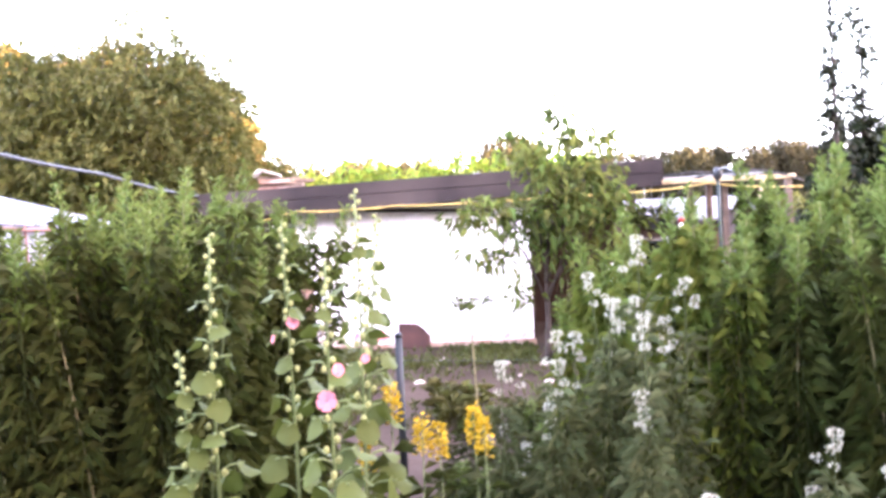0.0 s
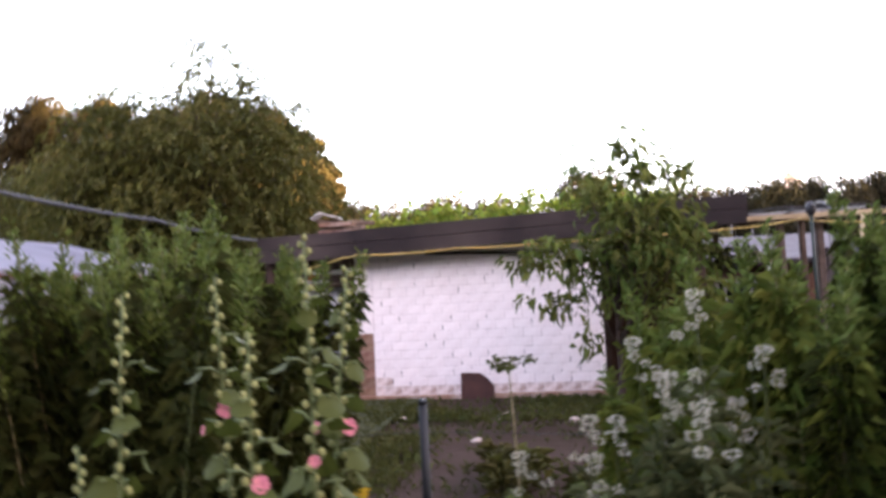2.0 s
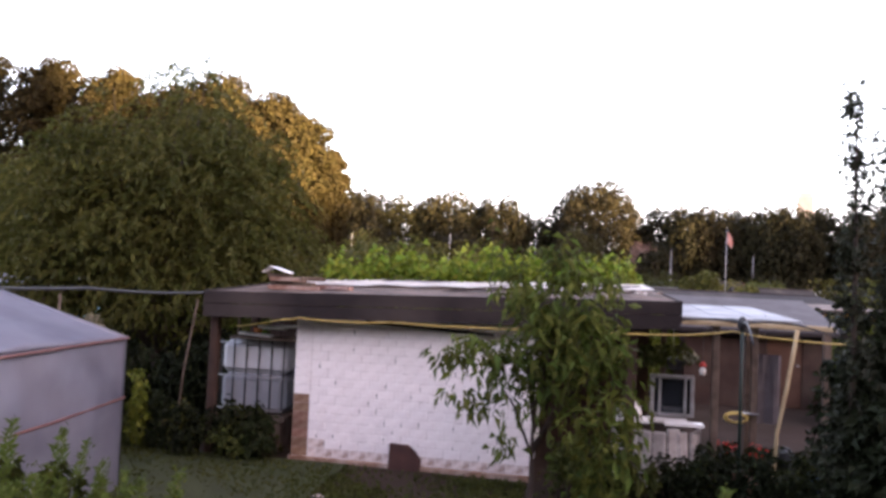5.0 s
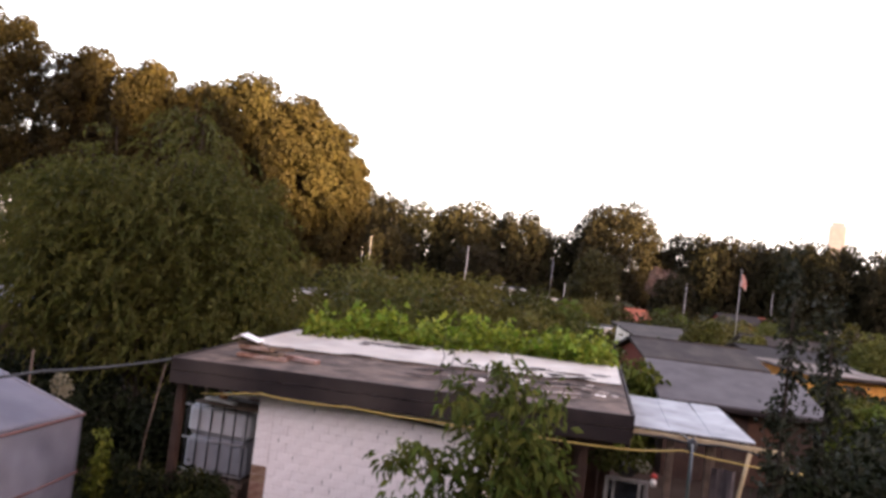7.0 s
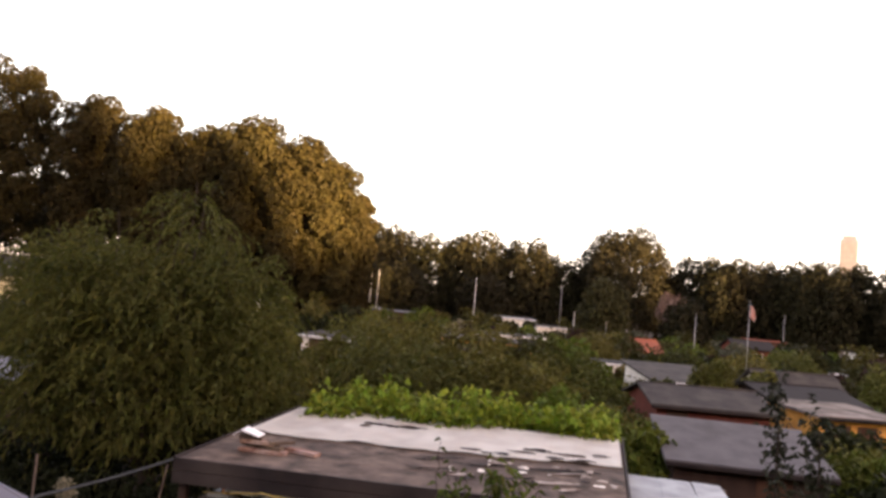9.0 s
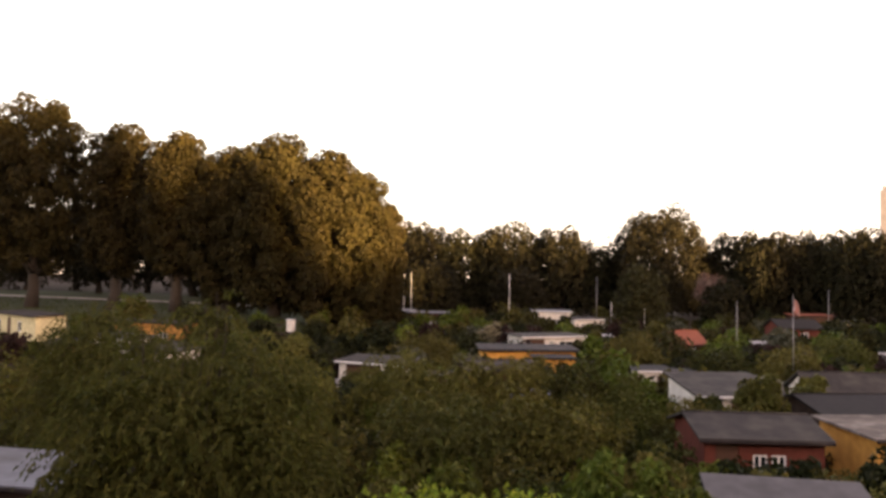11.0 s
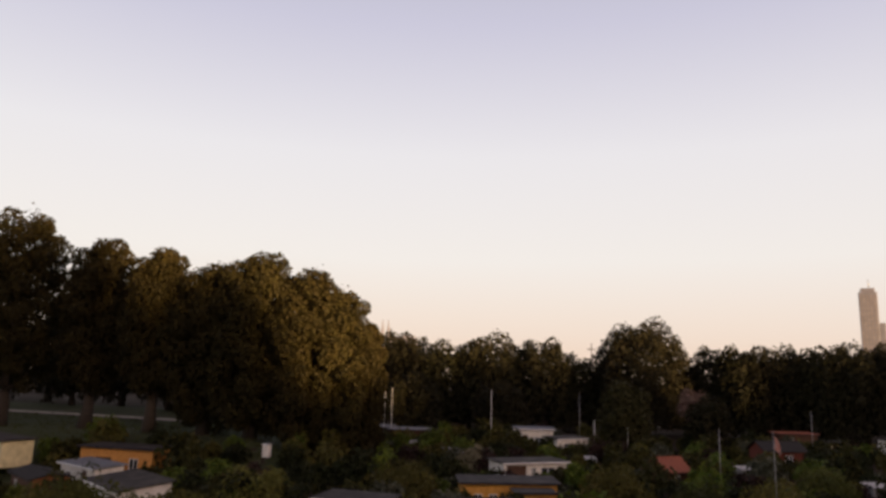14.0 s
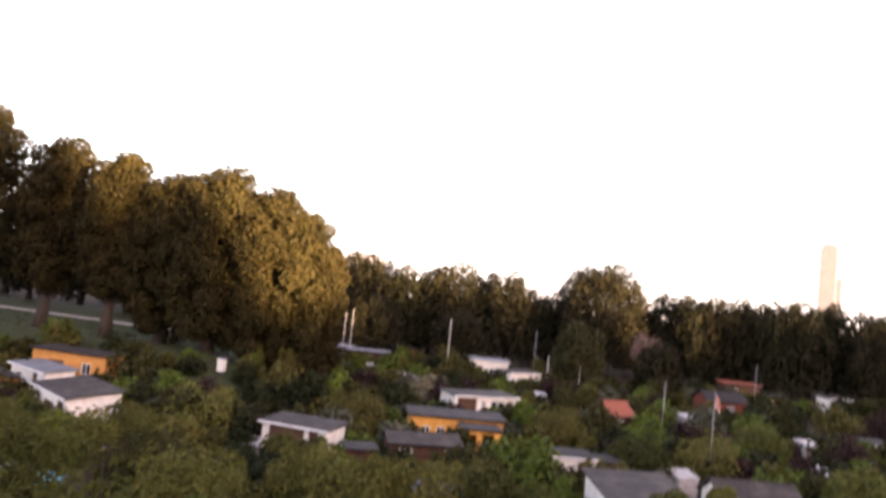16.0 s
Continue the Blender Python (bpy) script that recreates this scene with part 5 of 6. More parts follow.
part("slope", sheet([(-0.18, -0.16, 0), (-0.05, -0.17, 0.085), (-0.05, 0.17, 0.085), (-0.18, 0.16, 0)], 0.012), M_WHITE, tr)
part("slope", sheet([(-0.047, -0.17, 0.085), (0.24, -0.16, 0.0), (0.24, 0.16, 0.0), (-0.047, 0.17, 0.085)], 0.012), M_WHITE, tr)

# vines over the back of the roof
vr = np.random.default_rng(17)
n = 4200
vx = RX0 + 0.5 + vr.random(n) * (RX1 - RX0 - 0.55)
vy = RY0 + 3.75 + 0.10 * vx + 0.25 * np.sin(vx * 2.3) + vr.random(n) ** 0.8 * 1.7
vz = np.array([roof_z(a, b) for a, b in zip(vx, np.minimum(vy, RY1))]) + 0.03 + (vr.random(n) ** 1.3) * (0.44 + 0.14 * np.sin(vx * 3.1) + 0.14 * np.sin(vx * 7.7 + vy * 3)) * (1 - 0.5 * np.clip((vx - 4.2) / 1.2, 0, 1))
vz -= np.maximum(0, vy - RY1) * 1.2 * vr.random(n)
sprig = vr.random(n) < 0.10
vz[sprig] += 0.34 * vr.random(sprig.sum())
aim = np.stack([vr.normal(size=n), vr.normal(size=n) - 0.5, vr.normal(size=n) * 0.5 + 0.1], 1)
ln = 0.09 + 0.085 * vr.random(n)
vine = thing("grape_vine", "bright green vine spreading over the back of the shed roof", "vine", 0, 0, 0)
part("foliage", leaf_mesh("foliage", np.stack([vx, vy, vz], 1), aim, ln, ln * 0.95, vr, droop=0.35), M_VINE, vine)
for k in range(9):
    x = 0.0 + k * 0.55
    pts = [(x, 13.2, 0.0), (x + 0.1, 13.15, 1.5), (x - 0.1, 12.95, 2.75), (x + 0.15, 12.75, roof_z(x, 12.75) + 0.1)]
    part("stem", tube(pts, [0.03, 0.025, 0.02, 0.008], 5), M_DRYSTEM, vine)

# ---- water tank in the open bay ----
tank = thing("water_tank", "white caged water tank, darker below its water line", "tank", -0.80, 9.75, 0.55)
bm = box((-0.52, -0.42, 0.0), (0.52, 0.42, 0.58), 0.09)
part("lower_body", bm, M_WATERLINE, tank, "greyish lower half below the water")
part("upper_body", box((-0.52, -0.42, 0.582), (0.52, 0.42, 1.08), 0.09), M_TANK, tank)
part("cap", tube([(0, 0, 1.08), (0, 0, 1.12)], 0.1, 12), M_BLACK, tank)
for k in range(6):
    part("cage_bar", tube([(-0.5 + k * 0.2, -0.44, -0.02), (-0.5 + k * 0.2, -0.44, 1.1)], 0.012, 6), M_BLACK, tank)
for z in (0.06, 0.55, 1.05):
    part("cage_rail", tube([(-0.54, -0.46, z), (0.54, -0.46, z)], 0.012, 6), M_STEEL, tank)
part("pallet", boxes([((-0.55, -0.45, -0.1), (0.55, 0.45, -0.02))] + [((-0.55 + k * 0.45, -0.45, -0.55), (-0.40 + k * 0.45, 0.45, -0.1)) for k in range(3)], 0.004), M_TIMBER, tank)
for k, (x0, x1, z, ang) in enumerate(((-0.7, -0.28, 1.78, 2), (-0.42, -0.02, 1.81, -4), (-1.0, -0.5, 1.66, 3))):
    t = thing("white_plank", "short white plank stored under the roof", "plank", 0, 0, 0, 0, "planks under the roof")
    part("board", box((x0, 9.2, z + 0.06), (x1, 9.34, z + 0.095), 0.005, rot=(0, ang, 0)), M_WHITE, t)
sb = thing("storage_shelf", "rough shelf under the roof that carries stored planks", "shelf", 0, 0, 0)
part("board", box((-1.12, 9.15, 1.675), (-0.02, 9.6, 1.705), 0.004), M_TIMBER, sb)
for x in (-1.08, -0.08):
    part("hanger", box((x - 0.02, 9.36, 1.705), (x + 0.02, 9.4, 2.3), 0.004), M_TIMBER, sb)
    part("leg", box((x - 0.02, 9.5, 0.0), (x + 0.02, 9.54, 1.675), 0.004), M_TIMBER, sb)
ot = thing("orange_pot", "small orange pot on the storage shelf", "pot", -0.78, 9.4, 1.705)
part("body", tube([(0, 0, 0), (0, 0, 0.1), (0, 0, 0.13)], [0.045, 0.06, 0.065], 10), material("terracotta", (0.45, 0.16, 0.06), 0.8, scale=6), ot)

# ---- open lean-to with pale sheet roof ----
lean = thing("lean_to", "open timber lean-to under a pale sheet roof", "lean-to", 0, 0, 0)
LX0, LX1, LY0, LY1 = 5.36, 6.95, 9.3, 11.6
for k in range(3):
    x0, x1 = LX0 + k * 0.53, LX0 + (k + 1) * 0.53 + 0.03
    part("roof_panel", sheet([(x0, LY0, 2.345 + 0.006 * k), (x1, LY0, 2.345 + 0.006 * k), (x1 - 0.06 * k, LY1, 2.465 + 0.006 * k), (x0, LY1, 2.465 + 0.006 * k)], 0.02), M_LEANSHEET, lean)
part("eave_rail", box((4.85, LY0 - 0.06, 2.235), (LX1 + 0.45, LY0 - 0.01, 2.305), 0.01), M_PALEWOOD, lean, "pale wooden beam")
part("back_rail", box((LX0, LY1 - 0.08, 2.36), (LX1 + 0.02, LY1 - 0.03, 2.43), 0.01), M_TIMBER, lean)
for k in range(3):
    part("rafter", sheet([(5.5 + 0.68 * k, LY0, 2.315), (5.55 + 0.68 * k, LY0, 2.315), (5.55 + 0.68 * k, LY1, 2.435), (5.5 + 0.68 * k, LY1, 2.435)], 0.07), M_TIMBER, lean)
for x, y, h in ((5.92, 9.44, 2.23), (6.44, 9.5, 2.23), (7.3, 9.3, 2.23), (5.5, 11.55, 2.36), (6.85, 11.55, 2.36)):
    part("post", box((x - 0.045, y - 0.045, 0), (x + 0.045, y + 0.045, h), 0.01), M_TIMBER, lean)
dp = thing("leaning_batten", "pale curved batten leaning on the lean-to", "batten", 0, 0, 0)
part("shaft", tube([(6.56, 8.95, 0.0), (6.62, 9.0, 0.9), (6.76, 9.1, 1.5), (6.90, 9.2, 2.24)], [0.02, 0.022, 0.026, 0.028], 6), M_PALEWOOD, dp)
dw = thing("hanging_cloth", "grey work cloth hanging in the lean-to", "cloth", 6.66, 9.75, 0.85)
bm = bmesh.new()
cols = [[bm.verts.new((0.05 * i - 0.2, 0.04 * math.sin(i * 1.6 + 0.3 * j), 1.0 - 0.16 * j)) for j in range(7)] for i in range(9)]
for p, q in zip(cols, cols[1:]):
    for j in range(6):
        bm.faces.new((p[j], p[j + 1], q[j + 1], q[j]))
bmesh.ops.solidify(bm, geom=bm.faces[:], thickness=0.01)
part("fabric", bm, material("grey_cloth", (0.20, 0.18, 0.19), 0.9, scale=5, bump=0.2), dw)
part("hook_cord", tube([(0, 0, 1.0), (0, 0.1, 1.55)], 0.006, 5), M_BLACK, dw)

wf = thing("window_frame", "old white window frame standing in the open bay", "window frame", 5.43, 9.95, 0.86, 4)
for lo, hi in (((-0.31, -0.03, 0), (-0.26, 0.03, 0.6)), ((0.26, -0.03, 0), (0.31, 0.03, 0.6)), ((-0.26, -0.03, 0), (0.26, 0.03, 0.05)), ((-0.26, -0.03, 0.55), (0.26, 0.03, 0.6)), ((-0.20, -0.045, 0.05), (-0.165, 0.0, 0.55)), ((0.165, -0.045, 0.05), (0.20, 0.0, 0.55))):
    part("frame_bar", box(lo, hi, 0.006), M_DIMFRAME, wf)
part("pane", box((-0.25, -0.004, 0.05), (0.25, 0.004, 0.55), 0), M_GLASS, wf)
tb = thing("stone_planter", "low tub of pale mottled upright slabs topped with white boards", "planter", 5.17, 9.62, 0)
rg = random.Random(64)
for k in range(9):
    a = math.pi + math.pi * (k + 0.5) / 9
    w, hh = 0.19, 0.80 + rg.uniform(-0.04, 0.03)
    slab = part("slab", box((-w / 2 + 0.004, -0.03, 0), (w / 2 - 0.004, 0.03, hh), 0.02), M_SLAB, tb)
    slab.matrix_local = pose(0.56 * math.cos(a), 0.42 * math.sin(a), 0, rg.uniform(-3, 3), rg.uniform(-3, 3), math.degrees(a) + 90)
part("earth", tube([(0, 0, 0.0), (0, 0, 0.74)], [0.40, 0.39], 14), M_SOIL, tb)
for x0, x1, y0, z in ((-0.62, -0.1, -0.30, 0.86), (0.08, 0.60, -0.36, 0.86), (-0.5, 0.45, 0.0, 0.835)):
    part("top_board", box((x0, y0, z - 0.02), (x1, y0 + 0.2, z + 0.025), 0.008), M_WHITE, tb)
bg = thing("white_bag", "crumpled white bag on the planter", "bag", 4.80, 9.45, 0.885)
bm = bmesh.new()
bmesh.ops.create_icosphere(bm, subdivisions=2, radius=0.16)
for v in bm.verts:
    v.co *= 1 + 0.35 * noise.noise(v.co * 9)
    v.co.z = max(0, v.co.z * 1.0 + 0.08)
    v.co.x *= 1.25
part("fabric", bm, M_WHITE, bg)
hb = thing("hanging_basket", "hanging basket with green leaves and white flowers", "hanging basket", 5.38, 9.6, 1.58)
part("basket", tube([(0, 0, 0), (0, 0, 0.1), (0, 0, 0.16)], [0.1, 0.18, 0.2], 12), M_BLACK, hb)
part("foliage", crown("foliage", [(0, 0, 0.22, 0.34, 0.26, 0.14), (-0.3, 0, 0.2, 0.25, 0.2, 0.13)], 420, 0.075, 151, 0.4), M_SHRUB, hb)
part("flower_head", crown("flower_head", [(0.18, -0.14, 0.2, 0.13, 0.1, 0.06)], 90, 0.045, 152, 0.1), M_WFLOWER, hb)
part("chain", tube([(0, 0, 0.16), (0, 0, 0.80)], 0.006, 5), M_STEEL, hb)
bird = thing("hanging_ornament", "small red and white ornament on a cord", "ornament", 5.73, 9.30, 1.56)
part("body", tube([(0, 0, 0), (0, 0, 0.06), (0, 0, 0.11)], [0.03, 0.045, 0.02], 10), M_WHITE, bird)
part("top", tube([(0, 0, 0.112), (0, 0, 0.15), (0, 0, 0.18)], [0.05, 0.045, 0.01], 10), M_RED, bird)
part("cord", tube([(0, 0, 0.18), (0, 0, 0.70)], 0.004, 4), M_BLACK, bird)
for x, y, s, mat, lab in ((6.05, 9.6, 0.2, M_BLACK, "black plastic sack on the ground"), (5.75, 9.75, 0.2, M_BLACK, "black rubbish sack on the ground"), (6.95, 9.6, 0.24, M_BLACK, "black plastic sack in the lean-to"), (7.3, 9.5, 0.2, M_BLUE, "blue plastic sack in the lean-to")):
    t = thing("sack", lab, "sack", x, y, 0.0, group="sacks")
    bm = bmesh.new()
    bmesh.ops.create_icosphere(bm, subdivisions=3, radius=s)
    for v in bm.verts:
        v.co *= 1 + 0.5 * noise.noise(v.co * 6 + Vector((x, y, 0)))
        v.co.z = max(0, v.co.z * 1.3 + s)
    part("body", bm, mat, t)
coil = thing("hose_coil", "yellow hose coil hung on a post", "hose", 6.20, 9.38, 1.0)
for k in range(3):
    part("loop", tube([((0.13 + 0.012 * k) * math.cos(a * math.tau / 18), 0.01 * k, (0.055 + 0.01 * k) * math.sin(a * math.tau / 18)) for a in range(19)], 0.011, 6), M_HOSE, coil)
part("hook", box((-0.01, 0.0, 0.05), (0.3, 0.1, 0.07), 0.004), M_STEEL, coil)
for k in range(6):
    t = thing("potted_flower", "potted plant with red blooms before the lean-to", "potted plant", 5.8 + 0.33 * k, 9.4 + 0.12 * (k % 2), 0, 30 * k, "pots at the lean-to")
    part("pot", tube([(0, 0, 0), (0, 0, 0.2), (0, 0, 0.24)], [0.09, 0.12, 0.13], 10), M_RAWBRICK, t)
    part("foliage", crown("foliage", [(0, 0, 0.42, 0.18, 0.18, 0.2)], 160, 0.09, 160 + k, 0.3), M_DEEP, t)
    if k in (1, 2):
        part("bloom_head", crown("bloom_head", [(0, 0, 0.58, 0.13, 0.13, 0.08)], 26, 0.05, 170 + k, 0.1), material("red_petals", (0.55, 0.04, 0.03), 0.6, scale=8, bump=0), t)

# ---- tarpaulin shelter ----
tent = thing("tarpaulin_shelter", "pale translucent tarpaulin shelter with red-brown seams", "shelter", 0, 0, 0)
TX0, TX1, TY0, TY1, TZ = -4.9, -1.32, 2.6, 6.86, 1.83


def cloth(pa, pb, pc, pd, nu, nv, amp, seed):
    """A slightly slack cloth panel over four corners."""
    bm = bmesh.new()
    g = []
    for i in range(nu + 1):
        col = []
        for j in range(nv + 1):
            u, v = i / nu, j / nv
            p = Vector(pa).lerp(Vector(pb), u).lerp(Vector(pd).lerp(Vector(pc), u), v)
            nrm = (Vector(pb) - Vector(pa)).cross(Vector(pd) - Vector(pa)).normalized()
            w = math.sin(u * math.pi) * math.sin(v * math.pi)
            p += nrm * amp * (w * 0.8 + (0.6 * noise.noise((u * 7 + seed, v * 2.2, seed)) + 0.4 * noise.noise((u * 16, v * 5, seed))) * min(1, 6 * w))
            col.append(bm.verts.new(p))
        g.append(col)
    for a, b in zip(g, g[1:]):
        for j in range(nv):
            f = bm.faces.new((a[j], b[j], b[j + 1], a[j + 1]))
            f.smooth = True
    bmesh.ops.solidify(bm, geom=bm.faces[:], thickness=0.006)
    return bm


RX = (TX0 + TX1) / 2
RG0, RG1 = (RX, TY0, 2.32), (RX, TY1, 2.32)
c = [(TX1, TY0, TZ), (TX1, TY1, TZ), (TX0, TY1, TZ), (TX0, TY0, TZ)]
part("side_panel", cloth((TX1, TY0, 0), (TX1, TY1, 0), c[1], c[0], 60, 30, 0.085, 1.0), M_TARP, tent)
part("gable_panel", cloth((TX1, TY1, 0), (TX0, TY1, 0), c[2], c[1], 36, 18, 0.07, 2.0), M_TARP, tent)
part("side_panel", cloth((TX0, TY1, 0), (TX0, TY0, 0), c[3], c[2], 20, 8, 0.04, 3.0), M_TARP, tent)
part("gable_panel", cloth((TX0, TY0, 0), (TX1, TY0, 0), c[0], c[3], 20, 8, 0.04, 4.0), M_TARP, tent)
part("roof_panel", cloth(c[0], c[1], RG1, RG0, 50, 18, 0.05, 5.0), M_TARP, tent)
part("roof_panel", cloth(c[2], c[3], RG0, RG1, 24, 10, 0.02, 6.0), M_TARP, tent)
part("gable_peak", cloth(c[1], c[2], RG1, RG1, 12, 6, 0.01, 7.0), M_TARP, tent)
part("gable_peak", cloth(c[3], c[0], RG0, RG0, 12, 6, 0.01, 8.0), M_TARP, tent)
part("eave_seam", tube([(TX1 + 0.02, TY0, TZ - 0.02), (TX1 + 0.03, 4.6, TZ - 0.045), (TX1 + 0.02, TY1, TZ)], 0.018, 6), M_SEAM, tent)
part("middle_seam", tube([(TX1 + 0.03, TY0, 0.98), (TX1 + 0.075, 4.2, 1.02), (TX1 + 0.06, 5.6, 1.06), (TX1 + 0.015, TY1, 1.12)], 0.016, 6), M_SEAM, tent)
part("gable_seam", tube([(TX1, TY1 + 0.015, 1.12), (RX, TY1 + 0.05, 1.08), (TX0, TY1 + 0.015, 1.1)], 0.016, 6), M_SEAM, tent)
part("upright_seam", tube([(TX1 + 0.02, 4.62, 0.02), (TX1 + 0.06, 4.6, 0.9), (TX1 + 0.02, 4.6, TZ)], 0.01, 5), M_SEAM, tent)
part("verge_seam", tube([(TX1, TY1 + 0.01, TZ), (RX, TY1 + 0.01, 2.32)], 0.016, 6), M_TARP, tent)
for x, y in ((TX1 - 0.04, TY0 + 0.04), (TX1 - 0.04, TY1 - 0.04), (TX0 + 0.04, TY0 + 0.04), (TX0 + 0.04, TY1 - 0.04)):
    part("corner_pole", tube([(x, y, 0), (x, y, TZ - 0.05)], 0.02, 8), M_STEEL, tent)

# ---- peach tree in front of the wall ----
lob = [(0, 0, 1.5, 0.55, 0.5, 0.6), (-0.45, -0.05, 1.55, 0.42, 0.4, 0.4), (0.45, 0, 1.55, 0.5, 0.45, 0.55), (0.1, 0.05, 2.05, 0.5, 0.45, 0.42), (0.55, 0, 2.05, 0.42, 0.4, 0.4), (-0.2, 0, 2.35, 0.3, 0.3, 0.3),
       (0.35, 0, 2.5, 0.32, 0.3, 0.3), (0.85, 0, 1.75, 0.28, 0.3, 0.4), (-0.75, 0, 1.72, 0.35, 0.25, 0.16), (-0.85, -0.1, 1.30, 0.24, 0.2, 0.10)]
# lower and outer boughs
lob += [(0.6, -0.1, 1.0, 0.42, 0.4, 0.4), (0.75, -0.1, 0.55, 0.36, 0.3, 0.4), (-0.3, -0.15, 0.8, 0.16, 0.15, 0.14), (1.0, -0.1, 1.25, 0.3, 0.3, 0.4), (1.0, -0.1, 0.75, 0.3, 0.3, 0.35), (-1.0, 0.0, 1.6, 0.28, 0.2, 0.16), (-0.6, -0.1, 1.2, 0.25, 0.2, 0.14), (0.2, 0, 2.75, 0.22, 0.2, 0.22), (0.75, 0, 2.45, 0.25, 0.22, 0.25)]
lob = [(x, y, z * 1.05, *q) for x, y, z, *q in lob]
peach = thing("peach_tree", "young peach tree with drooping leaves before the white wall", "tree", 3.53, 7.35, 0)
part("trunk", trunk_mesh(1.5, 0.036, [(l[0], l[1], l[2]) for l in lob[1:8]], 201), M_BARK, peach)
part("crown", crown("crown", [(l[0], l[1], l[2] + (0.14 if l[2] > 1.4 else 0), *l[3:]) for l in lob], 2700, 0.132, 201, 0.55, 0.85, 0.40, 0.40), M_PEACH, peach)
for k, (dx, dz, hh) in enumerate(((-0.55, 2.5, 0.92), (-0.42, 2.55, 0.62), (-0.2, 2.7, 0.4), (0.25, 2.7, 0.38), (0.9, 2.2, 0.85), (0.1, 2.75, 0.34), (0.65, 2.45, 0.6), (0.45, 2.7, 0.42))):
    pts = np.array([(dx + 0.02 * math.sin(j * 2.4), 0.02 * math.cos(j * 2.0), dz + hh * j / 9) for j in range(10)])
    rg = np.random.default_rng(210 + k)
    part("shoot", tube([tuple(p) for p in pts], [0.006] * 9 + [0.003], 4), M_BARK, peach)
    al = np.stack([np.cos(np.arange(10) * 2.4), np.sin(np.arange(10) * 2.4), np.full(10, 0.2)], 1)
    part("shoot_foliage", leaf_mesh("shoot_foliage", pts, al, np.full(10, 0.11), np.full(10, 0.035), rg, droop=0.6), M_PEACH, peach)

# ---- garden post with wire ----
gp = thing("fence_post", "dark green coated fence post among the flowers", "post", 2.28, 2.2, 0)
part("shaft", tube([(0, 0, 0), (0, 0, 1.0)], 0.021, 8), M_GREEN_POST, gp)
part("cap", tube([(0, 0, 1.001), (0, 0, 1.025)], [0.024, 0.016], 8), M_GREEN_POST, gp)
cable("fence_wire", "thin fence wire at the back of the flower bed", [(-1.2, 2.23, 0.85), (2.28, 2.23, 0.87), (6.0, 2.23, 0.85)], 0.0013, M_BLACK, "wire", 0.03, 8)


# ---- plants of the flower bed ----
def weed_kind(seed, h, tip, leaf=None, long=1.0):
    """One tall leafy weed: a stem, lance leaves all the way up, paler and finer at the tip."""
    rg = np.random.default_rng(seed)
    t = thing("tall_weed", "tall leafy weed with narrow green leaves", "weed", group="tall weeds")
    bend = rg.normal(size=2) * 0.10
    st = [(bend[0] * (k / 6) ** 2, bend[1] * (k / 6) ** 2, h * k / 6) for k in range(7)]
    part("stem", tube(st, [0.005, 0.0048, 0.0045, 0.004, 0.0035, 0.003, 0.0015], 5), M_DRYSTEM if seed % 3 == 0 else M_WEEDSTEM, t)
    n = 600
    u = rg.random(n) ** 0.9
    low = u * 0.86 + 0.03
    ang = rg.random(n) * math.tau
    out = 0.13 * rg.random(n) * (1.15 - low)
    root = np.stack([bend[0] * low ** 2 + np.cos(ang) * out, bend[1] * low ** 2 + np.sin(ang) * out, h * low + 0.6 * out], 1)
    aim = np.stack([np.cos(ang), np.sin(ang), 0.2 + 0.8 * rg.random(n)], 1) + rg.normal(size=(n, 3)) * 0.5
    ln = (0.068 + 0.046 * rg.random(n)) * (1.1 - 0.4 * low) * (1 if long == 1 else 1.15)
    part("foliage", leaf_mesh("foliage", root, aim, ln, ln * (0.13 if long == 1 else 0.14), rg, droop=0.5), leaf or M_WEED, t)
    n = 180
    up = 0.76 + 0.24 * rg.random(n)
    ang = rg.random(n) * math.tau
    root = np.stack([bend[0] * up ** 2, bend[1] * up ** 2, h * up], 1) + rg.normal(size=(n, 3)) * 0.012
    aim = np.stack([np.cos(ang) * 0.8, np.sin(ang) * 0.8, 0.7 + 0.6 * rg.random(n)], 1)
    ln = (0.070 if not tip else 0.055) * (1.2 - 0.6 * (up - 0.76) / 0.24) * (0.7 + 0.6 * rg.random(n))
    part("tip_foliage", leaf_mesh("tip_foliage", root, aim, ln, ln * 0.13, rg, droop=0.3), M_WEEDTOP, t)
    return t


weeds = [weed_kind(300 + k, (1.42, 1.5, 1.35, 1.46, 1.55, 1.38)[k], k % 2) for k in range(6)]
pale_weeds = [weed_kind(310 + k, (1.45, 1.5, 1.4)[k], 0, M_WEEDPALE, 1.45) for k in range(3)]
r = random.Random(23)
spots, pale_spots = [], []
for k in range(128):
    y = r.uniform(1.1, 2.2)
    x = 0.40 + r.random() * 1.32
    high = 1.50 + 0.38 * math.sin(min(1.0, max(0.0, (x - 0.45) / 1.62)) * math.pi) ** 0.7
    spots.append((x + 0.1 * (y - 1.6), y, (high + 0.03 * (y - 1.6)) * r.uniform(0.84, 1.0) / 1.45))
for k in range(134):
    y = r.uniform(1.0, 2.1)
    x = 3.52 + 0.13 * y + r.random() ** 0.9 * 2.1
    if y < 1.2 and x < 3.9:
        continue
    spots.append((x, y, (1.50 + 0.36 * min(1, max(0, (x - 3.7) / 0.9))) * r.uniform(0.84, 1.0) / 1.45))
for k in range(20):
    y = r.uniform(1.25, 2.1)
    x = 2.96 + 0.12 * y + 0.85 * r.random()
    pale_spots.append((x, y, (1.32 + 0.3 * min(1, max(0, (x - 3.1) / 0.4))) * r.uniform(0.84, 1.02) / 1.45))
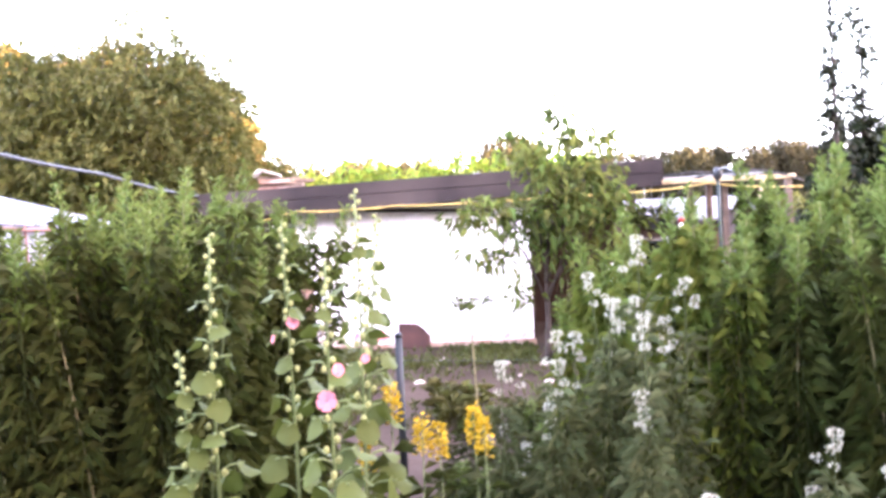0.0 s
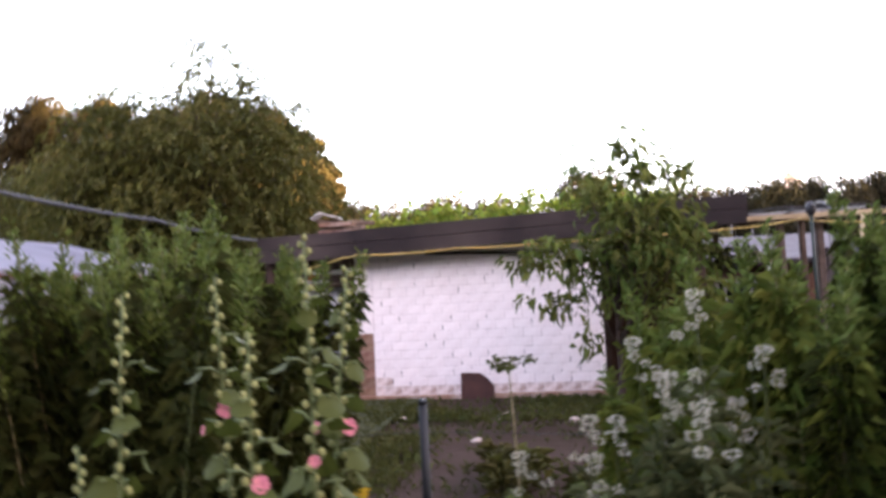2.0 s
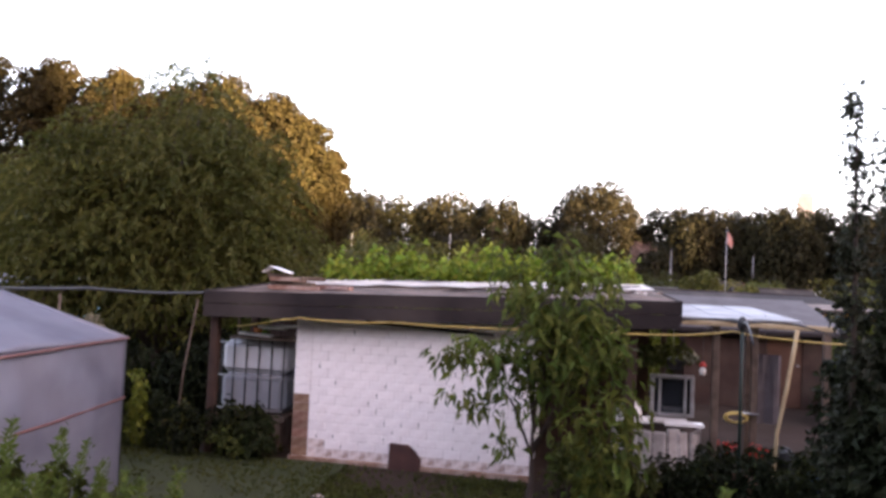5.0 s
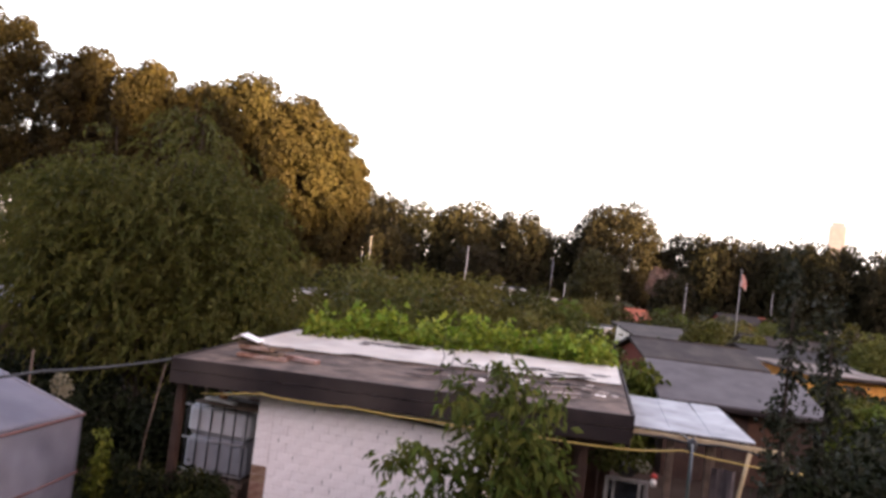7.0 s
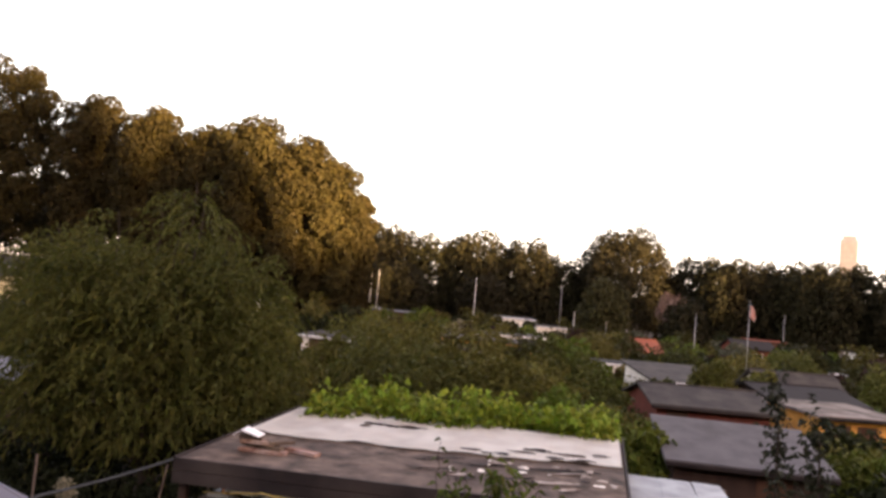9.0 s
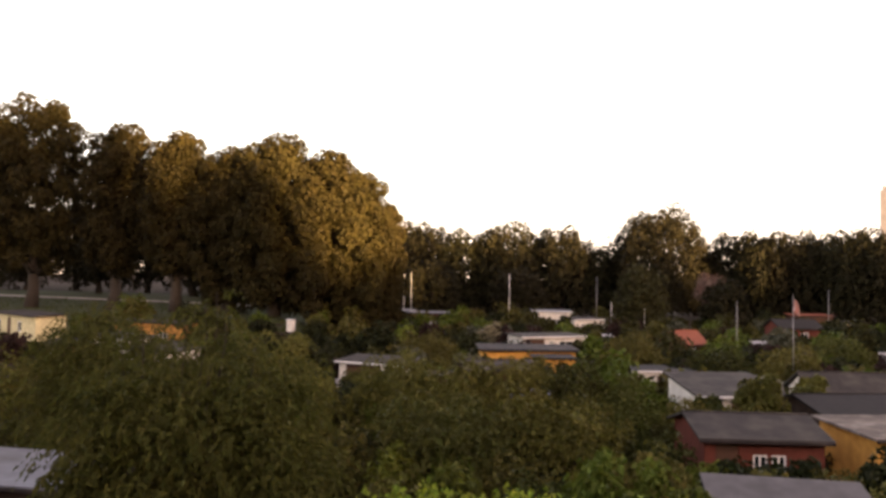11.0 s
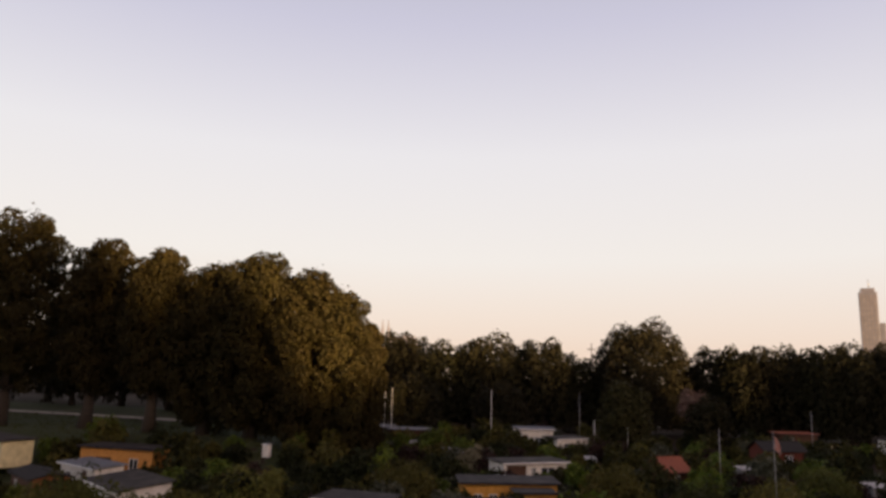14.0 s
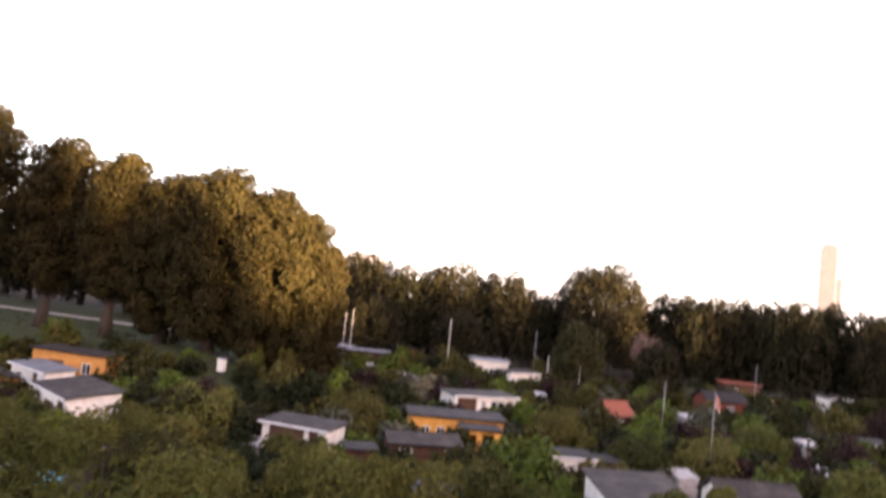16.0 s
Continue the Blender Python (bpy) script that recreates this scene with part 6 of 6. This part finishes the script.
for k in range(5):
    pale_spots.append((3.70 + 0.16 * k + r.uniform(-0.06, 0.06), r.uniform(1.3, 1.9), r.uniform(1.16, 1.27)))
for k in range(12):
    spots.append((r.uniform(2.5, 3.4), r.uniform(1.2, 2.4), r.uniform(0.36, 0.52)))
for stock_of, places in ((weeds, spots), (pale_weeds, pale_spots)):
    for k, (x, y, s) in enumerate(places):
        m = pose(x, y, -0.02, r.uniform(-8, 8), r.uniform(-8, 8) if x < 1.6 or x > 2.2 else r.uniform(-8, 1), r.uniform(0, 360)) @ Matrix.Diagonal((1.05, 1.05, s, 1))
        if k < len(stock_of):
            stock_of[k].matrix_world = m
        else:
            w = stock_of[k % len(stock_of)]
            copy_thing(w, m @ Matrix.Diagonal((1 / w.scale[0], 1 / w.scale[1], 1 / w.scale[2], 1)))


def lobed_leaf(size, seed):
    """A broad hollyhock leaf, five-lobed and slightly cupped, stem end at the origin."""
    rg = random.Random(seed)
    bm = bmesh.new()
    c = bm.verts.new((0.12 * size, 0, -0.03 * size))
    n = 16
    ring = []
    for k in range(n):
        a = -2.6 + 5.2 * k / (n - 1)
        rad = size * (0.52 + 0.035 * math.cos(a * 4.6) + rg.uniform(-0.03, 0.03))
        ring.append(bm.verts.new((0.12 * size + rad * math.cos(a) + 0.22 * size, rad * math.sin(a), (rad * rad * 0.35 / size) * math.cos(2 * a) - 0.05 * size + rg.uniform(-0.02, 0.02) * size)))
    for k in range(n - 1):
        f = bm.faces.new((c, ring[k], ring[k + 1]))
        f.smooth = True
    bm.faces.new((c, ring[-1], ring[0]))
    return bm


def bloom(size, seed):
    """An open funnel flower of five overlapping petals."""
    rg = random.Random(seed)
    bm = bmesh.new()
    for k in range(5):
        a = k * math.tau / 5
        pts = []
        for rr, w, zz in ((0.08, 0.10, 0), (0.5, 0.42, 0.16), (0.95, 0.50, 0.2), (1.05, 0.25, 0.16)):
            for s in (-1, 1):
                v = Vector((rr * size, s * w * size, (zz + rg.uniform(-0.03, 0.03)) * size))
                v.rotate(Euler((0.06, 0, a)))
                pts.append(bm.verts.new(v))
        for j in range(3):
            bm.faces.new((pts[2 * j], pts[2 * j + 1], pts[2 * j + 3], pts[2 * j + 2])).smooth = True
    return bm


def hollyhock(x, y, h, lean, seed, flowers, leaves):
    """flowers: (height, degrees round the stem, size); leaves: how many large ones."""
    rg = random.Random(seed)
    t = thing("hollyhock", "tall hollyhock with buds, broad leaves and a few pink flowers", "hollyhock", x, y, 0, group="hollyhocks")
    def at(z):
        u = z / h
        return Vector((lean * u * u, 0.04 * math.sin(u * 4 + seed), z))
    part("stem", tube([at(h * k / 8) for k in range(9)], [0.008, 0.0075, 0.007, 0.0065, 0.006, 0.005, 0.004, 0.0035, 0.0025], 7), M_STEM, t)
    for k in range(leaves):
        z = h * (0.10 + 0.84 * (k / leaves) ** 1.15) + rg.uniform(-0.03, 0.03)
        a = k * 137.5 + rg.uniform(-30, 30)
        size = (0.135 - 0.10 * min(1, z / h * 1.0)) * rg.uniform(0.85, 1.15)
        ob = part("leaf", lobed_leaf(max(0.035, size), seed * 50 + k), M_HOLLY, t)
        p = at(z)
        stalk = size * 0.85
        ar = radians(a)
        base = p + Vector((math.cos(ar) * stalk, math.sin(ar) * stalk, stalk * 0.35))
        ob.matrix_local = Matrix.Translation(base) @ pose(0, 0, 0, rg.uniform(-25, 25), rg.uniform(25, 75), a)
        part("leaf_stalk", tube([p, p.lerp(base, 0.5) + Vector((0, 0, 0.01)), base + (base - p) * 0.15], 0.0035, 5), M_STEM, ob.parent)
    z = h * 0.55
    k = 0
    while z < h:
        a = k * 2.4
        u = (z / h - 0.55) / 0.45
        s = 0.0098 * (1.15 - 0.45 * u)
        bm = bmesh.new()
        bmesh.ops.create_icosphere(bm, subdivisions=1, radius=s)
        for v in bm.verts:
            v.co.z *= 1.3
        ob = part("bud", bm, M_BUD, t)
        ob.location = at(z) + Vector((math.cos(a) * (0.020 - 0.010 * u), math.sin(a) * (0.020 - 0.010 * u), 0))
        z += 0.036 - 0.022 * u
        k += 1
    for z, a, s in flowers:
        ob = part("flower", bloom(s, seed + int(z * 100)), M_PINK, t, "open pink flower")
        ar = radians(a)
        ob.matrix_local = Matrix.Translation(at(z) + Vector((math.cos(ar) * 0.05, math.sin(ar) * 0.05, 0))) @ pose(0, 0, 0, 0, 78, a)
    return t


hollyhock(2.37, 0.45, 1.65, 0.01, 401, [(1.16, -70, 0.013)], 38)
hollyhock(2.15, 0.52, 1.57, 0.0, 402, [(1.27, -60, 0.018), (1.22, -140, 0.012)], 36)
hollyhock(2.31, 0.33, 1.45, 0.01, 403, [(1.08, -88, 0.026), (1.16, -50, 0.017)], 38)
hollyhock(1.95, 0.46, 1.54, 0.0, 404, [], 36)
hollyhock(2.34, 0.66, 1.58, 0.07, 405, [(1.20, -40, 0.020), (1.20, -140, 0.016)], 34)
hollyhock(1.92, 0.36, 1.21, -0.06, 406, [], 32)


def spike_flower(name, label, x, y, h, seed, petals, spread, count, size, leaf_mat=M_WEED, n_leaf=46, group=""):
    """A leafy stem topped by a spike or cloud of small florets."""
    rg = np.random.default_rng(seed)
    t = thing(name, label, "flower", x, y, 0, group=group)
    tips = [(rg.normal() * spread, rg.normal() * spread, h * (1.0 if k == 0 else 0.74 + 0.2 * rg.random())) for k in range(2 if spread > 0.04 else 1)]
    bm = bmesh.new()
    for tx, ty, tz in tips:
        tube([(0, 0, 0), (tx * 0.3, ty * 0.3, tz * 0.5), (tx, ty, tz)], [0.004, 0.003, 0.002], 5, bm)
    part("stem", bm, M_WEED if spread > 0.04 else M_STEM, t)
    u = rg.random(n_leaf) * 0.85
    ang = rg.random(n_leaf) * math.tau
    pick = np.array(tips)[rg.integers(0, len(tips), n_leaf)]
    root = np.stack([pick[:, 0] * u * 0.8, pick[:, 1] * u * 0.8, pick[:, 2] * u], 1)
    aim = np.stack([np.cos(ang), np.sin(ang), 0.3 + 0.4 * rg.random(n_leaf)], 1)
    ln = (0.07 + 0.06 * rg.random(n_leaf)) * (0.62 if spread > 0.04 else 1)
    if spread > 0.04:
        root += np.stack([np.cos(ang), np.sin(ang), 0.4 + 0 * ang], 1) * (0.13 * rg.random(n_leaf) * (1.1 - u))[:, None]
        aim += rg.normal(size=aim.shape) * 0.5
    part("foliage", leaf_mesh("foliage", root, aim, ln, ln * 0.17, rg, droop=0.4), leaf_mat, t)
    for tx, ty, tz in tips:
        if spread < 0.04:
            v = rg.random(count)
            wide = (0.012 + 0.018 * (1 - v)) * np.sqrt(rg.random(count))
            hh, mid = 0.12, np.zeros((count, 3))
        else:
            drop = np.arange(6)
            lumps = np.stack([rg.normal(size=6) * 0.007 * drop, rg.normal(size=6) * 0.007 * drop, -drop * 0.021], 1)
            which = np.minimum(5, (rg.random(count) ** 1.4 * 6).astype(int))
            mid = lumps[which]
            v = rg.random(count)
            wide = np.where(which == 0, 0.019, 0.013) * np.sqrt(np.maximum(0.05, 1 - (2 * v - 1) ** 2))
            hh = 0.020
        a = rg.random(count) * math.tau
        pos = np.stack([tx + np.cos(a) * wide, ty + np.sin(a) * wide, tz - hh * (1 - v) + 0.02], 1) + mid
        aim = np.stack([np.cos(a), np.sin(a), rg.normal(size=count) * 0.6 + 0.4], 1)
        part("flower_spike" if spread < 0.04 else "flower_head", leaf_mesh("flower_spike", pos, aim, np.full(count, size), np.full(count, size * 0.9), rg), petals, t)
    return t


r = random.Random(31)
for x, y, h in ((2.44, 0.61, 1.03), (2.70, 0.77, 0.92), (2.52, 0.66, 0.91), (2.60, 0.70, 0.88), (2.74, 0.72, 0.88), (2.38, 0.60, 0.86)):
    spike_flower("yellow_loosestrife", "yellow loosestrife with a dense flower spike", x, y, h, int(x * 1000 + y * 77), M_YELLOW, 0.015, 84, 0.020, n_leaf=40, group="yellow flowers")
for x, y, h in ((3.31, 0.99, 1.46), (3.22, 0.55, 1.23), (2.80, 1.04, 1.02), (2.98, 0.92, 1.14), (3.24, 1.05, 1.33), (3.44, 1.0, 1.30), (3.14, 0.95, 1.24), (3.05, 1.0, 1.12), (2.88, 1.0, 0.92),
                (4.02, 0.6, 0.82), (3.76, 0.62, 0.84), (3.32, 0.38, 0.76)):
    spike_flower("white_fleabane", "bushy plant with loose heads of small white flowers", x, y, h, int(x * 911 + y * 313), M_WFLOWER, 0.045, 230, 0.0080, M_FLEA, n_leaf=620, group="white flowers")
umb = thing("dry_umbel", "dry flower umbel on a tall thin stalk", "weed", 2.66, 2.45, 0)
part("stalk", tube([(0, 0, 0), (0.02, 0, 0.6), (0.0, 0, 1.14)], [0.008, 0.006, 0.004], 5), M_DRYSTEM, umb)
part("umbel", crown("umbel", [(-0.02, 0, 1.15, 0.07, 0.07, 0.02), (0.1, 0, 1.16, 0.04, 0.04, 0.015)], 80, 0.03, 560, 0.1), M_SHRUB, umb)

# ---- leafy plants along the sheds ----
lr = random.Random(91)
# the darkest plants have shade put into their leaf colour
EAST_BORDER = [
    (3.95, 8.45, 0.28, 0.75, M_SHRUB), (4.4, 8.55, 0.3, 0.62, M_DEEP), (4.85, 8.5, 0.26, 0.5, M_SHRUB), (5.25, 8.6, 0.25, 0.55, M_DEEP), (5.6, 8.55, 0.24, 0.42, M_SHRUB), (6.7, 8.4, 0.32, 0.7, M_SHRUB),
    (7.1, 8.2, 0.36, 0.85, M_DEEP), (7.6, 8.5, 0.45, 1.3, M_DEEP), (4.2, 8.2, 0.2, 0.35, M_FRESH), (5.75, 8.35, 0.26, 0.7, M_SHADEBUSH), (6.15, 8.15, 0.3, 0.85, M_SHADEBUSH), (6.5, 8.05, 0.3, 0.62, M_DEEP),
    (6.85, 7.9, 0.34, 0.95, M_SHADEBUSH), (5.4, 8.3, 0.22, 0.6, M_DEEP), (6.4, 7.4, 0.3, 0.5, M_SHADEBUSH), (6.95, 7.2, 0.36, 0.8, M_SHADEBUSH),
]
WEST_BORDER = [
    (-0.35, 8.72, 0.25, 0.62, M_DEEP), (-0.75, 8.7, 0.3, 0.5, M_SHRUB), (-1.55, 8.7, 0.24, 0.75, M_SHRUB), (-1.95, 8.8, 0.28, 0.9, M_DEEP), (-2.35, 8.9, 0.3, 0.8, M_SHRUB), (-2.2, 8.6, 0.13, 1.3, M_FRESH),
    (-0.5, 8.85, 0.24, 0.85, M_DEEP), (-0.95, 8.75, 0.25, 0.9, M_SHADEBUSH), (-1.4, 8.55, 0.26, 0.8, M_SHADEBUSH), (-2.7, 8.6, 0.34, 1.0, M_SHADEBUSH),
]
for k, (x, y, rad, top, mat) in enumerate(EAST_BORDER + WEST_BORDER):
    t = thing("border_plant", "leafy border plant at the foot of the sheds", "plant", x, y, 0, lr.uniform(0, 360), "plants along the sheds")
    part("stem", tube([(0, 0, 0), (0.01, 0, top * 0.5), (0.0, 0.01, top * 0.85)], [0.01, 0.008, 0.004], 5), M_STEM, t)
    part("foliage", crown("foliage", round_lobes(600 + k, 7, rad, 0.03, top, rad * 0.45), 420, 0.085, 600 + k, 0.4, 0.6, 0.2, 0.55), mat, t)

plume = thing("plume_plant", "tall plant with a cream flower plume beside the shelter", "plant", -2.72, 8.15, 0)
part("stem", tube([(0, 0, 0), (0.03, 0, 0.9), (0.0, 0, 1.75)], [0.014, 0.011, 0.007], 6), M_STEM, plume)
part("foliage", crown("foliage", [(0, 0, 0.6, 0.22, 0.2, 0.5), (0, 0, 1.2, 0.16, 0.15, 0.35)], 420, 0.09, 571, 0.4), M_DEEP, plume)
part("flower_head", crown("flower_head", [(0, 0, 1.85, 0.13, 0.12, 0.16), (0.1, 0, 1.75, 0.1, 0.1, 0.1)], 260, 0.05, 572, 0.1), M_PALE, plume)
stake = thing("garden_stake", "thin wooden stake standing beside the shelter", "stake", -3.28, 8.2, 0)
part("shaft", tube([(0, 0, 0), (0.01, 0, 1.1), (0.0, 0, 2.25)], 0.014, 6), M_TIMBER, stake)

# ---- low vegetables on the plot ----
veg = np.random.default_rng(61)
for k in range(26):
    x, y = 2.0 + veg.random() * 4.0, 2.9 + veg.random() * 1.9
    s = thing("vegetable_plant", "low broad-leaved vegetable plant on the soil", "vegetable", x, y, 0, veg.random() * 360, "vegetables")
    n = 70
    a = veg.random(n) * math.tau
    root = np.stack([np.cos(a) * 0.12 * veg.random(n), np.sin(a) * 0.12 * veg.random(n), 0.02 + 0.22 * veg.random(n)], 1)
    aim = np.stack([np.cos(a), np.sin(a), 0.5 + 0.8 * veg.random(n)], 1)
    ln = 0.10 + 0.10 * veg.random(n)
    part("foliage", leaf_mesh("foliage", root, aim, ln, ln * 0.3, veg, droop=0.3), M_SHRUB, s)
r = random.Random(41)
for k in range(16):
    x, y = r.uniform(0.5, 4.5), r.uniform(5.5, 8.3)
    t = thing("stone", "pale stone lying on the soil", "stone", x, y, -0.01, r.uniform(0, 360), "stones")
    bm = bmesh.new()
    bmesh.ops.create_icosphere(bm, subdivisions=1, radius=r.uniform(0.03, 0.07))
    for v in bm.verts:
        v.co *= 1 + 0.4 * noise.noise(v.co * 20 + Vector((k, 0, 0)))
        v.co.z = max(0, v.co.z * 0.6 + 0.015)
        v.co.x *= 1.5
    part("body", bm, M_PATH, t)

# ---- bricks of the white wall, one by one ----
BL, BH, JT = 0.238, 0.115, 0.011


def brick_mesh(w, seed):
    rg = random.Random(seed)
    bm = box((0, 0, 0), (w, 0.045, BH), 0.0035)
    for v in bm.verts:
        v.co.y += rg.uniform(-0.0012, 0.0012)
        v.co.x += rg.uniform(-0.004, 0.004)
        v.co.z += rg.uniform(-0.004, 0.004)
    me = bpy.data.meshes.new("brick")
    bm.to_mesh(me)
    bm.free()
    return me


stock = {}


def brick_data(w, mat, k):
    key = (round(w, 2), mat.name, k)
    if key not in stock:
        stock[key] = brick_mesh(w, k + 7)
        stock[key].materials.append(mat)
    return stock[key]


r = random.Random(77)
for row in range(16):
    z = 0.075 + row * (BH + JT)
    spans = [(0.0, BL)]
    x = BL + 0.016
    w = BL if row % 2 else BL / 2
    while x < 3.44:
        w = min(w, 3.46 - x)
        spans.append((x, w))
        x += w + JT
        w = BL
    for k, (x, w) in enumerate(spans):
        bare = k == 0 and z < 0.86
        worn = row == 0 or row == 1 and r.random() < 0.25
        if w < 0.03 or (1.46 < x and x + w < 1.94 and z < 0.25):
            continue
        ob = part("brick", brick_data(w, M_RAWBRICK if bare else M_WORN if worn else M_WHITEPAINT, r.randrange(3)), None, shed)
        ob.location = (x, 9.006 + r.uniform(-0.0012, 0.0012), z)
part("bare_strip", box((0.002, 9.0078, 0.07), (0.24, 9.0094, 0.86), 0), M_RAWBRICK, shed, "bare brown brick strip at the corner")
for k in range(64):
    row, col = r.randrange(1, 16), r.randrange(1, 14)
    x = BL + 0.016 + (col if row % 2 else col - 0.5) * (BL + JT) - JT
    z = 0.075 + row * (BH + JT) + r.uniform(0, 0.05)
    part("open_joint", box((x + 0.001, 9.0015, z), (x + JT - 0.001, 9.03, z + r.uniform(0.03, 0.075)), 0), M_FASCIA, shed)
